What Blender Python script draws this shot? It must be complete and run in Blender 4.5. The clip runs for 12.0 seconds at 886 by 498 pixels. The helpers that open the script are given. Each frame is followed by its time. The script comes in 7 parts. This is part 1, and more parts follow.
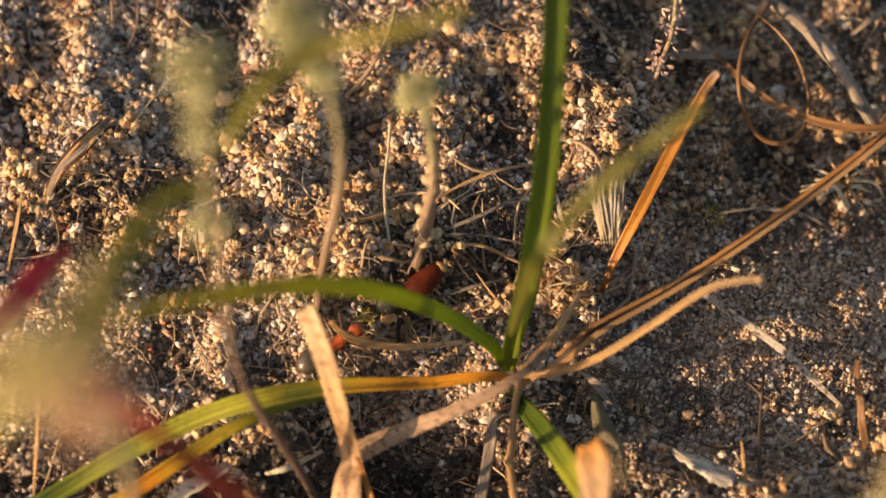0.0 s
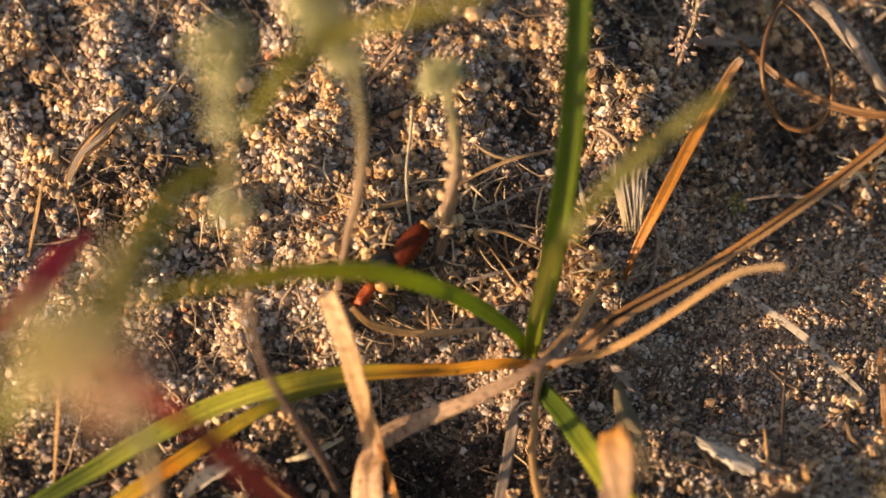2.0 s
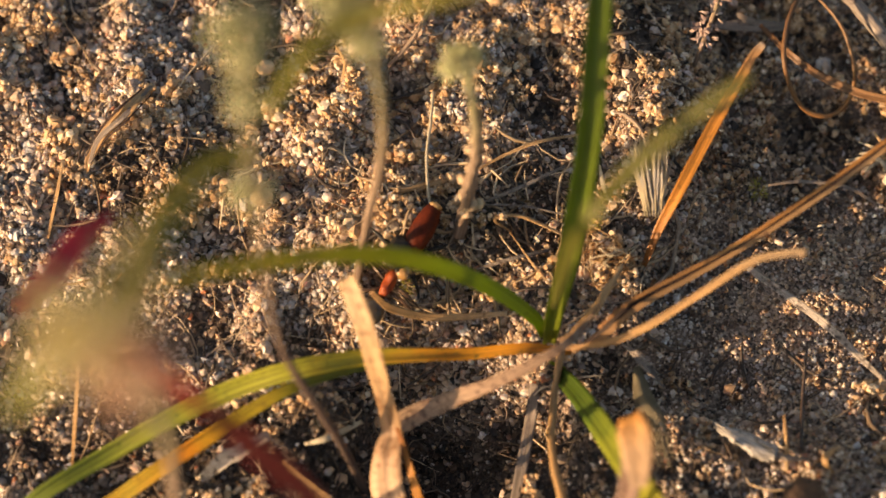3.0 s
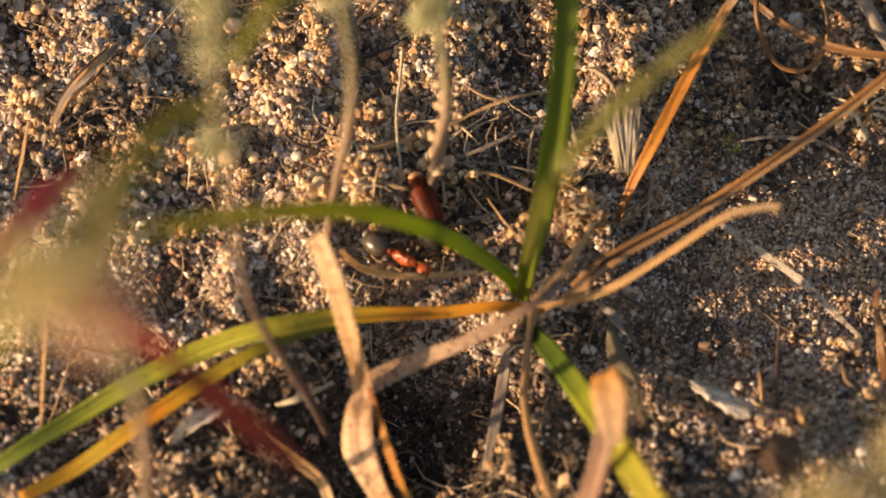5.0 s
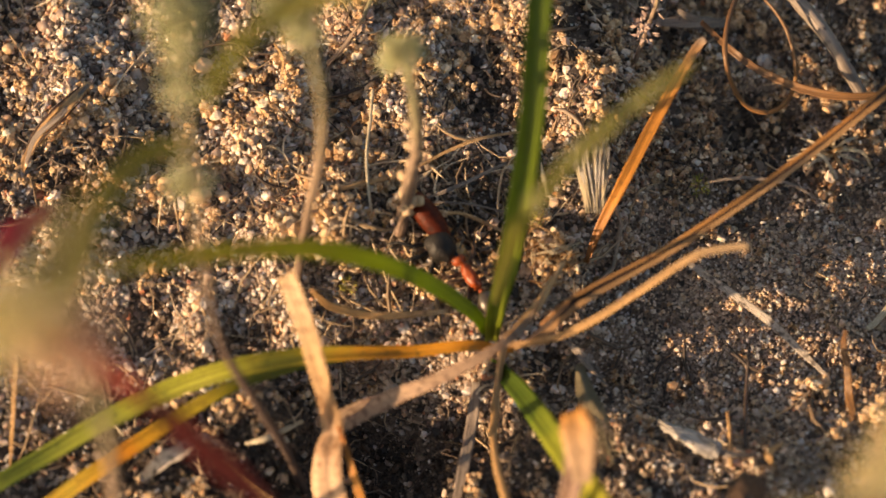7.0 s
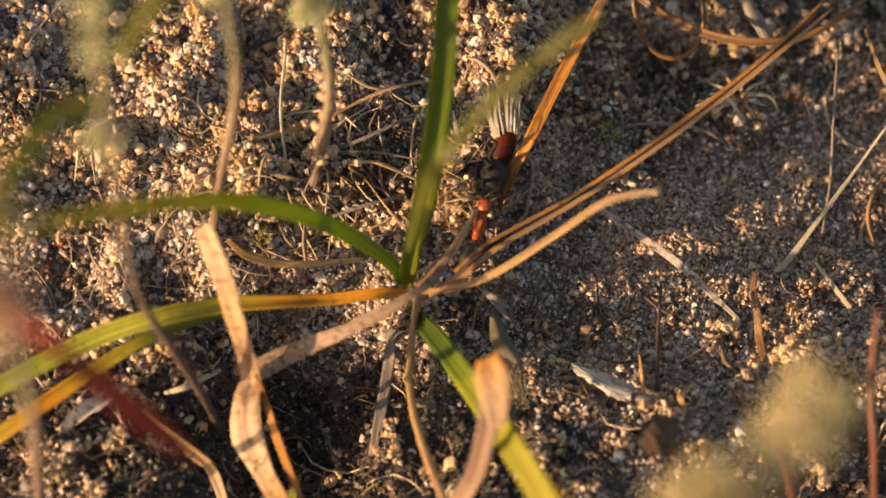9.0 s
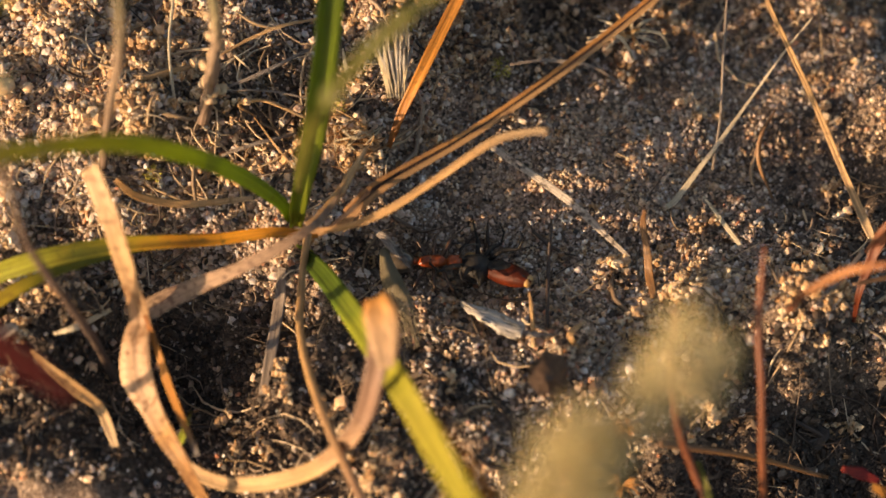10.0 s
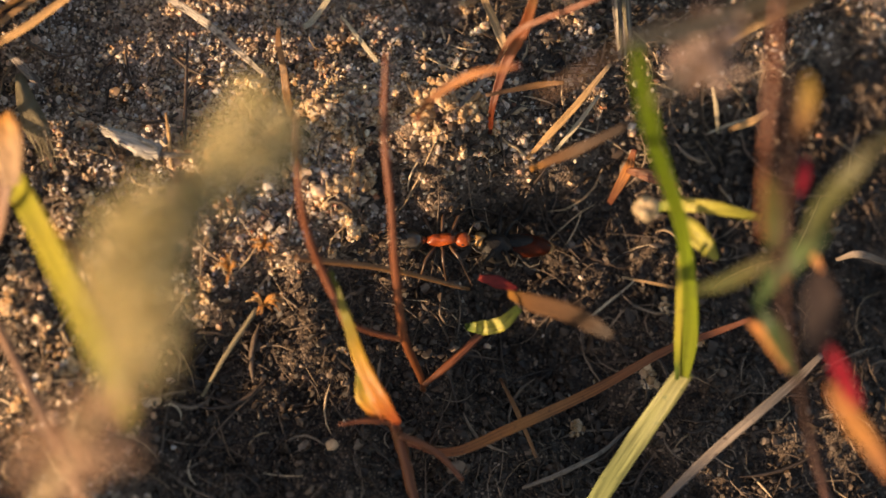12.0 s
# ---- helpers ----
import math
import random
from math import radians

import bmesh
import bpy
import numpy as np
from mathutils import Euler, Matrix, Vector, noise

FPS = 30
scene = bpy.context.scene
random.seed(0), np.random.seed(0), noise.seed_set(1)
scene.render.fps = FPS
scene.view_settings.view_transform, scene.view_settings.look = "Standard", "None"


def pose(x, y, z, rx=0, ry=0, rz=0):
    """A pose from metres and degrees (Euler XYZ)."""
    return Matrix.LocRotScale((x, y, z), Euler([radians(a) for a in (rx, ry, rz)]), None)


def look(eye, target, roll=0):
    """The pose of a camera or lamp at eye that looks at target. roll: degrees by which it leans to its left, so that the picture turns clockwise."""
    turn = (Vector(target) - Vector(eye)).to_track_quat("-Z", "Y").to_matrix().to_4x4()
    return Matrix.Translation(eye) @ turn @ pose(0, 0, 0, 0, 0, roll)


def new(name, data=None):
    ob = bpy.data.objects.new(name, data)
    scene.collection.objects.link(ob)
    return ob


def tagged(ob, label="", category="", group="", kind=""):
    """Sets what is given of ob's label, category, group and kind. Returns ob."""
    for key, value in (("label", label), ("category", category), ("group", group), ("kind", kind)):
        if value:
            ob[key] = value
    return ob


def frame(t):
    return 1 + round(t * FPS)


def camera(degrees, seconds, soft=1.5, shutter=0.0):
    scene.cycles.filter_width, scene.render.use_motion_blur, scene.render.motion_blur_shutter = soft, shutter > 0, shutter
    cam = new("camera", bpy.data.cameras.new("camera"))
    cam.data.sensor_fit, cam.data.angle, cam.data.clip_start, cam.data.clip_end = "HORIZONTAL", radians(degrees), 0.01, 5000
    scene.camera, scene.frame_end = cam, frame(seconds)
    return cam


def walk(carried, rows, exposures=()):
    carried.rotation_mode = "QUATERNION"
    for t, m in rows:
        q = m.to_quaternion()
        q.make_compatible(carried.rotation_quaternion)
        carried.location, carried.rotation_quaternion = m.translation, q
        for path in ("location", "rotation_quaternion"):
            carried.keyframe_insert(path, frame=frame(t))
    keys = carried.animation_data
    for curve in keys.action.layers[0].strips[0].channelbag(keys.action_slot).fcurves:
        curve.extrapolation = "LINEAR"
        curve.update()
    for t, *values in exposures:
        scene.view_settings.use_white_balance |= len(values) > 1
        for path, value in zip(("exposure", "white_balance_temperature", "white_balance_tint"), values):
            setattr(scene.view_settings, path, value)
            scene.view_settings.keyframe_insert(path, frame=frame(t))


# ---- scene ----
# A sandy path edge seen from a hand's length away: a grass tuft, dry straws, woolly weeds and an ant with its prey.
# All plan numbers below are in millimetres, turned into metres by MM.
MM = 0.001

# ---- camera ----
cam = camera(16.0, 12.0, soft=1.6)
cam.data.dof.use_dof = True
cam.data.dof.focus_distance = 0.2788
cam.data.dof.aperture_fstop = 15.5


def eye(t, x, y, z, rx, ry, rz):
    return t, pose(x * MM, y * MM, z * MM, rx, ry, rz)


walk(cam, [
    eye(0.0, -0.30, -86.90, 265.80, 18.209, -0.025, 0.152),
    eye(0.5, -0.60, -87.00, 265.60, 18.229, -1.054, -0.469),
    eye(1.0, -1.00, -87.10, 265.30, 18.365, -1.139, -0.426),
    eye(1.5, -0.90, -87.30, 264.90, 18.394, -0.410, -0.112),
    eye(2.0, -0.70, -87.40, 264.60, 18.142, 0.237, 0.364),
    eye(2.5, -0.60, -87.30, 264.40, 18.184, 0.117, 0.304),
    eye(3.0, -0.50, -87.00, 264.30, 17.796, 0.523, 0.788),
    eye(3.2, -0.50, -86.90, 264.20, 17.784, 0.393, 0.808),
    eye(4.8, -0.50, -88.20, 261.00, 17.450, 0.353, 0.472),
    eye(5.0, -0.50, -88.40, 260.90, 17.530, 0.152, 0.216),
    eye(5.5, -0.50, -88.80, 260.90, 18.138, 0.111, -0.086),
    eye(6.0, -0.50, -89.00, 261.10, 18.036, -0.104, 0.096),
    eye(6.5, -0.50, -89.10, 260.90, 18.282, -0.287, 0.084),
    eye(6.7, -0.50, -89.20, 261.00, 18.501, -0.360, 0.176),
    eye(8.3, -0.40, -89.00, 264.90, 17.050, -0.634, -0.110),
    eye(8.5, -0.40, -89.00, 265.00, 17.190, -1.056, -0.293),
    eye(9.0, -0.20, -88.90, 265.20, 17.149, -1.597, -0.994),
    eye(9.5, 1.10, -88.40, 265.50, 17.071, -2.197, -1.420),
    eye(10.0, 2.50, -86.90, 265.60, 15.627, -2.910, -1.647),
    eye(10.5, 4.40, -85.20, 265.90, 14.709, -3.454, -1.861),
    eye(11.0, 8.33, -86.43, 266.12, 14.995, -3.836, -2.494),
    eye(11.5, 11.31, -92.67, 265.72, 14.227, -4.924, -3.446),
    eye(12.0, 17.08, -96.85, 265.47, 14.441, -5.786, -4.217),
], exposures=[(0.0, 1.0, 7700, 16), (12.0, 1.0, 7700, 16)])

# ---- light ----
SUN_AZIMUTH, SUN_HEIGHT = 203.0, 17.0   # degrees from the x axis towards y, degrees above the ground
world = bpy.data.worlds.new("evening_sky")
world.use_nodes = True
scene.world = world
sky = world.node_tree.nodes.new("ShaderNodeTexSky")
sky.sky_type = "NISHITA"
sky.sun_disc = False
sky.dust_density, sky.ozone_density = 1.6, 0.8
sky.sun_elevation = radians(SUN_HEIGHT)
sky.sun_rotation = radians(90 - SUN_AZIMUTH)
back = world.node_tree.nodes["Background"]
world.node_tree.links.new(sky.outputs[0], back.inputs[0])
back.inputs[1].default_value = 0.096
sun_way = Vector((math.cos(radians(SUN_AZIMUTH)) * math.cos(radians(SUN_HEIGHT)),
                  math.sin(radians(SUN_AZIMUTH)) * math.cos(radians(SUN_HEIGHT)), math.sin(radians(SUN_HEIGHT))))
sun = new("sun", bpy.data.lights.new("sun", "SUN"))
sun.data.energy, sun.data.angle, sun.data.color = 4.6, radians(0.6), (1.0, 0.735, 0.475)
sun.matrix_world = look(sun_way * 5, (0, 0, 0))


# ---- materials ----
def nodes_of(name):
    m = bpy.data.materials.new(name)
    m.use_nodes = True
    nt = m.node_tree
    return m, nt, nt.nodes["Principled BSDF"]


def add(nt, kind, **values):
    n = nt.nodes.new(kind)
    for key, value in values.items():
        n.inputs[key.replace("_", " ")].default_value = value
    return n


def ramp(nt, source, stops):
    r = nt.nodes.new("ShaderNodeValToRGB")
    e = r.color_ramp.elements
    while len(e) < len(stops):
        e.new(0.5)
    for spot, (place, colour) in zip(e, stops):
        spot.position, spot.color = place, (*colour, 1)
    nt.links.new(source, r.inputs[0])
    return r


def blend(nt, mode, fac, a, b):
    n = nt.nodes.new("ShaderNodeMix")
    n.data_type, n.blend_type = "RGBA", mode
    for sock, value in ((n.inputs[0], fac), (n.inputs[6], a), (n.inputs[7], b)):
        if hasattr(value, "is_linked"):
            nt.links.new(value, sock)
        else:
            sock.default_value = value if isinstance(value, (int, float)) else (*value, 1)
    return n.outputs[2]


def object_noise(nt, scale, detail=3.0):
    co = nt.nodes.new("ShaderNodeTexCoord")
    n = add(nt, "ShaderNodeTexNoise", Scale=scale, Detail=detail)
    nt.links.new(co.outputs["Object"], n.inputs["Vector"])
    return n.outputs[0]


def bump(nt, bsdf, height, strength, distance):
    b = add(nt, "ShaderNodeBump", Strength=strength, Distance=distance)
    nt.links.new(height, b.inputs["Height"])
    nt.links.new(b.outputs[0], bsdf.inputs["Normal"])


def leaf_material(name, stops, glow=0.35, rough=0.45, veins=9.0, stain=(0.10, 0.05, 0.02), stain_amount=0.4, stain_from=0.60):
    """A blade: its colour runs along the blade (stops), with veins along it, stains, and light shining through."""
    m, nt, bsdf = nodes_of(name)
    uv = nt.nodes.new("ShaderNodeUVMap")
    parts = nt.nodes.new("ShaderNodeSeparateXYZ")
    nt.links.new(uv.outputs[0], parts.inputs[0])
    # the change of colour along the blade is uneven
    wob = object_noise(nt, 260.0, 2.0)
    shift = nt.nodes.new("ShaderNodeMath")
    shift.operation = "MULTIPLY_ADD"
    nt.links.new(wob, shift.inputs[0])
    shift.inputs[1].default_value = 0.24
    nt.links.new(parts.outputs[1], shift.inputs[2])
    less = nt.nodes.new("ShaderNodeMath")
    less.operation = "SUBTRACT"
    nt.links.new(shift.outputs[0], less.inputs[0])
    less.inputs[1].default_value = 0.12
    colour = ramp(nt, less.outputs[0], stops).outputs[0]
    # veins
    scaled = nt.nodes.new("ShaderNodeCombineXYZ")
    mul = nt.nodes.new("ShaderNodeMath")
    mul.operation = "MULTIPLY"
    mul.inputs[1].default_value = veins
    nt.links.new(parts.outputs[0], mul.inputs[0])
    nt.links.new(mul.outputs[0], scaled.inputs[0])
    stretch = nt.nodes.new("ShaderNodeMath")
    stretch.operation = "MULTIPLY"
    stretch.inputs[1].default_value = 3.0
    nt.links.new(parts.outputs[1], stretch.inputs[0])
    nt.links.new(stretch.outputs[0], scaled.inputs[1])
    fibre = add(nt, "ShaderNodeTexNoise", Scale=1.0, Detail=3.0)
    nt.links.new(scaled.outputs[0], fibre.inputs["Vector"])
    vein = ramp(nt, fibre.outputs[0], [(0.34, (0.38, 0.36, 0.32)), (0.62, (1.15, 1.12, 1.06))]).outputs[0]
    colour = blend(nt, "MULTIPLY", 0.8, colour, vein)
    spots = ramp(nt, object_noise(nt, 1500.0, 4.0), [(stain_from, (0, 0, 0)), (stain_from + 0.12, (1, 1, 1))]).outputs[0]
    soft = nt.nodes.new("ShaderNodeMath")
    soft.operation = "MULTIPLY"
    soft.inputs[1].default_value = stain_amount
    nt.links.new(spots, soft.inputs[0])
    colour = blend(nt, "MIX", soft.outputs[0], colour, stain)
    nt.links.new(colour, bsdf.inputs["Base Color"])
    bsdf.inputs["Roughness"].default_value = rough
    bump(nt, bsdf, fibre.outputs[0], 0.6, 0.0002)
    thin = nt.nodes.new("ShaderNodeBsdfTranslucent")
    nt.links.new(colour, thin.inputs[0])
    mix = nt.nodes.new("ShaderNodeMixShader")
    mix.inputs[0].default_value = glow
    nt.links.new(bsdf.outputs[0], mix.inputs[1])
    nt.links.new(thin.outputs[0], mix.inputs[2])
    nt.links.new(mix.outputs[0], nt.nodes["Material Output"].inputs[0])
    return m


def plain_material(name, dark, light, scale, rough=0.6, relief=0.3, metal=0.0, coat=0.0, glow=0.0, spec=0.5):
    """A surface between two colours, mottled at two scales."""
    m, nt, bsdf = nodes_of(name)
    big, fine = object_noise(nt, scale, 4.0), object_noise(nt, scale * 6, 3.0)
    colour = ramp(nt, big, [(0.35, dark), (0.65, light)]).outputs[0]
    grain = ramp(nt, fine, [(0.3, (0.62, 0.60, 0.58)), (0.7, (1.15, 1.13, 1.1))]).outputs[0]
    colour = blend(nt, "MULTIPLY", 0.8, colour, grain)
    nt.links.new(colour, bsdf.inputs["Base Color"])
    bsdf.inputs["Roughness"].default_value, bsdf.inputs["Metallic"].default_value = rough, metal
    bsdf.inputs["Coat Weight"].default_value, bsdf.inputs["Specular IOR Level"].default_value = coat, spec
    bump(nt, bsdf, fine, relief, 0.0002)
    if glow:
        thin = nt.nodes.new("ShaderNodeBsdfTranslucent")
        nt.links.new(colour, thin.inputs[0])
        mix = nt.nodes.new("ShaderNodeMixShader")
        mix.inputs[0].default_value = glow
        nt.links.new(bsdf.outputs[0], mix.inputs[1])
        nt.links.new(thin.outputs[0], mix.inputs[2])
        nt.links.new(mix.outputs[0], nt.nodes["Material Output"].inputs[0])
    return m


def island_material(name, stops, rough=0.35, relief=0.2, spec=0.5, deep=0.0, glow=0.0, rust=0.0):
    """Many small pieces in one mesh, each with a colour of its own."""
    m, nt, bsdf = nodes_of(name)
    geo = nt.nodes.new("ShaderNodeNewGeometry")
    r = ramp(nt, geo.outputs["Random Per Island"], stops)
    r.color_ramp.interpolation = "LINEAR"
    fine = object_noise(nt, 4000.0, 3.0)
    grain = ramp(nt, fine, [(0.3, (0.6, 0.58, 0.55)), (0.7, (1.2, 1.18, 1.15))]).outputs[0]
    colour = blend(nt, "MULTIPLY", 0.7, r.outputs[0], grain)
    if rust:   # the grains turn honey brown in patches
        honey_tone = ramp(nt, object_noise(nt, 190.0, 3.0), [(0.44, (1.0, 1.0, 1.0)), (0.58, (1.12, 0.86, 0.56))]).outputs[0]
        colour = blend(nt, "MULTIPLY", rust, colour, honey_tone)
    nt.links.new(colour, bsdf.inputs["Base Color"])
    bsdf.inputs["Roughness"].default_value = rough
    bsdf.inputs["Specular IOR Level"].default_value = spec
    if deep:   # light seeps into clear grains
        bsdf.inputs["Subsurface Weight"].default_value = deep
        bsdf.inputs["Subsurface Radius"].default_value = (1.0, 0.8, 0.6)
        bsdf.inputs["Subsurface Scale"].default_value = 0.0005
    bump(nt, bsdf, fine, relief, 0.0001)
    if glow:   # light shines through thin scales
        thin = nt.nodes.new("ShaderNodeBsdfTranslucent")
        nt.links.new(colour, thin.inputs[0])
        mix = nt.nodes.new("ShaderNodeMixShader")
        mix.inputs[0].default_value = glow
        nt.links.new(bsdf.outputs[0], mix.inputs[1])
        nt.links.new(thin.outputs[0], mix.inputs[2])
        nt.links.new(mix.outputs[0], nt.nodes["Material Output"].inputs[0])
    return m


def stone_material():
    """Worn quartz: each stone has a tone of its own, from dark brown to milky white."""
    m, nt, bsdf = nodes_of("worn_quartz")
    info = nt.nodes.new("ShaderNodeObjectInfo")
    tone = ramp(nt, info.outputs["Random"], [(0.0, (0.10, 0.065, 0.05)), (0.15, (0.34, 0.26, 0.21)), (0.4, (0.52, 0.43, 0.36)), (0.6, (0.60, 0.43, 0.29)), (0.8, (0.62, 0.56, 0.51)), (0.93, (0.74, 0.69, 0.63)), (1.0, (0.44, 0.20, 0.10))]).outputs[0]
    fine = object_noise(nt, 2.6, 4.0)
    grain = ramp(nt, fine, [(0.3, (0.6, 0.57, 0.54)), (0.7, (1.15, 1.13, 1.1))]).outputs[0]
    nt.links.new(blend(nt, "MULTIPLY", 0.8, tone, grain), bsdf.inputs["Base Color"])
    bsdf.inputs["Roughness"].default_value = 0.35
    bsdf.inputs["Subsurface Weight"].default_value = 0.6
    bsdf.inputs["Subsurface Radius"].default_value = (1.0, 0.8, 0.6)
    bsdf.inputs["Subsurface Scale"].default_value = 0.0005
    bump(nt, bsdf, fine, 0.4, 0.0002)
    return m


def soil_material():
    """Packed fine sand: tiny cells of many greys and browns over broad stains, browner where humus and painted shade
    are mixed in.
    """
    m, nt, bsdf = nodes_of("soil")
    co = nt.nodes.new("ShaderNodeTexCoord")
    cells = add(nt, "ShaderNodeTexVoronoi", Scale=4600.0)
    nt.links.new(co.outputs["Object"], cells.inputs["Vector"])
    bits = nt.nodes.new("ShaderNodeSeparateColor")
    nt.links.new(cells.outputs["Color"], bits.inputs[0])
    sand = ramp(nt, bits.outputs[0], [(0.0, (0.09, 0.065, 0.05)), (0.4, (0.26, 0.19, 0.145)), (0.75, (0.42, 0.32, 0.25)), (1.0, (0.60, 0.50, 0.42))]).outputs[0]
    # this dark ramp stands for shade as well as for humus
    mould_and_shade = ramp(nt, bits.outputs[1], [(0.0, (0.014, 0.010, 0.008)), (0.6, (0.05, 0.034, 0.024)), (0.9, (0.12, 0.085, 0.06)), (1.0, (0.30, 0.24, 0.19))]).outputs[0]
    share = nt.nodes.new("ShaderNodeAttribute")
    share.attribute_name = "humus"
    colour = blend(nt, "MIX", share.outputs["Fac"], sand, mould_and_shade)
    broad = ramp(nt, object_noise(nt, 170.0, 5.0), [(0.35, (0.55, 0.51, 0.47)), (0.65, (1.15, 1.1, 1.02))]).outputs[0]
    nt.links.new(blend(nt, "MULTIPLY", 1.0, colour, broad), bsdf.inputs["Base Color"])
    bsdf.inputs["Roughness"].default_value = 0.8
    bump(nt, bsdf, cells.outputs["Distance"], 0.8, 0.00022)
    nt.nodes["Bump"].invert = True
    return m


SOIL = soil_material()
STONE = stone_material()
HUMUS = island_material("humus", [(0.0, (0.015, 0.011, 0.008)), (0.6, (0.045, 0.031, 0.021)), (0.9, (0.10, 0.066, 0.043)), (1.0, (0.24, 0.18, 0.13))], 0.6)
GRAIN = island_material("quartz_sand", [
    (0.0, (0.05, 0.036, 0.028)), (0.12, (0.17, 0.125, 0.10)), (0.28, (0.37, 0.30, 0.255)), (0.50, (0.53, 0.44, 0.375)), (0.64, (0.61, 0.45, 0.32)),
    (0.74, (0.53, 0.485, 0.45)), (0.92, (0.66, 0.60, 0.555)), (0.95, (0.40, 0.17, 0.09)), (1.0, (0.80, 0.75, 0.69))], 0.34, 0.35, 0.5, 0.9, rust=0.5)
EARTH = island_material("earthy_sand", [
    (0.0, (0.035, 0.021, 0.012)), (0.2, (0.13, 0.08, 0.047)), (0.45, (0.34, 0.225, 0.135)), (0.72, (0.52, 0.36, 0.225)),
    (0.88, (0.60, 0.455, 0.32)), (0.96, (0.70, 0.59, 0.47)), (1.0, (0.84, 0.77, 0.68))], 0.4, 0.35, 0.5, 0.8, rust=0.4)
CRUMB = island_material("sandy_crumb", [(0.0, (0.26, 0.15, 0.07)), (0.35, (0.48, 0.31, 0.17)), (0.7, (0.60, 0.42, 0.25)), (0.9, (0.68, 0.52, 0.35)), (1.0, (0.78, 0.67, 0.50))], 0.7, 0.6, 0.3, 0.4)
FIBRE = island_material("plant_fibre", [(0.0, (0.15, 0.10, 0.06)), (0.4, (0.34, 0.24, 0.14)), (0.8, (0.54, 0.41, 0.26)), (1.0, (0.68, 0.57, 0.41))], 0.6)
ROOTLET = island_material("dark_rootlet", [(0.0, (0.03, 0.02, 0.015)), (0.6, (0.085, 0.058, 0.04)), (1.0, (0.28, 0.21, 0.15))], 0.6)
DEEP_GREEN = leaf_material("deep_green_blade", [(0.0, (0.26, 0.32, 0.035)), (0.25, (0.22, 0.31, 0.03)), (0.6, (0.15, 0.24, 0.02)), (1.0, (0.13, 0.21, 0.02))], 0.5, 0.35)
ARCH_GREEN = leaf_material("arching_green_blade", [(0.0, (0.30, 0.42, 0.045)), (0.3, (0.34, 0.42, 0.045)), (0.6, (0.36, 0.38, 0.06)), (1.0, (0.40, 0.38, 0.09))], 0.6, 0.5)
ORANGE_GREEN = leaf_material("orange_to_green_blade", [(0.0, (0.66, 0.26, 0.03)), (0.22, (0.82, 0.42, 0.04)), (0.34, (0.70, 0.54, 0.055)), (0.48, (0.48, 0.47, 0.055)), (0.62, (0.38, 0.40, 0.05)), (0.8, (0.24, 0.30, 0.04)), (1.0, (0.14, 0.21, 0.03))], 0.4, 0.4, veins=6.0, stain=(0.05, 0.08, 0.02), stain_amount=0.7)
GREEN_ORANGE = leaf_material("green_blade_with_orange_edge", [(0.0, (0.25, 0.30, 0.03)), (0.3, (0.28, 0.28, 0.03)), (0.5, (0.62, 0.46, 0.04)), (0.62, (0.80, 0.36, 0.03)), (0.74, (0.66, 0.50, 0.06)), (1.0, (0.72, 0.40, 0.05))], 0.5, 0.4)
# the dark foot paints shade, the bright yellow paints the sunlit stretch
YELLOW_GREEN_SHADED = leaf_material("yellow_green_blade_shaded_at_foot", [(0.0, (0.06, 0.11, 0.014)), (0.10, (0.11, 0.18, 0.02)), (0.18, (0.30, 0.34, 0.04)), (0.4, (0.58, 0.53, 0.09)), (0.7, (0.52, 0.49, 0.08)), (1.0, (0.38, 0.39, 0.05))], 0.4, 0.4)
PALE_GREEN = leaf_material("pale_green_blade", [(0.0, (0.34, 0.33, 0.13)), (0.5, (0.30, 0.33, 0.13)), (1.0, (0.22, 0.26, 0.08))], 0.3, 0.5, veins=7.0, stain=(0.10, 0.14, 0.06), stain_amount=0.7)
OLIVE = leaf_material("olive_blade", [(0.0, (0.34, 0.34, 0.06)), (1.0, (0.40, 0.37, 0.08))], 0.6, 0.5)
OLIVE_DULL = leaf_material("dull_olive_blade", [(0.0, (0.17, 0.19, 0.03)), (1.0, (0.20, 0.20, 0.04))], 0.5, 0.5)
# shaded copy of the olive, for weeds that stand in shade
OLIVE_SHADED = leaf_material("shaded_olive_blade", [(0.0, (0.055, 0.07, 0.014)), (0.5, (0.07, 0.08, 0.018)), (1.0, (0.09, 0.075, 0.02))], 0.25, 0.5)
OLIVE_BROWN = leaf_material("olive_brown_leaf", [(0.0, (0.34, 0.16, 0.03)), (0.25, (0.13, 0.06, 0.022)), (1.0, (0.04, 0.024, 0.015))], 0.3, 0.6)
DRY_TAN = leaf_material("dry_tan_blade", [(0.0, (0.40, 0.23, 0.10)), (0.3, (0.58, 0.36, 0.16)), (0.7, (0.60, 0.38, 0.18)), (1.0, (0.60, 0.44, 0.27))], 0.2, 0.55, veins=14.0, stain_amount=0.6)
DRY_ORANGE = leaf_material("dry_orange_blade", [(0.0, (0.40, 0.14, 0.03)), (0.3, (0.68, 0.30, 0.05)), (0.8, (0.62, 0.28, 0.06)), (0.93, (0.45, 0.26, 0.12)), (1.0, (0.35, 0.30, 0.26))], 0.35, 0.4)
TIP = leaf_material("peach_leaf_tip", [(0.0, (0.55, 0.38, 0.24)), (0.5, (0.72, 0.48, 0.27)), (1.0, (0.70, 0.34, 0.08))], 0.4, 0.5)
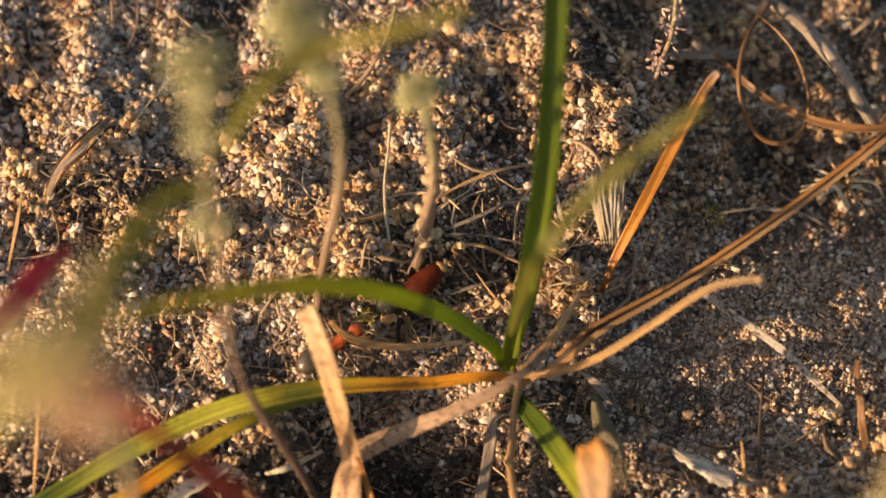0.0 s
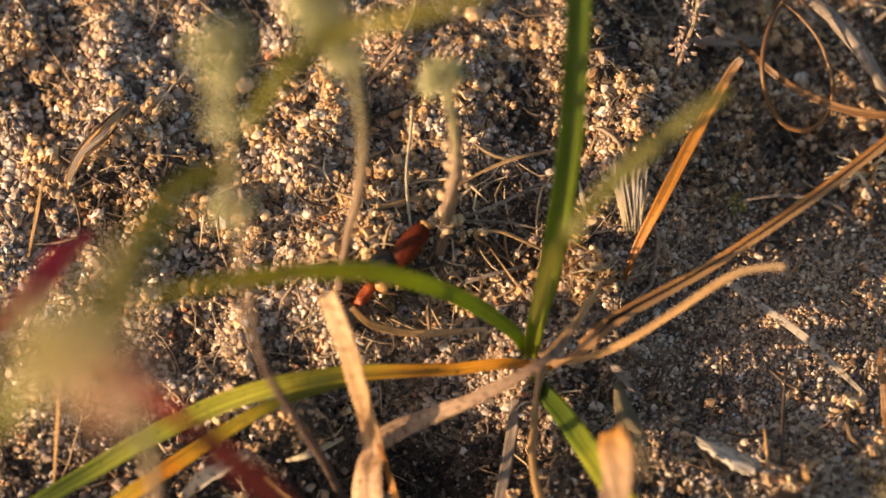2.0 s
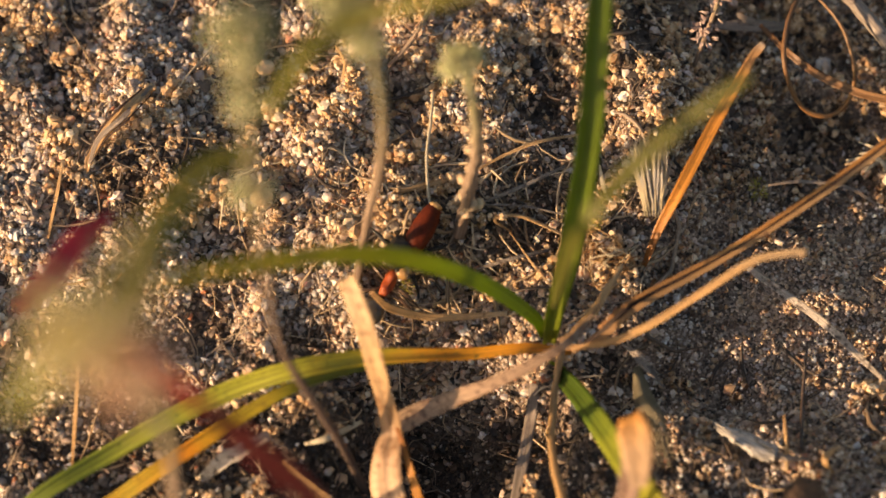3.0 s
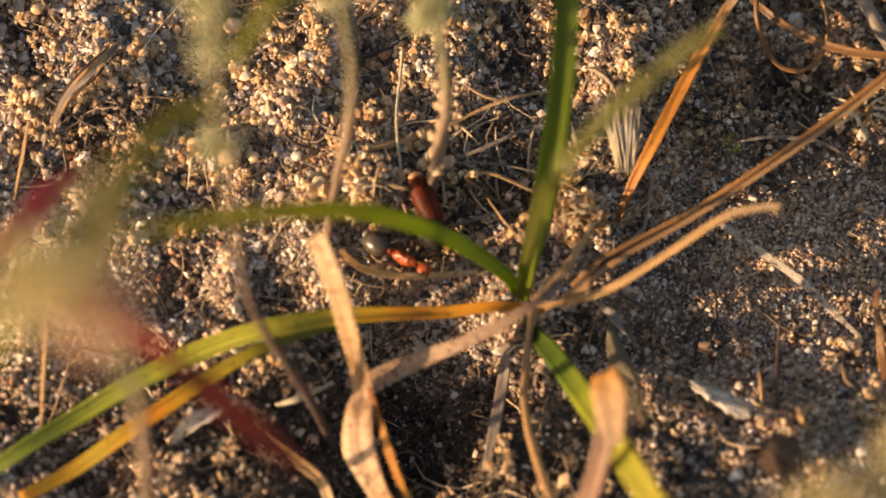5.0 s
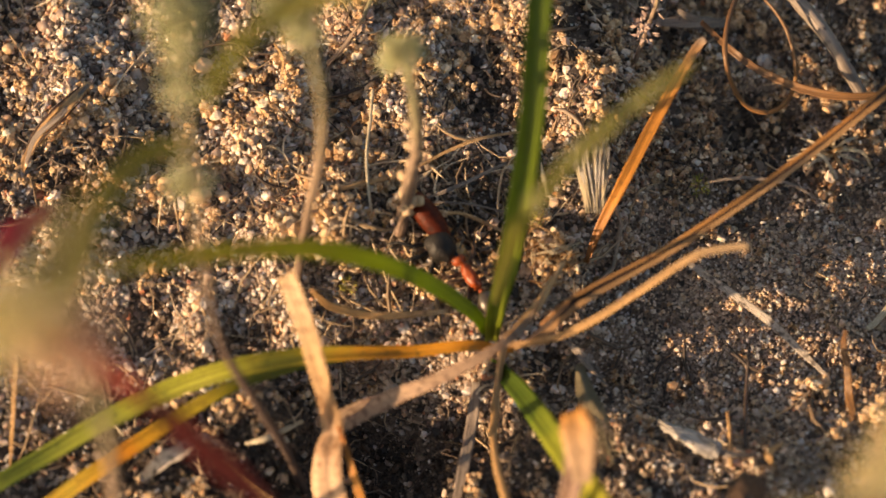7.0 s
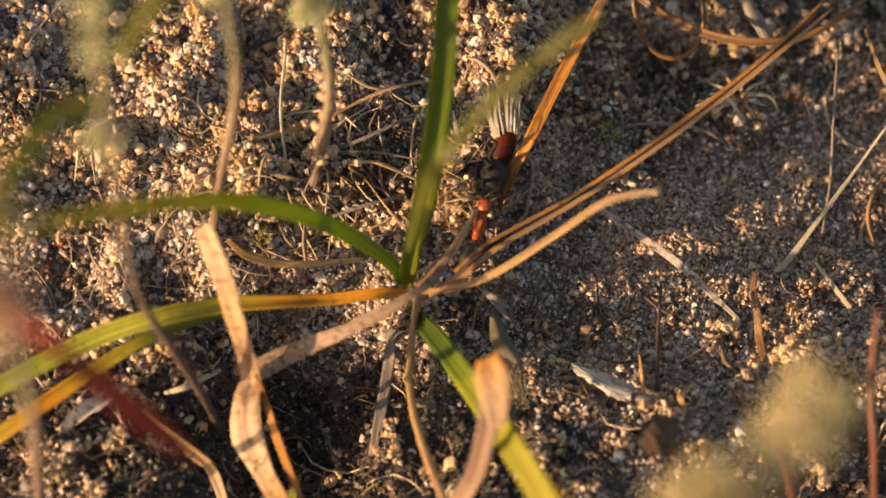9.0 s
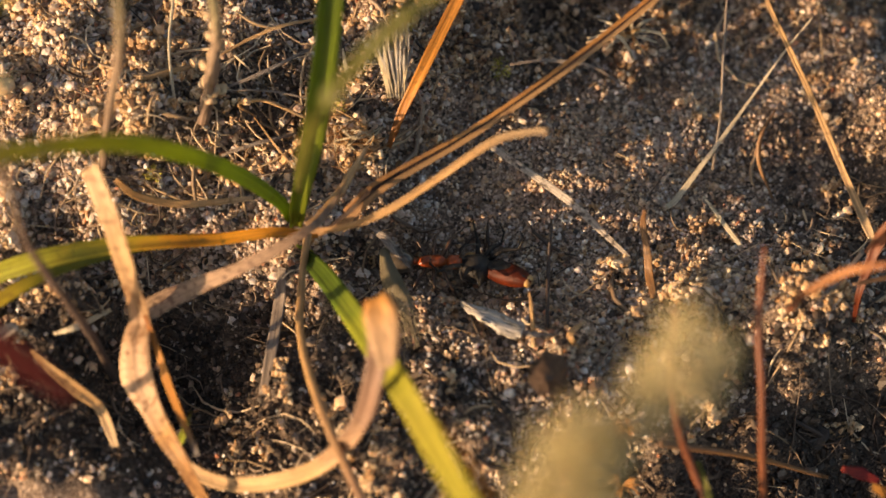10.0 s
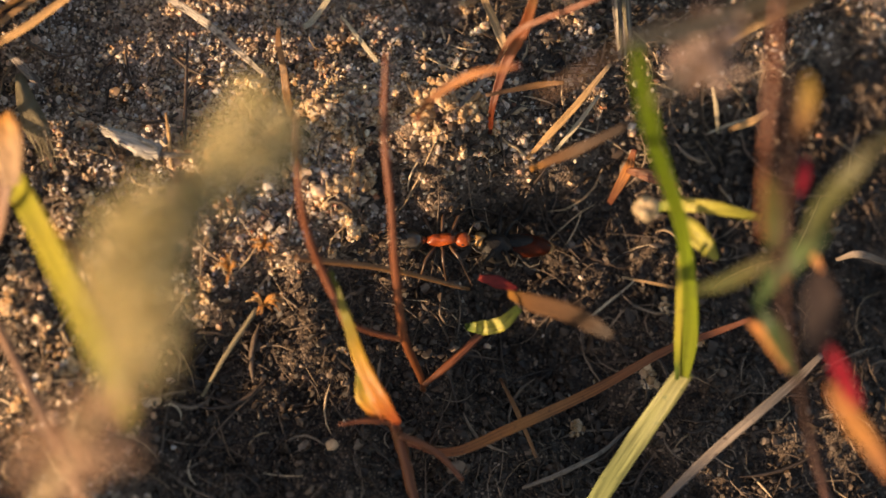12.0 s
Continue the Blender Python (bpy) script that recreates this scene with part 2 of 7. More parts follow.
STALK = leaf_material("tan_to_mauve_brown_stalk", [(0.0, (0.40, 0.25, 0.12)), (0.3, (0.50, 0.30, 0.13)), (0.5, (0.36, 0.21, 0.12)), (0.62, (0.25, 0.15, 0.11)), (1.0, (0.30, 0.19, 0.14))], 0.2, 0.55, veins=6.0, stain_amount=0.7)
# the darker brown past the bend paints shade below the tip
CURL = leaf_material("tan_leaf_shaded_at_the_bend", [(0.0, (0.46, 0.31, 0.17)), (0.4, (0.60, 0.39, 0.18)), (0.52, (0.48, 0.29, 0.14)), (0.64, (0.28, 0.165, 0.11)), (0.85, (0.28, 0.16, 0.11)), (1.0, (0.46, 0.27, 0.14))], 0.2, 0.55, veins=12.0, stain_amount=0.6)
STRAP = leaf_material("mottled_dry_sheath", [(0.0, (0.70, 0.50, 0.30)), (0.25, (0.64, 0.44, 0.25)), (0.42, (0.44, 0.28, 0.16)), (0.55, (0.50, 0.32, 0.19)), (0.66, (0.66, 0.46, 0.30)), (0.8, (0.60, 0.34, 0.14)), (1.0, (0.42, 0.21, 0.08))], 0.3, 0.55, veins=12.0, stain=(0.20, 0.09, 0.035), stain_amount=0.75, stain_from=0.52)
# darkened copy of the sheath's tan: the arm's shade is painted in
ARM_SHADED = leaf_material("shaded_brown_dry_stalk", [(0.0, (0.28, 0.19, 0.13)), (0.4, (0.28, 0.185, 0.125)), (0.7, (0.32, 0.21, 0.14)), (0.85, (0.42, 0.29, 0.20)), (1.0, (0.46, 0.30, 0.18))], 0.1, 0.65, veins=10.0, stain=(0.10, 0.05, 0.03), stain_amount=0.9, stain_from=0.5)
FADED = leaf_material("faded_grey_leaf", [(0.0, (0.27, 0.23, 0.14)), (1.0, (0.32, 0.27, 0.17))], 0.15, 0.7, veins=14.0)
DRY_BROWN = leaf_material("dry_brown_blade", [(0.0, (0.18, 0.095, 0.05)), (0.3, (0.27, 0.14, 0.06)), (0.6, (0.32, 0.16, 0.055)), (1.0, (0.28, 0.15, 0.07))], 0.25, 0.4, stain_amount=0.6)
# near-black brown that paints the shade inside folds and slits
CREASE_SHADE = leaf_material("shaded_crease", [(0.0, (0.04, 0.018, 0.01)), (0.5, (0.05, 0.02, 0.01)), (1.0, (0.07, 0.025, 0.012))], 0.1, 0.6)
LIP = leaf_material("pale_tan_dry_lip", [(0.0, (0.36, 0.20, 0.09)), (0.3, (0.52, 0.31, 0.14)), (0.7, (0.56, 0.35, 0.17)), (1.0, (0.54, 0.29, 0.10))], 0.25, 0.55, veins=8.0, stain=(0.14, 0.06, 0.03), stain_amount=0.7)
GOLD = leaf_material("golden_dry_lip", [(0.0, (0.38, 0.19, 0.07)), (0.3, (0.60, 0.31, 0.10)), (0.7, (0.62, 0.29, 0.08)), (1.0, (0.56, 0.25, 0.07))], 0.3, 0.5, veins=8.0, stain_amount=0.7)
DRY_GREY = leaf_material("weathered_grey_straw", [(0.0, (0.24, 0.19, 0.155)), (0.5, (0.30, 0.25, 0.21)), (1.0, (0.22, 0.18, 0.15))], 0.1, 0.65, veins=16.0, stain=(0.06, 0.04, 0.03), stain_amount=0.85)
# the bright orange stop paints a lit stretch on the rust brown
RUST = leaf_material("rust_stalk_with_lit_stretch", [(0.0, (0.22, 0.075, 0.04)), (0.3, (0.20, 0.08, 0.035)), (0.7, (0.48, 0.19, 0.05)), (1.0, (0.24, 0.07, 0.035))], 0.3, 0.5, veins=6.0, stain_amount=0.7)
# mauve foot; the dark upper stem has its shade painted in
STEM_MAUVE_SHADED = leaf_material("shaded_mauve_stem", [(0.0, (0.20, 0.10, 0.09)), (0.3, (0.13, 0.065, 0.06)), (0.5, (0.045, 0.022, 0.018)), (1.0, (0.08, 0.032, 0.02))], 0.15, 0.7, veins=5.0)
MAUVE = island_material("mauve_floret", [(0.0, (0.28, 0.19, 0.16)), (0.6, (0.42, 0.31, 0.26)), (1.0, (0.55, 0.42, 0.36))], 0.7)
SILVER = leaf_material("silvery_weathered_straw", [(0.0, (0.46, 0.40, 0.34)), (0.5, (0.56, 0.50, 0.43)), (1.0, (0.42, 0.36, 0.30))], 0.1, 0.6, veins=18.0, stain=(0.06, 0.04, 0.03), stain_amount=0.9, stain_from=0.53)
DRY_PALE = leaf_material("bleached_straw", [(0.0, (0.64, 0.56, 0.40)), (1.0, (0.60, 0.52, 0.38))], 0.2, 0.5)
STEM_MAUVE = leaf_material("mauve_brown_stem", [(0.0, (0.08, 0.052, 0.042)), (0.3, (0.15, 0.10, 0.08)), (0.6, (0.26, 0.19, 0.13)), (1.0, (0.36, 0.36, 0.19))], 0.1, 0.7, veins=5.0)
STEM_BROWN = leaf_material("brown_stem", [(0.0, (0.22, 0.15, 0.11)), (0.4, (0.34, 0.25, 0.18)), (0.75, (0.30, 0.28, 0.16)), (1.0, (0.36, 0.37, 0.20))], 0.15, 0.7, veins=5.0)
STEM_RED = leaf_material("red_brown_stem", [(0.0, (0.22, 0.075, 0.03)), (0.5, (0.24, 0.08, 0.035)), (1.0, (0.22, 0.08, 0.045))], 0.25, 0.45, veins=5.0)
RED_GREEN = leaf_material("red_and_green_leaf", [(0.0, (0.18, 0.04, 0.018)), (0.35, (0.26, 0.075, 0.022)), (0.6, (0.17, 0.15, 0.02)), (1.0, (0.11, 0.19, 0.02))], 0.4, 0.4)
YELLOW_RED = leaf_material("yellow_and_red_leaf", [(0.0, (0.20, 0.22, 0.03)), (0.3, (0.30, 0.26, 0.03)), (0.55, (0.60, 0.36, 0.03)), (0.8, (0.62, 0.22, 0.03)), (1.0, (0.50, 0.10, 0.03))], 0.4, 0.4)
# two copies of the crimson leaf colour, darkened for shade
CRIMSON_SHADED = leaf_material("shaded_crimson_leaf", [(0.0, (0.30, 0.03, 0.02)), (0.5, (0.26, 0.02, 0.018)), (1.0, (0.16, 0.012, 0.012))], 0.35, 0.5)
CRIMSON_DEEP_SHADE = leaf_material("deep_shaded_crimson_leaf", [(0.0, (0.12, 0.01, 0.01)), (1.0, (0.07, 0.008, 0.01))], 0.3, 0.5)
PEACH = leaf_material("peach_dried_leaf", [(0.0, (0.52, 0.22, 0.08)), (0.5, (0.66, 0.32, 0.10)), (1.0, (0.50, 0.22, 0.10))], 0.4, 0.5)
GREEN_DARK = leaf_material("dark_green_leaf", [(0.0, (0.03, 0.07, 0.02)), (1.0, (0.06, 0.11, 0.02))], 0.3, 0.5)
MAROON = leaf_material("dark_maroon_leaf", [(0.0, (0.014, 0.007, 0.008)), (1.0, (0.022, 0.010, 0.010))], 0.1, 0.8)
YELLOW_DULL = leaf_material("dull_yellow_leaf", [(0.0, (0.24, 0.08, 0.02)), (0.6, (0.36, 0.22, 0.03)), (1.0, (0.30, 0.20, 0.03))], 0.4, 0.5)
# the same crimson brightened, a copy for sunlit leaves
CRIMSON_LIT = leaf_material("sunlit_crimson_leaf", [(0.0, (0.46, 0.02, 0.05)), (1.0, (0.55, 0.03, 0.06))], 0.45, 0.5)
WOOL = island_material("woolly_floret", [(0.0, (0.70, 0.64, 0.38)), (0.5, (0.78, 0.72, 0.47)), (1.0, (0.84, 0.79, 0.56))], 0.8, glow=0.62)
WOOL_PINK = island_material("faded_pink_floret", [(0.0, (0.64, 0.46, 0.32)), (1.0, (0.78, 0.60, 0.44))], 0.8, glow=0.5)
WOOL_GREEN = island_material("pale_green_bud_scale", [(0.0, (0.56, 0.60, 0.32)), (0.6, (0.66, 0.67, 0.40)), (1.0, (0.74, 0.73, 0.48))], 0.8, glow=0.45)
KNOT = plain_material("tan_stalk_knot", (0.34, 0.23, 0.13), (0.50, 0.36, 0.22), 900.0, 0.6, 0.4)
BEAD = plain_material("cream_bud", (0.42, 0.31, 0.18), (0.60, 0.48, 0.30), 900.0, 0.6, 0.3, glow=0.2)
MOSS = island_material("yellow_moss", [(0.0, (0.20, 0.19, 0.03)), (1.0, (0.42, 0.36, 0.07))], 0.8)
PEBBLE = plain_material("honey_pebble", (0.55, 0.36, 0.20), (0.66, 0.46, 0.28), 500.0, 0.4, 0.3)
WHITE_CHIP = leaf_material("bleached_wood_chip", [(0.0, (0.40, 0.37, 0.33)), (0.5, (0.52, 0.49, 0.45)), (1.0, (0.42, 0.39, 0.35))], 0.05, 0.7, veins=11.0, stain=(0.12, 0.09, 0.07), stain_amount=0.8)
DARK_SEED = plain_material("dark_seed_husk", (0.03, 0.019, 0.014), (0.065, 0.04, 0.028), 500.0, 0.55, 0.4)
ANT_RED = plain_material("rust_red_chitin", (0.30, 0.055, 0.015), (0.46, 0.10, 0.022), 700.0, 0.35, 0.2, coat=0.1, glow=0.25)
ANT_DARK = plain_material("grey_black_chitin", (0.035, 0.027, 0.018), (0.075, 0.06, 0.042), 700.0, 0.3, 0.1, coat=0.35)
LEG_BROWN = plain_material("dark_brown_leg", (0.05, 0.03, 0.02), (0.10, 0.055, 0.03), 700.0, 0.35, 0.1)
PREY_BLACK = plain_material("blue_black_chitin", (0.011, 0.010, 0.009), (0.028, 0.026, 0.024), 900.0, 0.45, 0.5, spec=0.25)
PREY_RED = plain_material("red_brown_wing_case", (0.055, 0.011, 0.005), (0.15, 0.026, 0.008), 600.0, 0.48, 0.35, glow=0.3, spec=0.2)
PREY_OCHRE = plain_material("ochre_chitin", (0.36, 0.20, 0.07), (0.50, 0.30, 0.11), 600.0, 0.4, 0.15, coat=0.2)

# ---- ground ----
LATTICE = np.random.RandomState(7).rand(64, 64)


def waves(x, y, size, seed):
    """Smooth noise between -1 and 1 whose bumps are about size millimetres wide."""
    u, v = np.asarray(x) / size + seed * 7.31, np.asarray(y) / size + seed * 3.77
    i, j = np.floor(u).astype(int), np.floor(v).astype(int)
    a, b = u - i, v - j
    a, b = a * a * (3 - 2 * a), b * b * (3 - 2 * b)
    g = lambda p, q: LATTICE[p % 64, q % 64]
    low = g(i, j) * (1 - a) + g(i + 1, j) * a
    high = g(i, j + 1) * (1 - a) + g(i + 1, j + 1) * a
    return 2 * (low * (1 - b) + high * b) - 1


MOUNDS = [  # x, y, height, reach
    (-15.4, -16.1, 2.2, 3.0), (-13.8, 8.5, 1.8, 4.0), (-30.5, 6.4, 2.2, 5.0), (13.6, 12.7, 3.6, 4.0), (10.6, 19.5, 2.5, 4.0), (-1.2, 15.1, 1.5, 4.0), (10.4, -2.5, 1.6, 2.2), (-3.6, 0.0, 1.5, 2.5), (-8.2, 1.1, 2.6, 3.5), (-3.5, -17.6, -4.5, 7.0), (-5.8, -23.7, -5.0, 7.0), (-3.2, -35.7, -2.0, 6.0), (39.3, -18.6, 2.2, 3.0), (49.6, -21.3, 3.5, 4.0), (59.6, 1.3, 3.0, 4.5), (49.5, -20.0, 1.5, 3.0), (40.1, -26.3, 1.2, 2.5), (56.6, -38.7, -2.5, 9.0), (39.0, -42.9, -2.0, 8.0), (68.1, -49.4, -2.0, 9.0), (15.0, -38.6, 2.0, 4.0), (13.0, -31.0, 1.6, 2.2), (9.5, -29.5, 1.3, 1.8), (4.5, -41.5, -9.0, 5.0), (1.0, -43.5, -6.0, 4.0), (5.0, -18.5, -3.0, 4.0), (25.2, -12.9, -1.0, 8.0)]


def step(v, wide):
    """A soft step from 0 to 1 about v = 0."""
    return 1 / (1 + np.exp(-np.clip(np.asarray(v, float) / wide, -40, 40)))


def trodden(x, y):
    """1 on the smooth sunken patch east of the tuft."""
    return step(x - 13.5 - 0.22 * (y + 10), 1.6) * step(57 - x + 1.1 * (y + 8), 2.0) * step(y + 18.5 - 0.14 * (x - 15), 1.8)


def smooth_sand(x, y):
    """1 where the sunken patch is swept smooth; behind it lies rough dark earth."""
    x, y = np.asarray(x, float), np.asarray(y, float)
    return trodden(x, y) * step(1.5 - y + 0.25 * (x - 20), 1.6)


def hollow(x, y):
    """1 in the hollow among the red-stemmed weeds, sunk and darkened for shade."""
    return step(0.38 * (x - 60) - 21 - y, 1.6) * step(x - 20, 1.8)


def humus_and_shade(x, y):
    """1 where the soil is darkened by humus and by painted shade: in the hollow and under the tuft's leaves."""
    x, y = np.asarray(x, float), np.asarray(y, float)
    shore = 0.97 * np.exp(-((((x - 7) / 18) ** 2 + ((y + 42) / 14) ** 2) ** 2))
    dark_dips = 0.75 * step(-waves(x, y, 8.5, 2) - 0.8 * np.maximum(waves(x, y, 4.1, 3), -0.3) - 0.28, 0.12) * (1 - 0.8 * smooth_sand(x, y))   # humus and shade, painted dark into the dips
    # the shade under the tuft's leaves, painted dark along with humus
    tuft_shade = np.exp(-((((x + 8) / 31) ** 2 + ((y + 25.5 + 0.1 * x) / 11) ** 2) ** 2))
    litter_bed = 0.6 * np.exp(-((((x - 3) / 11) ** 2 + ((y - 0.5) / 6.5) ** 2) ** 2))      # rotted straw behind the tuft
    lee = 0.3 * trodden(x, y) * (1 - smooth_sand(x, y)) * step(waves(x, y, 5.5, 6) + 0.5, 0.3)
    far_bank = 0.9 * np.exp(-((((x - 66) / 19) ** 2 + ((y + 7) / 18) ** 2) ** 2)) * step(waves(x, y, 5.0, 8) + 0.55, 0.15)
    return np.maximum.reduce([hollow(x, y), shore, tuft_shade, dark_dips, litter_bed, lee, far_bank])


def height(x, y):
    """The ground's height in millimetres at a place in millimetres."""
    x, y = np.asarray(x, float), np.asarray(y, float)
    near = np.exp(-((np.hypot(x - 22, y + 10) / 140) ** 4))
    flat, low = trodden(x, y), hollow(x, y)
    k = 1 - 0.5 * smooth_sand(x, y)
    crumb = np.maximum(waves(x, y, 4.1, 3), -0.3)
    h = 0.7 * waves(x, y, 21, 1) + k * (1.25 * waves(x, y, 8.5, 2) + 1.6 * crumb + 0.55 * waves(x, y, 1.9, 4)) + 0.3 * waves(x, y, 0.9, 5)
    for mx, my, mz, mr in MOUNDS:
        h = h + mz * np.exp(-(((x - mx) ** 2 + (y - my) ** 2) / mr ** 2))
    fall = -0.09 * np.maximum(0, y + 4 + 0.15 * (x - 20)) * step(x - 15, 3.0)          # the ground drops away behind the patch
    # further slope, shaped to turn this ground away from the sun
    fall = fall - 0.08 * np.clip(x - 32, 0, 46) * step(y + 17 - 0.14 * (x - 15), 1.8)
    shade_bank = 31 * np.exp(-(((0.42 * (x + 14) - 0.91 * (y + 77)) / 14) ** 2) - ((0.91 * (x + 14) + 0.42 * (y + 77)) / 9) ** 2)   # an unseen bank, added to keep the hollow in shade
    # the hollow is sunk and sloped from the sun to lie dark
    return (h - 2.8 * flat - (3.6 + 0.17 * np.maximum(0, x - 46)) * low + fall + shade_bank) * near


def at(x, y, z):
    """A place in metres from millimetres, z counted from the local ground near it and from level ground high above it."""
    fade = max(0.0, min(1.0, 1.0 - z / 14.0))
    return Vector((x * MM, y * MM, (z + fade * float(height(x, y))) * MM))


def steps(low, high, fine, end):
    """Coordinates that are fine between low and high and widen out to the horizon."""
    inner = list(np.arange(low, high + fine / 2, fine))
    d, out = fine, []
    edge = high
    while edge < end:
        d *= 1.35
        edge += d
        out.append(edge)
    return np.array([low - (o - high) for o in reversed(out)] + inner + out)


def build_ground():
    xs, ys = steps(-58, 108, 0.55, 60000), steps(-88, 56, 0.55, 60000)
    gx, gy = np.meshgrid(xs, ys)
    verts = np.stack([gx, gy, height(gx, gy) - 0.15], -1).reshape(-1, 3) * MM
    n, m = len(xs), len(ys)
    i = (np.arange(m - 1)[:, None] * n + np.arange(n - 1)).ravel()
    faces = np.stack([i, i + 1, i + n + 1, i + n], 1)
    me = mesh_of("ground", verts, faces, SOIL, True)
    # humus mask; it also darkens the ground where shade falls
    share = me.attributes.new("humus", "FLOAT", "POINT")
    share.data.foreach_set("value", (np.clip(humus_and_shade(gx, gy), 0, 1) * np.exp(-((np.hypot(gx - 22, gy + 10) / 130) ** 4))).ravel().astype(np.float32))
    return tagged(new("ground", me), "loose brown sandy soil with crumbs and hollows", "ground", kind="structure")


def mesh_of(name, verts, faces, material, smooth=False):
    """A mesh from arrays; all faces have the same number of corners."""
    me = bpy.data.meshes.new(name)
    k = faces.shape[1]
    me.vertices.add(len(verts))
    me.vertices.foreach_set("co", np.ascontiguousarray(verts, dtype=np.float32).ravel())
    me.loops.add(faces.size)
    me.loops.foreach_set("vertex_index", np.ascontiguousarray(faces, dtype=np.int32).ravel())
    me.polygons.add(len(faces))
    me.polygons.foreach_set("loop_start", np.arange(0, faces.size, k, dtype=np.int32))
    me.polygons.foreach_set("use_smooth", np.full(len(faces), smooth))
    me.materials.append(material)
    me.update(calc_edges=True)
    me.validate()
    return me


def unit_ball(fine=1):
    bm = bmesh.new()
    bmesh.ops.create_icosphere(bm, subdivisions=fine, radius=1.0)
    v, f = np.array([p.co[:] for p in bm.verts]), np.array([[p.index for p in q.verts] for q in bm.faces])
    bm.free()
    return v, f


def turns(rng, n):
    """Random rotation matrices."""
    q = rng.normal(size=(n, 4))
    q /= np.linalg.norm(q, axis=1, keepdims=True)
    w, x, y, z = q.T
    return np.stack([np.stack([1 - 2 * (y * y + z * z), 2 * (x * y - z * w), 2 * (x * z + y * w)], -1),
                     np.stack([2 * (x * y + z * w), 1 - 2 * (x * x + z * z), 2 * (y * z - x * w)], -1),
                     np.stack([2 * (x * z - y * w), 2 * (y * z + x * w), 1 - 2 * (x * x + y * y)], -1)], 1)


def in_reach(x, y):
    """True over the ground that the camera passes."""
    top = 32 - np.maximum(0, x - 38) * 0.75
    bottom = np.where(x < -10, -33, np.maximum(-68, -33 - (x + 10) * 1.3))
    return (y < top) & (y > bottom)


def grain_mesh(name, label, x, y, z, r, material, rng, flat=1.0, fine=1, uneven=0.34):
    v, f = unit_ball(fine)
    n = len(x)
    v = v * np.array([1, 1, flat])
    shape = v[None] * (1 + rng.uniform(-uneven, uneven, (n, len(v), 1)) / fine) * rng.uniform(0.65, 1.3, (n, 1, 3)) * r[:, None, None]
    shape = np.einsum("nij,nkj->nki", turns(rng, n), shape)
    shape += np.stack([x, y, z], -1)[:, None]
    faces = (f[None] + (np.arange(n) * len(v))[:, None, None]).reshape(-1, 3)
    return tagged(new(name, mesh_of(name, shape.reshape(-1, 3) * MM, faces, material)), label, "sand", kind="stuff")


def scatter_grains(name, label, count, material, seed, size, keep, lift=-0.05, flat=1.0, fine=1):
    """Small worn grains lying on the ground, as one mesh."""
    rng = np.random.RandomState(seed)
    x, y = rng.uniform(-46, 94, count * 2), rng.uniform(-66, 34, count * 2)
    sel = in_reach(x, y) & (rng.rand(count * 2) < keep(x, y))
    x, y = x[sel][:count], y[sel][:count]
    n = len(x)
    r = np.clip(size * np.exp(rng.normal(0, 0.55, n)), size * 0.4, size * 2.4) * (1 - 0.3 * smooth_sand(x, y))
    return grain_mesh(name, label, x, y, height(x, y) + r * (lift - 0.4 * smooth_sand(x, y)), r, material, rng, flat, fine)


def bed_of_grains(name, label, gap, material, seed, size, keep):
    """A closed bed of angular grains, shoulder to shoulder, none of them far above its neighbours."""
    rng = np.random.RandomState(seed)
    gx, gy = np.meshgrid(np.arange(-46, 94, gap), np.arange(-66, 34, gap))
    x = gx.ravel() + rng.uniform(-0.6, 0.6, gx.size) * gap
    y = gy.ravel() + rng.uniform(-0.6, 0.6, gx.size) * gap
    sel = in_reach(x, y) & (rng.rand(x.size) < keep(x, y))
    x, y = x[sel], y[sel]
    r = np.clip(size * np.exp(rng.normal(0, 0.38, len(x))), size * 0.5, size * 2.3) * (1 - 0.28 * smooth_sand(x, y)) * (1 + 0.22 * step(-12 - x, 4.0))
    z = height(x, y) - r * (0.15 + 0.2 * smooth_sand(x, y)) + rng.normal(0, 0.06, len(x))
    return grain_mesh(name, label, x, y, z, r, material, rng)


def crumbly(x, y):
    """1 where the soil is heaped into warm sandy crumbs."""
    x, y = np.asarray(x, float), np.asarray(y, float)
    heap = sum(np.exp(-(((x - mx) ** 2 + (y - my) ** 2) / (1.25 * mr) ** 2)) for mx, my, mz, mr in MOUNDS if mz > 1)
    return np.clip(1.2 * heap + 0.6 * step(waves(x, y, 6.5, 9) - 0.55, 0.1), 0, 1)


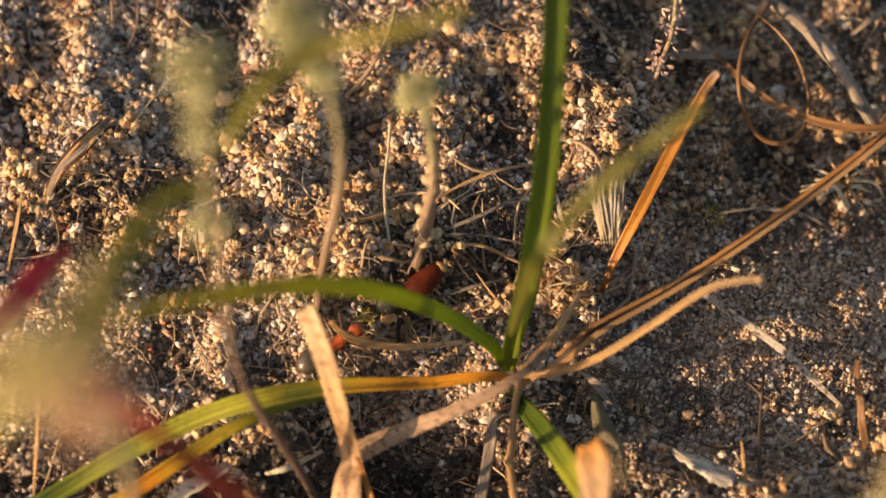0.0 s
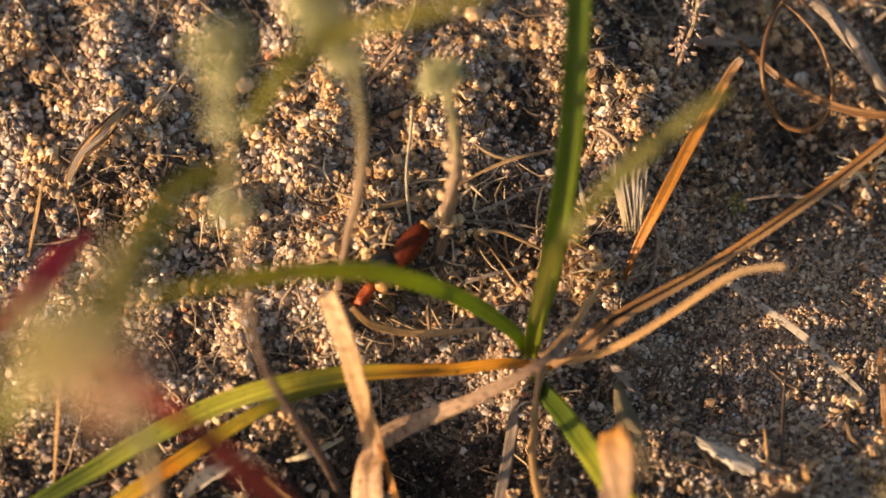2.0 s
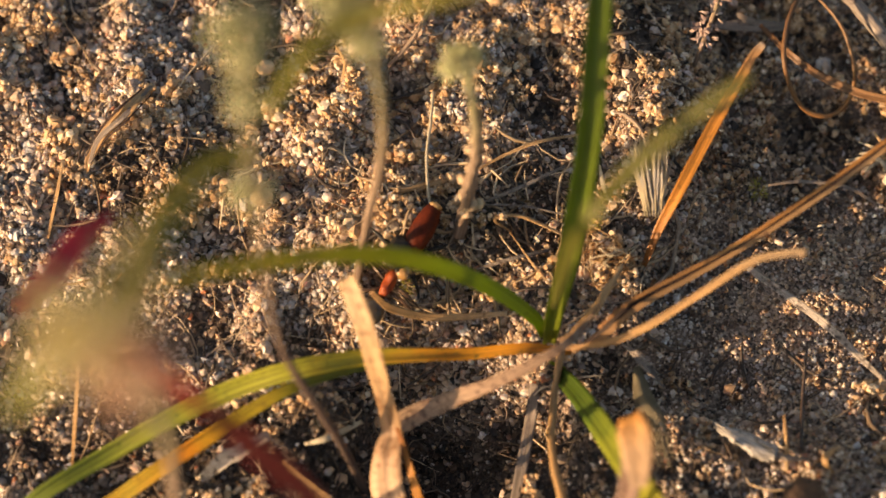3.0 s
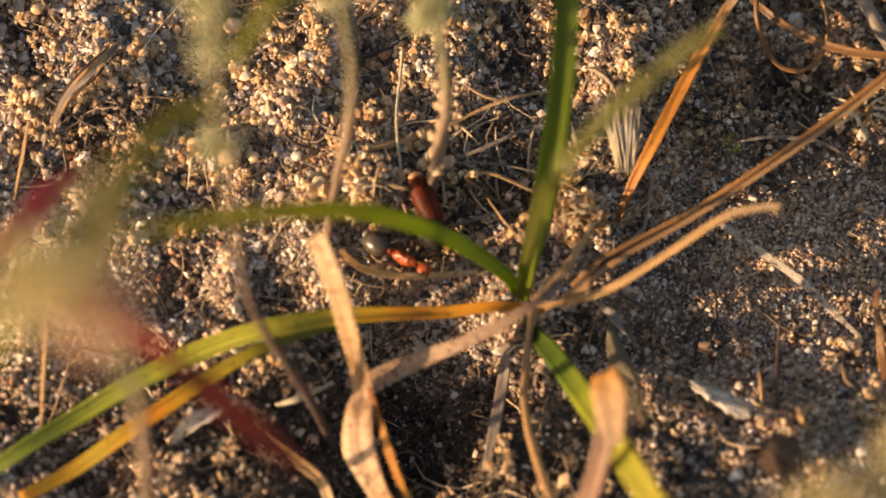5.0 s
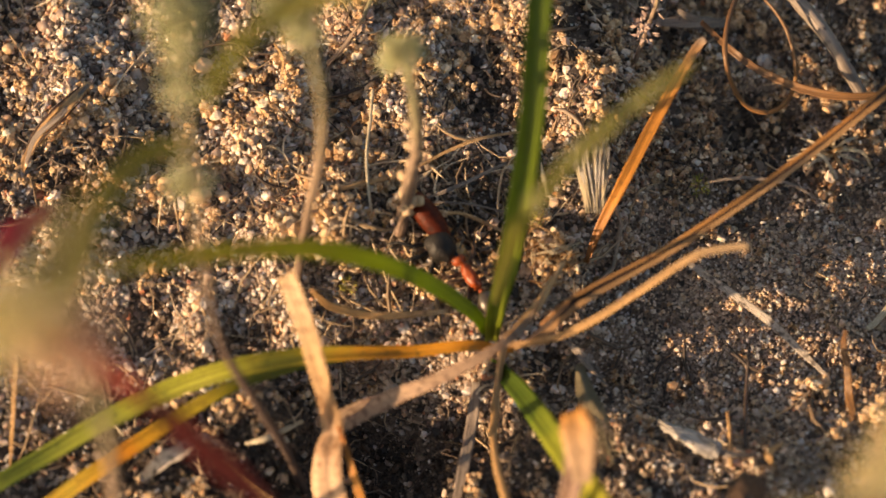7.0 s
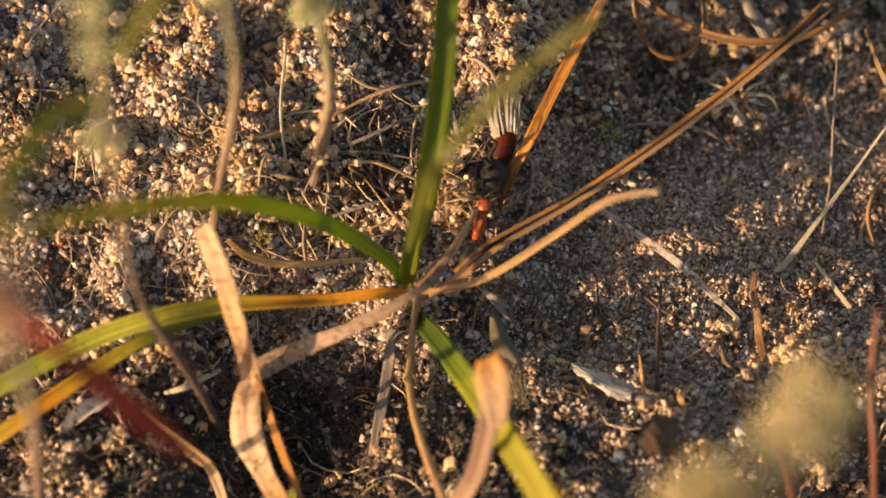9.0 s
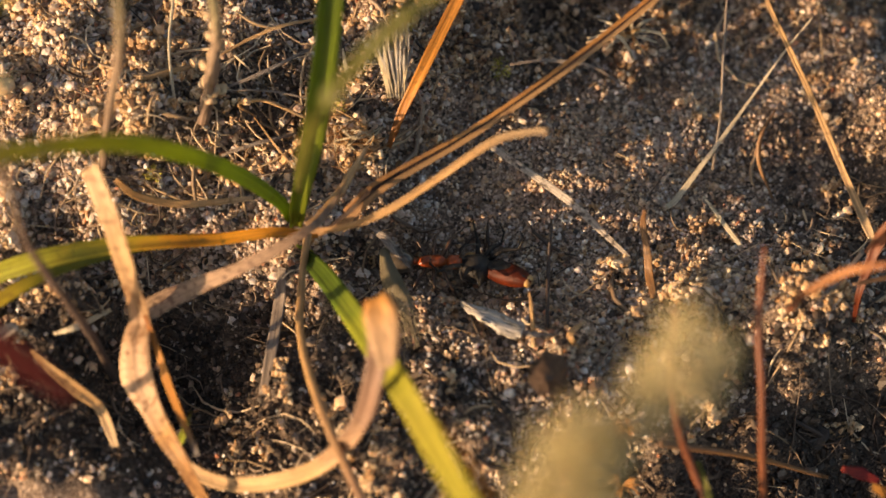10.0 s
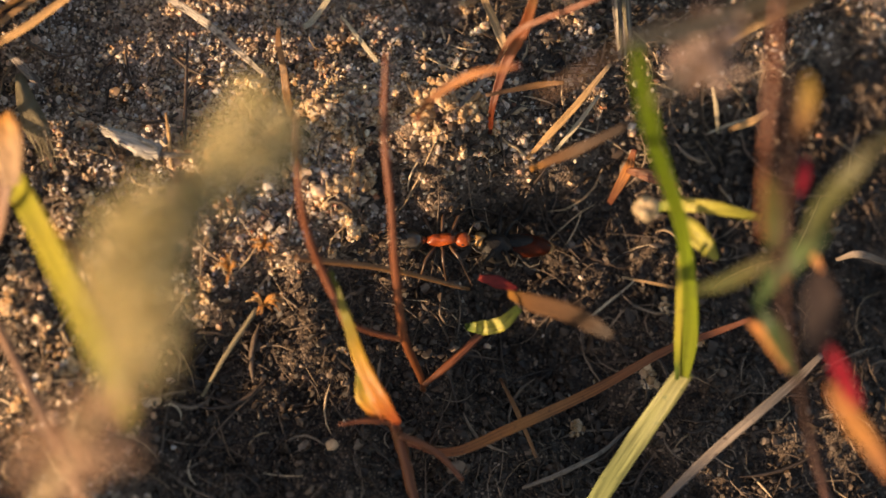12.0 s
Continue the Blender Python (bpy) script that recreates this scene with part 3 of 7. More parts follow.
def scatter_crumbs(name, label, count, material, seed, keep, size=0.1, mean=0.62, fine=1):
    """Crumbs of soil: uneven lumps with small grains stuck all over them, touching and overlapping."""
    rng = np.random.RandomState(seed)
    cx, cy = rng.uniform(-46, 94, count * 12), rng.uniform(-66, 34, count * 12)
    sel = in_reach(cx, cy) & (rng.rand(count * 12) < keep(cx, cy))
    cx, cy = cx[sel][:count], cy[sel][:count]
    xs, ys, zs, rs = [], [], [], []
    for a, b in zip(cx, cy):
        reach = min(2 * mean, mean * math.exp(rng.normal(0, 0.45)))
        knots = int(3 + 5 * reach)                      # lumps at the heart of the crumb
        k = rng.normal(0, 0.42, (knots, 3)) * reach * np.array([1.2, 1.0, 0.5])
        n = int(8 + 40 * reach)
        d = rng.normal(size=(n, 3))
        d = d / np.linalg.norm(d, axis=1, keepdims=True) * reach * rng.uniform(0.3, 0.5, (n, 1)) + k[rng.randint(0, knots, n)]
        both = np.concatenate([k, d])
        xs.append(a + both[:, 0]), ys.append(b + both[:, 1])
        zs.append(float(height(a, b)) + reach * 0.3 + both[:, 2])
        rs.append(np.concatenate([reach * rng.uniform(0.26, 0.46, knots), size * np.clip(np.exp(rng.normal(0, 0.5, n)), 0.4, 2.4)]))
    x, y, z, r = (np.concatenate(v) for v in (xs, ys, zs, rs))
    return grain_mesh(name, label, x, y, z, r, material, rng, fine=fine)


def scatter_fibres(name, label, count, material, seed, keep, long=4.0, thick=0.09):
    """Short bent plant fibres lying on the ground, as one mesh."""
    rng = np.random.RandomState(seed)
    x, y = rng.uniform(-46, 94, count * 2), rng.uniform(-66, 34, count * 2)
    sel = in_reach(x, y) & (rng.rand(count * 2) < keep(x, y))
    x, y = x[sel][:count], y[sel][:count]
    n, k = len(x), 5
    a = rng.uniform(0, 2 * np.pi, n)
    bend = rng.normal(0, 0.35, n)
    s = np.linspace(-0.5, 0.5, k)
    length = long * np.exp(rng.normal(0, 0.5, n))
    ang = a[:, None] + bend[:, None] * s[None] * 2
    px = x[:, None] + length[:, None] * s * np.cos(ang)
    py = y[:, None] + length[:, None] * s * np.sin(ang)
    pz = height(px, py) + rng.uniform(0.1, 0.7, (n, 1)) + rng.normal(0, 0.5, n)[:, None] * s * 0.5
    line = np.stack([px, py, pz], -1)
    side = np.stack([-np.sin(ang), np.cos(ang), np.zeros_like(ang)], -1)
    up = np.array([0, 0, 1.0])
    w = (thick * np.exp(rng.normal(0, 0.4, n)))[:, None, None] * (1 - 0.7 * np.abs(s * 2) ** 3)[None, :, None]
    ring = np.stack([line + side * w, line + up * w, line - side * w, line - up * w], 2)
    verts = ring.reshape(-1, 3)
    base = (np.arange(n) * k * 4)[:, None, None]
    quads = []
    for i in range(k - 1):
        for j in range(4):
            quads.append((i * 4 + j, i * 4 + (j + 1) % 4, (i + 1) * 4 + (j + 1) % 4, (i + 1) * 4 + j))
    faces = (np.array(quads)[None] + base).reshape(-1, 4)
    return tagged(new(name, mesh_of(name, verts * MM, faces, material, True)), label, "litter", kind="stuff")


# ---- builders of plants and things ----
def part(name, bm, material, parent, label="", smooth=True):
    """One mesh object under a thing or a part."""
    me = bpy.data.meshes.new(name)
    for f in bm.faces:
        f.smooth = smooth
    bm.to_mesh(me)
    bm.free()
    me.materials.append(material)
    ob = new(name, me)
    ob.parent = parent
    if parent is not None and parent.type == "EMPTY":
        ob.matrix_parent_inverse = parent.matrix_basis.inverted()
    return tagged(ob, label)


def thing(name, label, category, place=(0, 0, 0), group=""):
    """An empty at the thing's base that carries its parts."""
    ob = new(name)
    ob.empty_display_size = 0.002
    ob.matrix_basis = Matrix.Translation(at(*place))
    return tagged(ob, label, category, group)


def curve_through(points, per=7):
    """Smooth samples through the given places: position, value, share of the way."""
    p = [at(*q[:3]) for q in points]
    w = [q[3] * MM for q in points]
    p = [2 * p[0] - p[1], *p, 2 * p[-1] - p[-2]]
    w = [w[0], *w, w[-1]]
    out = []
    for i in range(1, len(p) - 2):
        for k in range(per + (i == len(p) - 3)):
            t = k / per
            c = [0.5 * (-t ** 3 + 2 * t * t - t), 0.5 * (3 * t ** 3 - 5 * t * t + 2), 0.5 * (-3 * t ** 3 + 4 * t * t + t), 0.5 * (t ** 3 - t * t)]
            out.append((sum((c[j] * p[i - 1 + j] for j in range(4)), Vector()), max(1e-5, w[i] + (w[i + 1] - w[i]) * t)))
    total, run = [0.0], 0.0
    for a, b in zip(out, out[1:]):
        run += (b[0] - a[0]).length
        total.append(run)
    return [(q, v, s / run) for (q, v), s in zip(out, total)]


def sweep(line, ring_at, closed_uv):
    """A skin over rings; ring_at gives the places round the line, closed_uv their u."""
    bm = bmesh.new()
    uv = bm.loops.layers.uv.new("UVMap")
    rings = []
    for i, (q, v, s) in enumerate(line):
        ahead = (line[min(i + 1, len(line) - 1)][0] - line[max(i - 1, 0)][0]).normalized()
        rings.append(([bm.verts.new(c) for c in ring_at(i, q, v, s, ahead)], s))
    for (a, s0), (b, s1) in zip(rings, rings[1:]):
        n = len(a)
        for j in range(n):
            k = (j + 1) % n
            f = bm.faces.new((a[j], a[k], b[k], b[j]))
            for loop, (u, s) in zip(f.loops, ((closed_uv[j], s0), (closed_uv[k], s0), (closed_uv[k], s1), (closed_uv[j], s1))):
                loop[uv].uv = (u, s)
    for (ring, s), flip in ((rings[0], True), (rings[-1], False)):
        f = bm.faces.new(list(reversed(ring)) if flip else ring)
        for loop in f.loops:
            loop[uv].uv = (0.5, s)
    bmesh.ops.recalc_face_normals(bm, faces=bm.faces)
    return bm


def blade_mesh(points, fold=0.25, thick=0.12, face=(-0.3, -0.4, 1.0), ragged=0.05, twist=0.0):
    """A grass blade: a channelled, thin strip along the places (x, y, z, width)."""
    line = curve_through(points)
    across = (-1.0, -0.55, 0.0, 0.55, 1.0)
    ring_u = [(u + 1) / 2 for u in across] + [(u + 1) / 2 for u in reversed(across)]
    rng = random.Random(round(points[0][0] * 100 + points[-1][1] * 37))
    seed = rng.uniform(0, 50)

    def ring(i, q, w, s, ahead):
        f = Vector(face)
        if twist:
            f = Matrix.Rotation(twist * s, 3, ahead) @ f
        side = ahead.cross(f)
        side = side.normalized() if side.length > 1e-6 else Vector((1, 0, 0))
        up = side.cross(ahead)
        out = []
        for sign, row in ((1, across), (-1, tuple(reversed(across)))):
            for u in row:
                edge = 1 + ragged * noise.noise((s * 9 + seed, u * 2, 0.0))
                lift = fold * abs(u) ** 1.3 * w / 2 + sign * thick * MM * 0.5 * (1.15 - 0.8 * abs(u))
                out.append(q + side * (u * w / 2 * edge) + up * lift)
        return out

    return sweep(line, ring, ring_u)


def stem_mesh(points, sides=8, knobs=0.12, knob_size=1.2):
    """A stem: a tube along the places (x, y, z, thickness) with uneven thickness."""
    line = curve_through(points)
    seed = points[0][0] * 3.1 + points[-1][1]

    def ring(i, q, w, s, ahead):
        side = ahead.cross(Vector((0.3, 0.2, 1.0))).normalized()
        up = side.cross(ahead)
        out = []
        for j in range(sides):
            a = 2 * math.pi * j / sides
            p = q / MM / knob_size
            r = w / 2 * (1 + knobs * 2 * noise.noise(p + Vector((seed, math.cos(a), math.sin(a)))))
            out.append(q + (side * math.cos(a) + up * math.sin(a)) * r)
        return out

    return sweep(line, ring, [abs(2 * j / sides - 1) for j in range(sides)])


def lone(name, bm, material, label, category, group=""):
    """A thing that is one mesh."""
    return tagged(part(name, bm, material, None), label, category, group)


def tuft_of_scales(centre, radius, count, seed, length=1.4, width=0.5, open_=0.5):
    """A woolly head: many small pointed scales round a centre, with gaps between them."""
    rng = random.Random(seed)
    bm = bmesh.new()
    c = Vector(centre)
    for _ in range(count):
        d = Vector((rng.gauss(0, 1), rng.gauss(0, 1), rng.gauss(0, 1))).normalized()
        q = c + d * radius * (rng.random() ** 0.45)
        way = (d + Vector((rng.uniform(-1, 1), rng.uniform(-1, 1), rng.uniform(-0.4, 1.2))) * open_).normalized()
        side = way.cross(Vector((rng.uniform(-1, 1), rng.uniform(-1, 1), rng.uniform(-1, 1)))).normalized()
        up = side.cross(way)
        l, w = length * rng.uniform(0.6, 1.3), width * rng.uniform(0.6, 1.3)
        a = bm.verts.new(q)
        b = bm.verts.new(q + way * l * 0.45 + side * w * 0.5)
        d1 = bm.verts.new(q + way * l * 0.45 - side * w * 0.5)
        e = bm.verts.new(q + way * l)
        h = bm.verts.new(q + way * l * 0.5 + up * w * 0.3)
        for tri in ((a, b, h), (b, e, h), (e, d1, h), (d1, a, h), (a, d1, b), (b, d1, e)):
            bm.faces.new(tri)
    return bm


def ball_mesh(centre, radii, rough=0.1, seed=0, turn=None, sub=3):
    """An uneven ellipsoid, in metres about its centre."""
    bm = bmesh.new()
    bmesh.ops.create_icosphere(bm, subdivisions=sub, radius=1.0)
    for v in bm.verts:
        k = 1 + rough * noise.noise(v.co * 1.7 + Vector((seed, seed * 2.0, 0)))
        q = Vector((v.co.x * radii[0], v.co.y * radii[1], v.co.z * radii[2])) * k
        if turn is not None:
            q = turn @ q
        v.co = q + Vector(centre)
    return bm


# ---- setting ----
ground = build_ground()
bed_of_grains("sand_grains", "pale grey and honey quartz sand grains, closely packed", 0.37, GRAIN, 11, 0.205, lambda x, y: (1.0 - 0.93 * humus_and_shade(x, y)) * (1 - 0.9 * hollow(x, y)) * (1 - 0.8 * trodden(x, y) * (1 - (0.55 + 0.4 * step(x - 27, 2.0)) * smooth_sand(x, y))))
bed_of_grains("earthy_sand", "brown earthy sand with pale grains in it", 0.37, EARTH, 31, 0.2, lambda x, y: (1.0 - 0.9 * humus_and_shade(x, y)) * (1 - 0.9 * hollow(x, y)) * (0.5 - 0.15 * smooth_sand(x, y)) * trodden(x, y))
scatter_grains("coarse_grit", "coarse quartz grit strewn over the sand", 1500, GRAIN, 21, 0.27, lambda x, y: (1 - 0.95 * humus_and_shade(x, y)) * (1 - 0.7 * smooth_sand(x, y)) * (1 - 0.9 * hollow(x, y)), 0.1, 0.85, 2)
scatter_grains("fine_sand", "fine grey-brown sand between the coarse grains", 15000, GRAIN, 12, 0.12, lambda x, y: (1.0 - 0.9 * humus_and_shade(x, y)) * (1 - 0.85 * hollow(x, y)) * (1 - 0.5 * trodden(x, y) * (1 - smooth_sand(x, y))), 0.8)
scatter_crumbs("sandy_crumbs", "warm sandy soil crumbs heaped on the ground", 860, CRUMB, 16, lambda x, y: crumbly(x, y) * (1.0 - 0.95 * smooth_sand(x, y)) * (1 - 0.7 * humus_and_shade(x, y)) * (1 - 0.8 * hollow(x, y)))
scatter_crumbs("earth_clods", "brown earth clods with sand stuck to them", 330, EARTH, 33, lambda x, y: trodden(x, y) * (1 - smooth_sand(x, y)), 0.11)
scatter_crumbs("crumb_heap", "large warm soil crumbs heaped behind the tuft", 70, CRUMB, 35, lambda x, y: np.exp(-(((x - 13) / 5) ** 2 + ((y - 11.5) / 4.5) ** 2) ** 2) * step(waves(x, y, 3.0, 11) + 0.1, 0.1), 0.075, 1.15, 2)
scatter_fibres("strewn_straw", "pale broken straw strewn over dark earth", 420, FIBRE, 24, lambda x, y: 0.9 * np.exp(-(((x - 62) / 19) ** 2 + ((y + 15) / 8) ** 2) ** 2), 2.6, 0.1)
scatter_grains("humus_flakes", "dark brown humus flakes on the sand", 32000, HUMUS, 13, 0.21, lambda x, y: 0.13 + 0.85 * humus_and_shade(x, y), 0.35, 0.45)
scatter_fibres("plant_fibres", "fine dry rootlets and straw fibres", 1300, FIBRE, 14, lambda x, y: (0.6 - 0.52 * smooth_sand(x, y)) * (1 - 0.75 * hollow(x, y)), 4.0, 0.06)
scatter_fibres("dark_rootlets", "fine dark rootlets among the humus", 900, ROOTLET, 18, humus_and_shade, 3.0, 0.05)
scatter_fibres("straw_litter", "broken bits of dry straw and root by the tuft", 2600, FIBRE, 19, lambda x, y: 0.8 * np.exp(-(((x + 2) / 14) ** 2 + ((y - 1) / 9) ** 2) ** 1.5), 5.0, 0.11)
scatter_fibres("dark_twigs", "fine dark twigs and roots strewn over the sand", 1100, ROOTLET, 22, lambda x, y: 0.75 - 0.5 * smooth_sand(x, y), 3.6, 0.085)
scatter_fibres("weed_litter", "broken stalks lying among the weeds", 420, ROOTLET, 20, lambda x, y: 0.5 * hollow(x, y), 5.0, 0.10)

# ---- the grass tuft ----
tuft = thing("grass_tuft", "green and orange grass tuft rooted in sand", "grass", (5.0, -10.5, 0.0))
part("leaf", blade_mesh([(5.2, -11, 1, 1.09), (5.5, -9.4, 5, 1.66), (6.8, -4.9, 12, 2.2), (8, 1.7, 22, 2.14), (8.4, 9.8, 33, 2.08), (8.4, 15, 40, 1.86), (8.3, 19.9, 45, 1.31)], fold=0.7, face=(0.2, -1.0, 0.5)), DEEP_GREEN, tuft, "upright deep green blade")
part("leaf", blade_mesh([(4.8, -10.7, 2, 0.95), (3.8, -9.8, 4, 1.2), (0.4, -8.7, 9, 1.5), (-3.4, -9.1, 16, 1.55), (-6.9, -10.7, 24, 1.5), (-10.2, -13.0, 32, 1.4), (-13.7, -16.1, 41, 1.3), (-16.8, -19.2, 49, 1.2), (-19.9, -21.7, 55, 1), (-22.4, -23.8, 59, 0.5)], fold=0.1, face=(0.5, -0.3, 1.0)), ARCH_GREEN, tuft, "arching green blade")
part("leaf", blade_mesh([(7.2, -11.7, 1.5, 0.6), (3.5, -12.3, 4, 0.95), (-1.3, -12.8, 6, 1.1), (-6.0, -13.4, 7.5, 1.25), (-10.8, -14.1, 8, 1.5), (-15.9, -15.5, 8, 1.65), (-21.1, -16.9, 7.5, 1.7), (-26.3, -19.1, 6.5, 1.65), (-32.1, -22.2, 5, 1.55), (-37.3, -25.5, 3.5, 1.4), (-42.6, -28.9, 2, 1)], fold=0.55, face=(-0.3, -0.6, 1)), ORANGE_GREEN, tuft, "blade turning from orange to green")
part("leaf", blade_mesh([(-7.0, -13.3, 5.5, 0.35), (-11.8, -14.7, 6, 0.75), (-16.5, -16.8, 6, 1), (-20.7, -19.1, 6, 1.2), (-24.5, -21.5, 5.5, 1.35), (-28.2, -23.9, 5, 1.4), (-32.5, -26.6, 4, 1.3), (-36.7, -29.1, 3, 1)], fold=0.55), GREEN_ORANGE, tuft, "green blade with an orange edge")
part("leaf", blade_mesh([(6.0, -13.3, 1, 1.3), (7.8, -16.2, 4, 1.85), (10.5, -21.6, 8, 2.2), (13.0, -27.4, 14, 2.35), (14.9, -33.9, 24, 2.3), (16.5, -40.1, 34, 2.15), (17.6, -44.9, 42, 2), (19.1, -50.7, 51, 1.8), (20.3, -55.9, 59, 1)], fold=0.35, face=(-0.4, -0.2, 1)), YELLOW_GREEN_SHADED, tuft, "yellow-green blade, shade painted at its foot and light along it")
part("leaf_edge", blade_mesh([(15.6, -33.0, 23.0, 0.2), (16.9, -36.5, 29.3, 0.45), (17.9, -39.7, 35, 0.6), (18.7, -44.5, 42.8, 0.6), (19.9, -50.5, 51.6, 0.45), (20.6, -55.2, 59, 0.2)], fold=0.2, face=(-0.4, -0.2, 1)), DRY_ORANGE, tuft, "orange dried edge of the yellow-green blade")
# dark strip laid where the fold is shaded
part("crease", blade_mesh([(7.5, -12.5, 4.6, 0.34), (9.4, -11.2, 5.4, 0.59), (12.6, -8.9, 6.4, 0.78), (19.9, -4.7, 7.8, 0.78), (27.2, -0.2, 9.2, 0.73), (33.6, 4.6, 10.2, 0.69), (38, 7.9, 10.8, 0.59), (41.6, 11.4, 11, 0.29)], fold=0.3), CREASE_SHADE, tuft, "crease of a folded dry blade, painted dark for shade")
part("leaf", blade_mesh([(9.4, -11, 6.5, 0.29), (12.4, -8.8, 7.4, 0.34), (19.8, -4.8, 8.9, 0.34), (27.1, -0.3, 10.4, 0.34), (33.5, 4.4, 11.3, 0.34), (37.6, 7.7, 11.8, 0.29), (41.9, 11.8, 12, 0.2)], fold=0.4), GOLD, tuft, "upper lip of a folded dry blade")
part("leaf", blade_mesh([(7.2, -12.8, 5.5, 0.39), (9.6, -11.8, 6.3, 0.53), (13, -9.3, 7.2, 0.48), (19.8, -5.4, 8.6, 0.44), (27.1, -0.9, 10, 0.39), (33.5, 3.8, 11, 0.44), (37.9, 7.2, 11.6, 0.39), (42.4, 10.9, 12, 0.2)], fold=0.4), LIP, tuft, "lower lip of a folded dry blade")
part("leaf", blade_mesh([(10.6, -9.6, 6, 0.19), (12.5, -8.6, 6.7, 0.29), (16, -6.5, 7.4, 0.29), (19.9, -4.4, 8, 0.2)], fold=0.3), DRY_ORANGE, tuft, "orange edge of a folded dry blade")
part("leaf", blade_mesh([(6.5, -12.8, 6.5, 0.44), (9.3, -12.9, 8, 0.58), (12.9, -12, 9.6, 0.67), (17.1, -9.8, 11.2, 0.62), (21.6, -7.3, 13, 0.67), (23.9, -6.7, 13.5, 0.62), (26.6, -6.5, 13.8, 0.57)], fold=0.9), DRY_TAN, tuft, "dry tan blade with a blunt tip")
part("leaf", blade_mesh([(5.4, -10.1, 8, 0.6), (5.5, -14.2, 30, 0.9), (6.7, -15.2, 46, 1.15), (9.9, -12.0, 49, 1.25), (12.9, -9.7, 51, 1.2), (15.7, -8.0, 53, 1.05), (18.4, -6.6, 55, 0.5)], fold=0.25, face=(0.2, 0.2, 1)), OLIVE_DULL, tuft, "olive blade held high")
part("stalk", stem_mesh([(6.3, -11.8, 2, 0.69), (5.7, -16.2, 3, 0.73), (5.5, -21.5, 5, 0.72), (6.8, -28.2, 8, 0.8), (9.6, -36.1, 12, 0.83), (13, -44.5, 16, 0.82), (15.6, -51.3, 20, 0.8), (18.3, -58.7, 24, 0.61)]), STALK, tuft, "thin dry tan stalk")
part("old_sheath", blade_mesh([(4.1, -14.1, 0.5, 0.79), (3.8, -16.8, 1, 1.09), (3, -21.6, 1, 1.08), (2.2, -25.4, 0.5, 0.69)]), DRY_GREY, tuft, "grey weathered leaf sheath")
part("shoot", blade_mesh([(5.3, -12.7, 1, 0.25), (6.6, -13.1, 1.5, 0.44), (5.8, -13.8, 2, 0.2)]), ARCH_GREEN, tuft, "tiny green shoot")
strap = thing("dry_grass_stalk", "forked dry tan grass stalk", "dry grass", (7.1, -10.9, 1.0))
part("arm", blade_mesh([(11.7, -4.1, 1.5, 0.3), (10.4, -7.2, 5, 0.5), (8.3, -11.5, 9.5, 0.62), (6.6, -13.7, 11, 0.78), (4.2, -15.2, 10.8, 0.9), (0.4, -16.6, 9.5, 1.15), (-4.4, -17.7, 8, 1.7), (-7.3, -19, 7.5, 1.9), (-8.4, -20.5, 7, 1.2)], fold=0.3, face=(-0.5,-0.7,0.8), ragged=0.15), ARM_SHADED, strap, "arm of the stalk with a pale bent tip")
part("sheath", blade_mesh([(-11.7, -9.9, 16, 1.69), (-11.1, -11.3, 16, 1.87), (-9.7, -14.9, 14, 1.88), (-8.6, -17.9, 10.5, 1.91), (-7.9, -20.1, 8.2, 2.12), (-8.3, -22.3, 7.5, 2.6), (-8.1, -25, 7, 3.08), (-6.7, -28.6, 6.5, 2.1), (-4.8, -32.3, 7, 1.42), (-2.4, -36.1, 5, 1.05)], fold=0.35, face=(-0.5,-0.3,1), ragged=0.2), STRAP, strap, "bleached dry leaf sheath")
part("sheath", blade_mesh([(-7.6, -20.2, 9, 0.34), (-6.8, -22.4, 8.4, 0.58), (-5.6, -26.2, 7.8, 0.77), (-3.3, -32.3, 7.4, 0.43)], fold=0.3), DRY_ORANGE, strap, "orange-brown fold of the sheath")
part("tip", stem_mesh([(6.4, -13.1, 8.5, 0.96), (7.6, -11.9, 8.5, 0.91), (9, -9.8, 7.5, 0.77), (10.3, -7.4, 6, 0.63), (11.4, -5, 4, 0.39)]), DRY_TAN, strap, "pale bent tip of the stalk")
curled = thing("curled_dry_leaf", "curled tan dry leaf with a blunt orange tip", "dry leaf", (3.5, -34.0, 4.0))
part("blade", blade_mesh([(-5.8, -29.9, 3, 0.68), (-4.1, -32.4, 4, 1.15), (-0.8, -34.0, 5, 1.29), (3.5, -34.4, 6, 1.42), (7.3, -33.4, 8.2, 1.46), (10.1, -31.2, 12, 1.53), (11.3, -28.3, 15.8, 1.69), (11.9, -25.7, 17, 2.11), (11.9, -22.9, 17, 2.75), (11.6, -21.7, 16.5, 1.85)], fold=0.5, ragged=0.15), CURL, curled)
part("tip", blade_mesh([(12.2, -27.7, 17.3, 1.37), (12.2, -25.4, 17.6, 2.56), (11.9, -23.3, 17.5, 3.03), (11.6, -21.7, 17, 2.02)]), TIP, curled, "blunt orange tip")
lone("dry_orange_blade", blade_mesh([(13.6, -3.7, 1, 0.45), (14.8, -1.1, 3, 0.84), (16.7, 2.2, 5, 1.04), (19.4, 7.3, 7, 1.09), (21.7, 11.2, 8.5, 0.94), (23, 13.3, 9.5, 0.79), (23.7, 13.9, 10, 0.69)], fold=0.6, face=(-0.3,-0.5,0.9)), DRY_ORANGE, "glowing orange dry grass blade standing in soil", "dry grass")

# ---- dry straws, curls and chips about the tuft ----
curl = thing("curled_tendril", "thin orange-brown curled dry tendril on soil", "dry grass", (30.3, 12.7, 1.0))
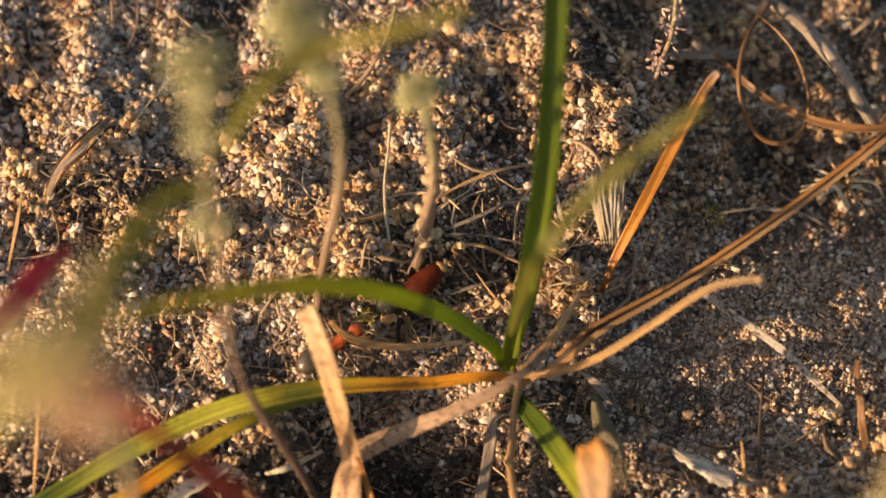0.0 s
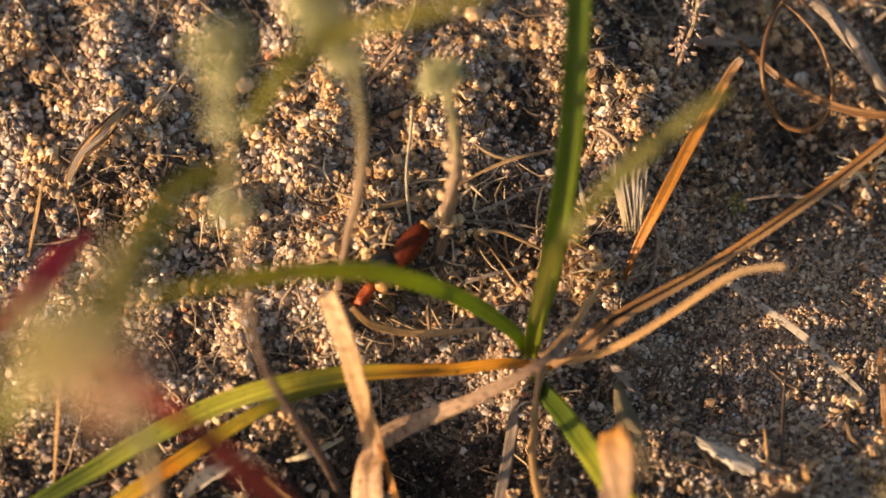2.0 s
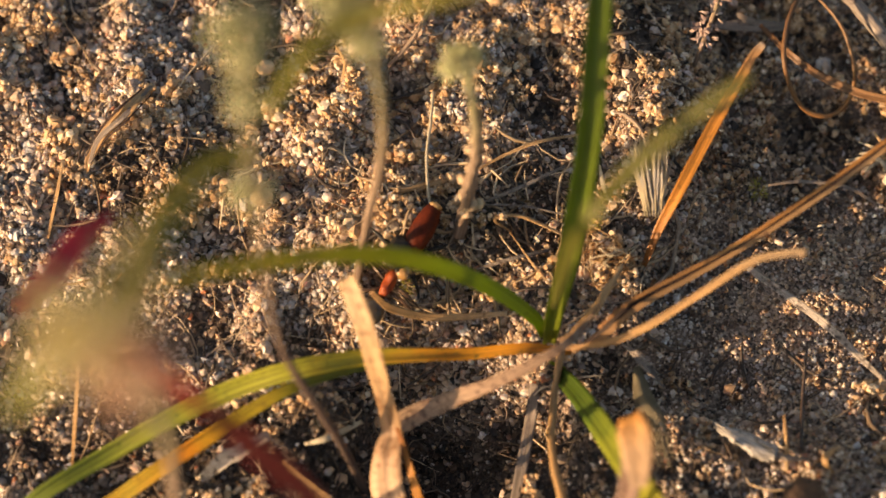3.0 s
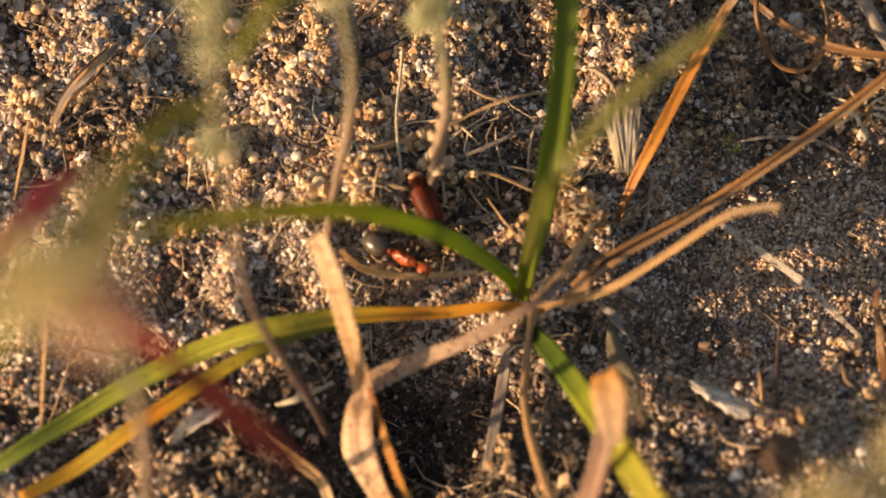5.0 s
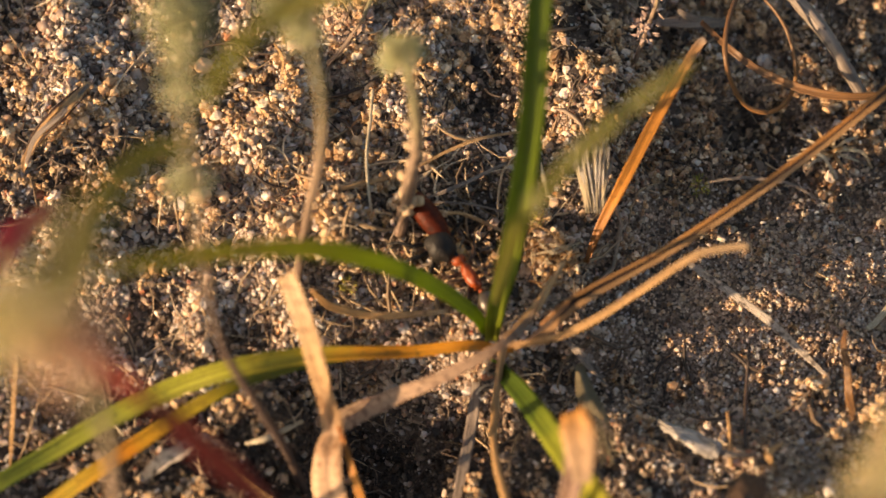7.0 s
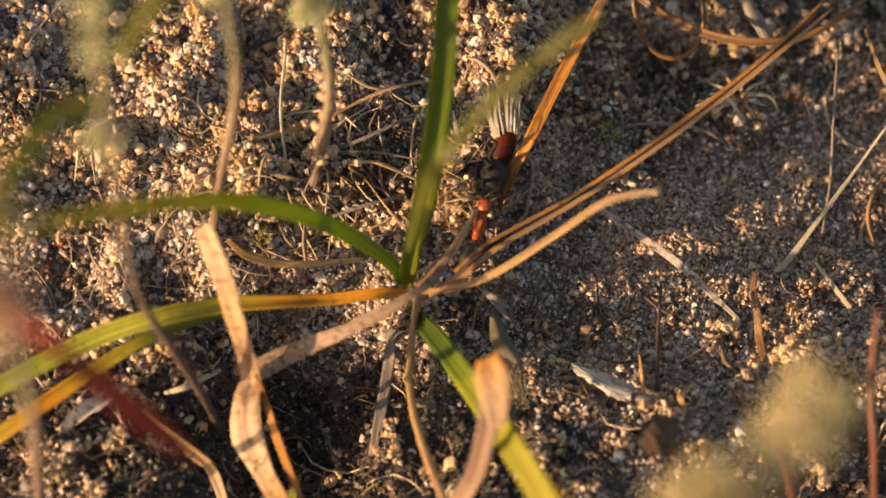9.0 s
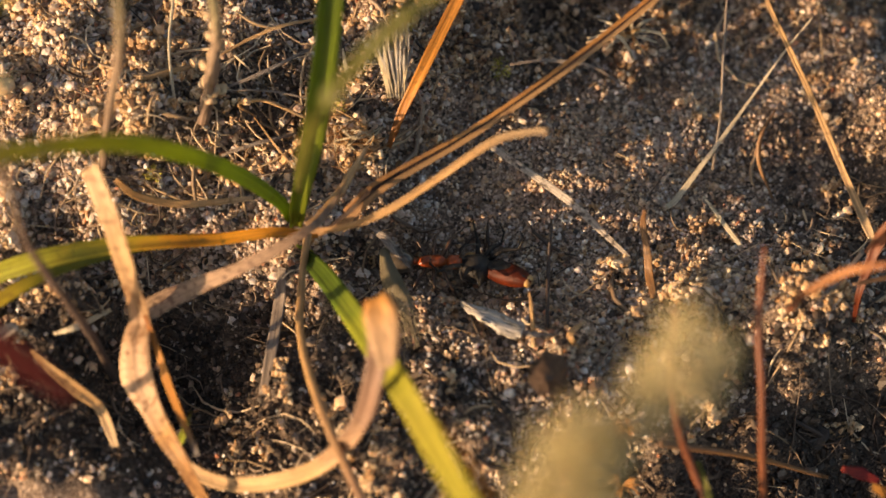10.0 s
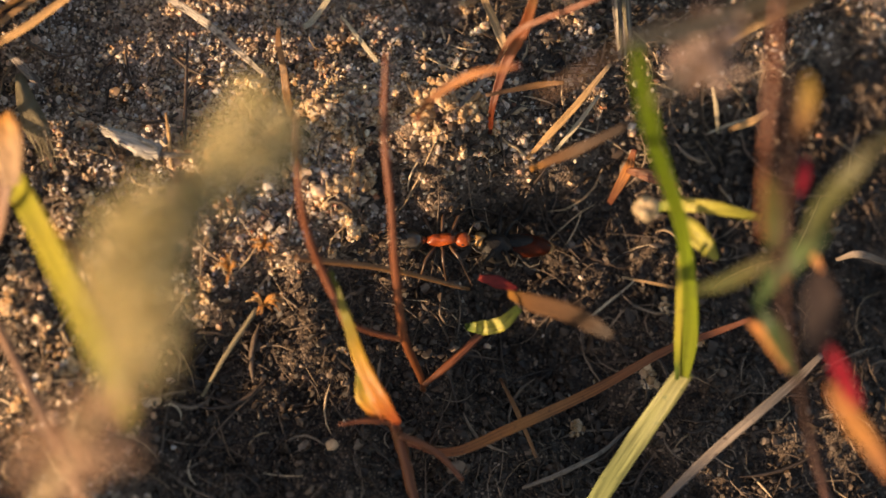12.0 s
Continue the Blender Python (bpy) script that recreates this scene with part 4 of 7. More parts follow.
part("loop", stem_mesh([(29.1, 23.4, 5, 0.46), (27.3, 20.7, 5.5, 0.46), (26.1, 17.2, 5.5, 0.46), (26.1, 13.9, 5, 0.45), (27.8, 11.7, 4, 0.46), (30.1, 11, 3.5, 0.46), (31.9, 12.1, 4, 0.41), (32.3, 14.1, 5, 0.41), (31.3, 17.5, 6, 0.35), (29.5, 20.1, 6, 0.3), (27.7, 21.7, 6, 0.2)]), DRY_BROWN, curl)
part("blade", blade_mesh([(24.4, 19.8, 2, 0.41), (26.6, 15.9, 4, 0.61), (29.3, 13.7, 5, 0.76), (33.2, 11.7, 6, 0.75), (37.4, 10.9, 6, 0.7), (41.7, 11.7, 6, 0.6), (45.8, 14.1, 6, 0.45), (49.5, 18.5, 5, 0.41)], fold=0.7), DRY_BROWN, curl)
lone("grey_stick", stem_mesh([(29.3, 23.7, 4.5, 1.13), (32, 21.3, 4.5, 1.33), (35, 17.3, 4.5, 1.32), (36.9, 14.2, 4.5, 1.22), (38.7, 11.6, 4, 0.91)]), DRY_GREY, "weathered grey stick lying on soil", "stick")
forked = thing("forked_bleached_straw", "forked bleached straw bit on dark soil", "straw", (23.7, 20.6, 0.5))
part("arm", blade_mesh([(20.2, 19.8, 1, 0.62), (23.1, 19.9, 1.5, 1.14), (26.8, 20.6, 1, 0.83)]), DRY_GREY, forked)
part("arm", blade_mesh([(24.7, 20.3, 1.2, 0.72), (22.9, 20.3, 2, 0.62), (22.2, 20.7, 2, 0.31)]), DRY_GREY, forked)
lone("grey_straw", blade_mesh([(22.3, -2.8, 1.3, 0.3), (23.7, -3.9, 1.6, 0.6), (29.4, -8.3, 1.8, 0.75), (32.2, -11.2, 1.6, 0.6), (34.7, -13.8, 1.2, 0.3)]), SILVER, "split weathered grey straw on fine sand", "straw")
chip = thing("bleached_chip", "flat bleached white wood chip splitting into splinters", "wood chip", (23.0, -19.1, 1.0))
part("plate", blade_mesh([(19.7, -17.8, 1.3, 0.5), (20.5, -18.5, 1.5, 1), (21.5, -19.1, 1.6, 1.35), (22.8, -19.9, 1.7, 1.7), (23.9, -20.6, 1.6, 1.9), (24.8, -20.9, 1.4, 1.3)], fold=0.06, ragged=0.4, thick=0.45, face=(0.25, 0.1, 1)), WHITE_CHIP, chip)
part("splinter", blade_mesh([(19.6, -17.7, 1.6, 0.3), (21.5, -18.8, 1.9, 0.5), (23.3, -19.6, 1.9, 0.45), (24.6, -20.6, 1.6, 0.2)], fold=0.05, ragged=0.5, thick=0.3, face=(0.2, 0.15, 1)), WHITE_CHIP, chip)
part("splinter", blade_mesh([(21.2, -19.6, 1.5, 0.25), (22.8, -20.6, 1.7, 0.5), (24.2, -21.5, 1.4, 0.3)], fold=0.05, ragged=0.5, thick=0.3, face=(0.2, 0.15, 1)), WHITE_CHIP, chip)
part("splinter", blade_mesh([(24.2, -20.7, 1.2, 0.4), (25.7, -21.2, 1.3, 0.6), (27.4, -21.4, 0.9, 0.25)], fold=0.05, ragged=0.6, thick=0.3, face=(0.2, 0.15, 1)), DRY_GREY, chip)
lone("hooked_blade", blade_mesh([(35.6, -10.6, 5, 0.3), (35.6, -11.6, 4, 0.59), (36, -13.8, 2.5, 0.64), (36.2, -15.7, 1, 0.79), (36.4, -18, 0.5, 0.59)]), DRY_BROWN, "short hooked rust-brown blade standing in sand", "dry grass")
lone("thin_twig", stem_mesh([(27.7, -10.5, 3, 0.25), (27.3, -15.4, 1.5, 0.35), (26.9, -20.5, 0.6, 0.39)]), DARK_SEED, "thin dark twig standing in sand", "twig")
lone("short_straw", stem_mesh([(25.4, -17.5, 3, 0.25), (25.6, -19.6, 2, 0.39), (25.7, -22.2, 0.6, 0.44)]), DRY_TAN, "short upright tan straw", "straw")
feather = thing("feathery_grey_sheath", "feathery grey dry leaf remains below the tuft", "dry leaf", (14.7, -15.7, 0.5))
for k in range(15):   # a faded sheath split lengthwise into narrow strips
    u = -1 + k / 7
    part("strip", blade_mesh([(12.9 + 0.25 * u, -12.9 + 0.1 * u, 2.4, 0.12), (13.4 + 0.75 * u, -15.3 + 0.2 * u, 2.7 - 0.5 * u * u, 0.12), (14.3 + 0.95 * u, -18.2 + 0.3 * u, 2.3 - 0.6 * u * u, 0.12), (15.4 + 0.5 * u + 0.25 * math.sin(k * 2.3), -21.4 + 0.7 * math.cos(k * 1.7), 1.3, 0.07)], fold=0.4), FADED, feather)
for k in range(7):    # its frayed grey upper end
    u = -1 + k / 3
    part("shred", blade_mesh([(11.8 + 0.3 * u, -11.2 - 0.3 * u, 2.2, 0.12), (13.4 + 0.3 * u, -12.6 - 0.7 * u, 2.8, 0.3), (15 + 0.35 * u, -14 - 0.6 * u + 0.3 * math.sin(k * 2.1), 2.4, 0.1)], fold=0.3, ragged=0.5), SILVER if k % 2 else DRY_GREY, feather)
husk_mesh = ball_mesh((0, 0, 0), (1.7 * MM, 1.8 * MM, 5.2 * MM), 0.25, 3, sub=4)
for v in husk_mesh.verts:   # it narrows to a point and has ribs
    v.co.xy *= (1 - 0.55 * max(0.0, v.co.z / (5.2 * MM))) * (1 + 0.05 * math.sin(8 * math.atan2(v.co.y, v.co.x)))
husk_mesh.transform(Matrix.Translation(at(26.4, -26.0, 5.0)) @ Euler((0.3, -0.12, 0)).to_matrix().to_4x4())
lone("dark_seed_husk", husk_mesh, DARK_SEED, "dark brown pointed seed husk on soil", "seed")
lone("pale_awn", blade_mesh([(38.2, -8.9, 0.6, 0.5), (39.3, -7.9, 1, 0.6), (41.9, -4.7, 2, 0.45), (46, 0.5, 4, 0.25), (48.9, 4.1, 6, 0.2), (51.1, 6.3, 8, 0.15)]), DRY_PALE, "bleached pale straw with a widened foot", "straw")
lone("dry_straw", blade_mesh([(45.9, 10.6, 9, 0.2), (47.3, 7.4, 8, 0.4), (49.1, 3.6, 7, 0.5), (51.6, -0.8, 5, 0.5), (54.4, -6.9, 2.5, 0.65), (55.6, -11.6, 1.2, 0.85), (56.2, -13.8, 0.6, 0.4)], fold=0.6), DRY_TAN, "leaning tan dry straw rooted in soil", "straw")
lone("short_yellow_straw", blade_mesh([(41.6, -7.9, 1.2, 0.2), (42.9, -10, 1.5, 0.45), (44.5, -13, 0.8, 0.4)]), DRY_PALE, "short pale yellow straw on soil", "straw")
lone("thin_brown_stem", stem_mesh([(48.1, -0.7, 4, 0.2), (46.9, -2.6, 3, 0.45), (46.8, -4.8, 2, 0.4), (48, -7.7, 0.8, 0.25)]), DRY_BROWN, "thin bent brown stem", "stem")
lone("fine_grey_stem", stem_mesh([(44.4, 11.6, 5, 0.25), (43.8, 4.6, 4, 0.3), (43.4, -0.8, 2.5, 0.3), (42.8, -4.9, 0.8, 0.3)]), DRY_GREY, "fine grey stem standing in soil", "stem")
stump = thing("frayed_straw_stump", "frayed pale straw stump standing in crumbs", "straw", (14.4, 1.5, 0.5))
stump_rng = random.Random(5)
for k in range(58):   # a sheaf of loose, split fibres
    u = stump_rng.uniform(-1, 1)
    foot, top = 14.4 + 0.8 * u, 13.9 + 1.5 * u + stump_rng.gauss(0, 0.4)
    rise = stump_rng.uniform(4.2, 6.4)
    part("fibre", blade_mesh([(foot, 0.8 + stump_rng.uniform(-0.3, 0.2), 0.4, 0.12), ((foot + top) / 2 + stump_rng.gauss(0, 0.1), 2.6 + stump_rng.uniform(-0.2, 0.3), 0.5 * rise, 0.2), (top, 3.5 + 0.32 * rise + stump_rng.uniform(-0.9, 0.5), rise, 0.06)], fold=0.5), (DRY_PALE, WHITE_CHIP, DRY_PALE)[k % 3], stump)
lone("straw_bit", blade_mesh([(-1.1, 4.4, 1, 0.19), (1.4, 5.8, 1.8, 0.31), (4.4, 7, 2, 0.31), (7.9, 8.2, 1.2, 0.22)]), DRY_TAN, "tan bit of dry straw on sand", "straw", "bits of straw")
lone("straw_bit", blade_mesh([(-0.9, 1.4, 0.8, 0.22), (2.4, 2.6, 1.5, 0.37), (6.6, 4.9, 1.2, 0.25)]), DRY_GREY, "grey bit of weathered straw on sand", "straw", "bits of straw")
lone("straw_bit", blade_mesh([(0.4, 0.3, 0.8, 0.12), (2.9, 0.1, 2, 0.19), (6.6, -1.3, 1, 0.15)]), DRY_TAN, "tan bit of dry straw on sand", "straw", "bits of straw")
lone("straw_bit", blade_mesh([(-1.1, 1.1, 1, 0.15), (2.9, 1.2, 1.6, 0.22), (6.9, 0.5, 0.8, 0.15)]), DRY_GREY, "grey bit of weathered straw on sand", "straw", "bits of straw")
lone("straw_bit", blade_mesh([(1.8, -1.1, 1, 0.12), (3.9, -4.5, 2, 0.19), (5.6, -6.4, 1, 0.15)]), DRY_TAN, "tan bit of dry straw on sand", "straw", "bits of straw")
lone("straw_bit", blade_mesh([(-1.1, -4.2, 0.6, 0.25), (1.9, -3.4, 1.2, 0.37), (5.6, -2.2, 0.8, 0.25)]), DRY_GREY, "grey bit of weathered straw on sand", "straw", "bits of straw")
lone("straw_bit", blade_mesh([(-8.6, 1.7, 0.6, 0.25), (-5.6, 2.8, 1.5, 0.50), (-2.6, 3.9, 0.8, 0.25)]), DRY_TAN, "tan bit of dry straw on sand", "straw", "bits of straw")
lone("straw_bit", blade_mesh([(24.7, 4.4, 1.6, 0.19), (27.7, 4.8, 2.4, 0.35), (31.8, 4.5, 2.4, 0.32), (34.7, 3.2, 1.6, 0.19)]), DRY_GREY, "grey bit of weathered straw on sand", "straw", "bits of straw")
lone("straw_bit", blade_mesh([(31.9, 7.2, 2, 0.25), (34.2, 6.7, 4, 0.38), (35.2, 5.6, 4, 0.31), (35.9, 5, 2.5, 0.25)]), DRY_PALE, "pale bit of bleached straw on sand", "straw", "bits of straw")
lone("straw_bit", blade_mesh([(36, 7.5, 2.5, 0.22), (38, 6.6, 4, 0.31), (39.3, 6.2, 2, 0.22)]), DRY_PALE, "pale bit of bleached straw on sand", "straw", "bits of straw")
lone("straw_bit", blade_mesh([(30, 0, 0.4, 0.12), (31.8, -1.6, 0.7, 0.15), (35.7, -2.7, 0.4, 0.12)]), DRY_GREY, "grey bit of weathered straw on sand", "straw", "bits of straw")
lone("straw_bit", blade_mesh([(-38.8, -1.9, 0.6, 0.25), (-38.1, 2, 1.5, 0.37), (-37.7, 5.1, 1, 0.25)]), DRY_TAN, "tan bit of dry straw on sand", "straw", "bits of straw")
lone("straw_bit", blade_mesh([(-39.2, -6.8, 1.5, 0.12), (-36.1, -6.8, 2.5, 0.19), (-33.5, -5.8, 1, 0.12)]), DRY_TAN, "tan bit of dry straw on sand", "straw", "bits of straw")
lone("straw_bit", blade_mesh([(-24.3, -23.1, 0.8, 0.8), (-22.8, -22.2, 2, 1.35), (-20.9, -21.2, 2.5, 1.3), (-18.7, -20.0, 2.8, 0.9)], fold=0.5, ragged=0.3), SILVER, "grey stub of weathered straw on sand", "straw", "bits of straw")
lone("straw_bit", blade_mesh([(-15.7, -20.3, 0.6, 0.30), (-13.7, -19.9, 1.5, 0.61), (-10.9, -17.8, 1, 0.37)]), DRY_PALE, "pale bit of bleached straw on sand", "straw", "bits of straw")
lone("straw_bit", blade_mesh([(-35.7, -22.3, 1, 0.24), (-35.1, -19.3, 5, 0.33), (-34.4, -15.8, 10, 0.27)]), DRY_TAN, "tan bit of dry straw on sand", "straw", "bits of straw")
lone("straw_bit", blade_mesh([(29.3, -22.7, 0.6, 0.36), (28.7, -21.6, 1.2, 0.60), (30.2, -20.1, 0.6, 0.24)]), DRY_TAN, "tan bit of dry straw on sand", "straw", "bits of straw")
lone("straw_bit", blade_mesh([(9.7, 5.2, 0.8, 0.19), (9.9, 3.2, 2, 0.43), (10.3, 2.1, 0.8, 0.25)]), DRY_PALE, "pale bit of bleached straw on sand", "straw", "bits of straw")
lone("straw_bit", blade_mesh([(-13.9, 16.2, 2, 0.22), (-13, 14, 3, 0.25), (-13.3, 12.8, 1, 0.19)]), DRY_TAN, "tan bit of dry straw on sand", "straw", "bits of straw")
lone("straw_bit", blade_mesh([(36.8, 22.1, 1, 0.32), (38.7, 23.3, 2, 0.45), (41.2, 26.2, 1, 0.45)]), DRY_GREY, "grey bit of weathered straw on sand", "straw", "bits of straw")
tangle = thing("rootlet_tangle", "pale tangle of dry rootlets at the tuft foot", "roots", (10.3, -3.2, 0.0))
part("rootlet", stem_mesh([(11.8, -2.6, 1.3, 0.08), (10.2, -2.2, 2.5, 0.16), (8.6, -0.6, 1.5, 0.08)]), DRY_TAN, tangle)
part("rootlet", stem_mesh([(10.1, -4.1, 0.8, 0.08), (10.5, -3.3, 1.6, 0.16), (10.5, -2.8, 0.9, 0.08)]), DRY_PALE, tangle)
part("rootlet", stem_mesh([(12.4, -3.4, 1.5, 0.08), (11, -3.4, 3, 0.16), (9.7, -3.1, 1.8, 0.08)]), DRY_PALE, tangle)
part("rootlet", stem_mesh([(9.2, -2.4, 1.4, 0.08), (9.9, -3.7, 2.9, 0.16), (10.6, -3.6, 1.7, 0.08)]), DRY_PALE, tangle)
part("rootlet", stem_mesh([(8.4, -5.8, 1.2, 0.08), (9.9, -6.2, 2.4, 0.16), (10.8, -4.3, 1.4, 0.08)]), DRY_BROWN, tangle)
part("rootlet", stem_mesh([(11, -2.4, 0.8, 0.08), (11.6, -2.9, 1.7, 0.16), (11.8, -3.4, 1, 0.08)]), DRY_TAN, tangle)
part("rootlet", stem_mesh([(10.8, -2, 0.7, 0.08), (9.9, -3.9, 1.5, 0.16), (9.6, -4.1, 0.9, 0.08)]), DRY_TAN, tangle)
part("rootlet", stem_mesh([(11.3, -4.5, 0.6, 0.08), (11.7, -3.5, 1.3, 0.16), (10.4, -3.3, 0.8, 0.08)]), DRY_TAN, tangle)
part("rootlet", stem_mesh([(11.4, -4, 1.1, 0.08), (12.3, -3.3, 2.1, 0.16), (13.1, -2.2, 1.3, 0.08)]), DRY_PALE, tangle)
part("rootlet", stem_mesh([(11.8, -3.5, 1.4, 0.08), (10.3, -3.6, 2.7, 0.16), (9.8, -2.7, 1.6, 0.08)]), DRY_BROWN, tangle)
part("rootlet", stem_mesh([(8.9, -2, 0.8, 0.08), (8.8, -3.9, 1.6, 0.16), (8.9, -4.5, 0.9, 0.08)]), DRY_PALE, tangle)
part("rootlet", stem_mesh([(9, -2.2, 0.7, 0.08), (9.2, -3, 1.3, 0.16), (9.6, -3.8, 0.8, 0.08)]), DRY_BROWN, tangle)
part("rootlet", stem_mesh([(11, -2.8, 1.2, 0.08), (10.7, -3.8, 2.4, 0.16), (9.9, -4.2, 1.4, 0.08)]), DRY_PALE, tangle)
part("rootlet", stem_mesh([(7.4, -1.4, 1.3, 0.08), (8.1, -2.5, 2.5, 0.16), (9.3, -2.5, 1.5, 0.08)]), DRY_BROWN, tangle)
part("rootlet", stem_mesh([(13.7, -2.8, 0.9, 0.08), (12.7, -3.5, 1.9, 0.16), (11.6, -3.9, 1.1, 0.08)]), DRY_BROWN, tangle)
part("rootlet", stem_mesh([(13.5, -4.1, 0.5, 0.08), (11.8, -4.2, 1, 0.16), (10.4, -3.9, 0.6, 0.08)]), DRY_TAN, tangle)
part("rootlet", stem_mesh([(7, -2.4, 1.6, 0.08), (5.9, -4.5, 3.1, 0.16), (5.7, -5.4, 1.9, 0.08)]), DRY_BROWN, tangle)
part("rootlet", stem_mesh([(11.1, -2.7, 0.4, 0.08), (10.4, -3.6, 0.9, 0.16), (9.2, -5, 0.5, 0.08)]), DRY_PALE, tangle)
part("rootlet", stem_mesh([(10.2, -3.6, 0.7, 0.08), (9.4, -2.5, 1.3, 0.16), (8.5, -2.4, 0.8, 0.08)]), DRY_TAN, tangle)
part("rootlet", stem_mesh([(8.9, -1.7, 0.3, 0.08), (10.4, -2.9, 0.7, 0.16), (12.3, -2.4, 0.4, 0.08)]), DRY_BROWN, tangle)
part("rootlet", stem_mesh([(8.8, -1.9, 0.7, 0.08), (9, -3.2, 1.4, 0.16), (8.1, -4.2, 0.8, 0.08)]), DRY_BROWN, tangle)
part("rootlet", stem_mesh([(7.6, -3.8, 0.7, 0.08), (8.3, -3.8, 1.3, 0.16), (9.4, -2.6, 0.8, 0.08)]), DRY_BROWN, tangle)
part("rootlet", stem_mesh([(8.8, -5.2, 1.4, 0.08), (8.9, -5, 2.8, 0.16), (10, -3.1, 1.7, 0.08)]), DRY_BROWN, tangle)
part("rootlet", stem_mesh([(10.8, -3.6, 1.6, 0.08), (9.7, -4.5, 3.1, 0.16), (8.5, -4, 1.9, 0.08)]), DRY_TAN, tangle)
part("rootlet", stem_mesh([(12.1, -2.6, 1.1, 0.08), (12.2, -3.6, 2.2, 0.16), (11.4, -4.6, 1.3, 0.08)]), DRY_TAN, tangle)
part("rootlet", stem_mesh([(8.7, -1.8, 1.6, 0.08), (8.4, -3.6, 3.2, 0.16), (7.8, -3.5, 1.9, 0.08)]), DRY_BROWN, tangle)
part("rootlet", stem_mesh([(11.8, -4.8, 0.4, 0.08), (10.4, -4.3, 0.7, 0.16), (9.5, -3.3, 0.4, 0.08)]), DRY_PALE, tangle)
part("rootlet", stem_mesh([(11.2, -4.9, 1, 0.08), (12.2, -4.7, 2, 0.16), (13.9, -3.2, 1.2, 0.08)]), DRY_BROWN, tangle)
part("rootlet", stem_mesh([(11.4, -3.4, 0.3, 0.08), (9.4, -2.9, 0.6, 0.16), (8, -1.5, 0.4, 0.08)]), DRY_TAN, tangle)
part("rootlet", stem_mesh([(8.2, -3.1, 1, 0.08), (9.6, -2.9, 2, 0.16), (11.4, -1, 1.2, 0.08)]), DRY_BROWN, tangle)
part("rootlet", stem_mesh([(9.1, -0.8, 0.8, 0.08), (8.1, -1.6, 1.7, 0.16), (6.8, -2.8, 1, 0.08)]), DRY_TAN, tangle)
part("rootlet", stem_mesh([(12.6, -3.1, 0.6, 0.08), (11, -3.9, 1.1, 0.16), (9.2, -3.9, 0.7, 0.08)]), DRY_BROWN, tangle)
part("rootlet", stem_mesh([(9.5, -3.7, 0.5, 0.08), (10.8, -3.2, 1, 0.16), (13.4, -3.1, 0.6, 0.08)]), DRY_TAN, tangle)
part("rootlet", stem_mesh([(13.1, -2.2, 1.2, 0.08), (11, -3.8, 2.4, 0.16), (10, -3.6, 1.5, 0.08)]), DRY_PALE, tangle)
part("rootlet", stem_mesh([(11.6, -5.6, 0.8, 0.08), (9.6, -6.4, 1.7, 0.16), (8.7, -4.6, 1, 0.08)]), DRY_TAN, tangle)
part("rootlet", stem_mesh([(8.7, -3.8, 1.5, 0.08), (10.4, -3.9, 3.1, 0.16), (12.2, -2.8, 1.9, 0.08)]), DRY_PALE, tangle)
lone("curved_straw", blade_mesh([(-17.4, -22.2, 2, 0.3), (-15.7, -24.0, 3, 0.8), (-13.5, -25.7, 3.5, 1.15), (-11.8, -26.8, 3, 1), (-11.0, -28.3, 2, 0.95), (-10.4, -30.1, 1, 0.7)], fold=0.5), DRY_TAN, "bent pale tan straw in the hollow", "straw")
lone("grass_shoot", blade_mesh([(-5.1, -30.6, 3, 0.5), (-4.5, -29.6, 5, 0.7), (-3.9, -28.3, 7, 0.15)], fold=0.6), ARCH_GREEN, "tiny bright green grass shoot in dark soil", "grass")
lone("root_hair", stem_mesh([(-5.1, 11.6, 2.5, 0.25), (-5.3, 8.7, 3, 0.3), (-5.6, 5.4, 2.5, 0.3), (-5.4, 2.2, 1.5, 0.3), (-5.1, -0.2, 0.5, 0.25)]), DRY_PALE, "fine pale rootlet standing on sand", "root")
lone("rootlet", stem_mesh([(1.9, -0.9, 0.5, 0.2), (0.4, -0.3, 1.2, 0.3), (2.9, 0.2, 2, 0.3), (6.4, -1, 0.8, 0.25)]), DRY_TAN, "bent tan rootlet on sand", "root")
husk = thing("split_husk", "split curved dry grass husk on sand", "husk", (-33.4, 8.3, 0.5))
part("half", blade_mesh([(-35.7, 4.1, 0.8, 0.4), (-35.1, 5.6, 1.5, 0.9), (-33.1, 7.7, 2.5, 1.1), (-31.4, 9.3, 2.5, 0.9), (-29.9, 11.7, 1.5, 0.5)], fold=0.8), DRY_TAN, husk)
part("half", blade_mesh([(-35.3, 4.5, 1.7, 0.3), (-34.4, 6.5, 3.0, 0.5), (-32.1, 8.3, 3.4, 0.5), (-30, 11.4, 2.2, 0.25)], fold=0.5), DRY_GREY, husk)
part("crease", blade_mesh([(-35.6, 5.2, 2.0, 0.1), (-34.4, 7.1, 3.1, 0.22), (-32.5, 8.9, 3.4, 0.24), (-30.6, 11.2, 2.4, 0.1)], fold=0.2), CREASE_SHADE, husk, "slit between the halves, painted dark for shade")
part("crease", blade_mesh([(-35.1, 4.6, 2.0, 0.08), (-33.9, 6.3, 3.0, 0.18), (-32, 7.7, 3.3, 0.2), (-30, 10.6, 2.2, 0.08)], fold=0.2), CREASE_SHADE, husk, "slit along the edge, painted dark for shade")
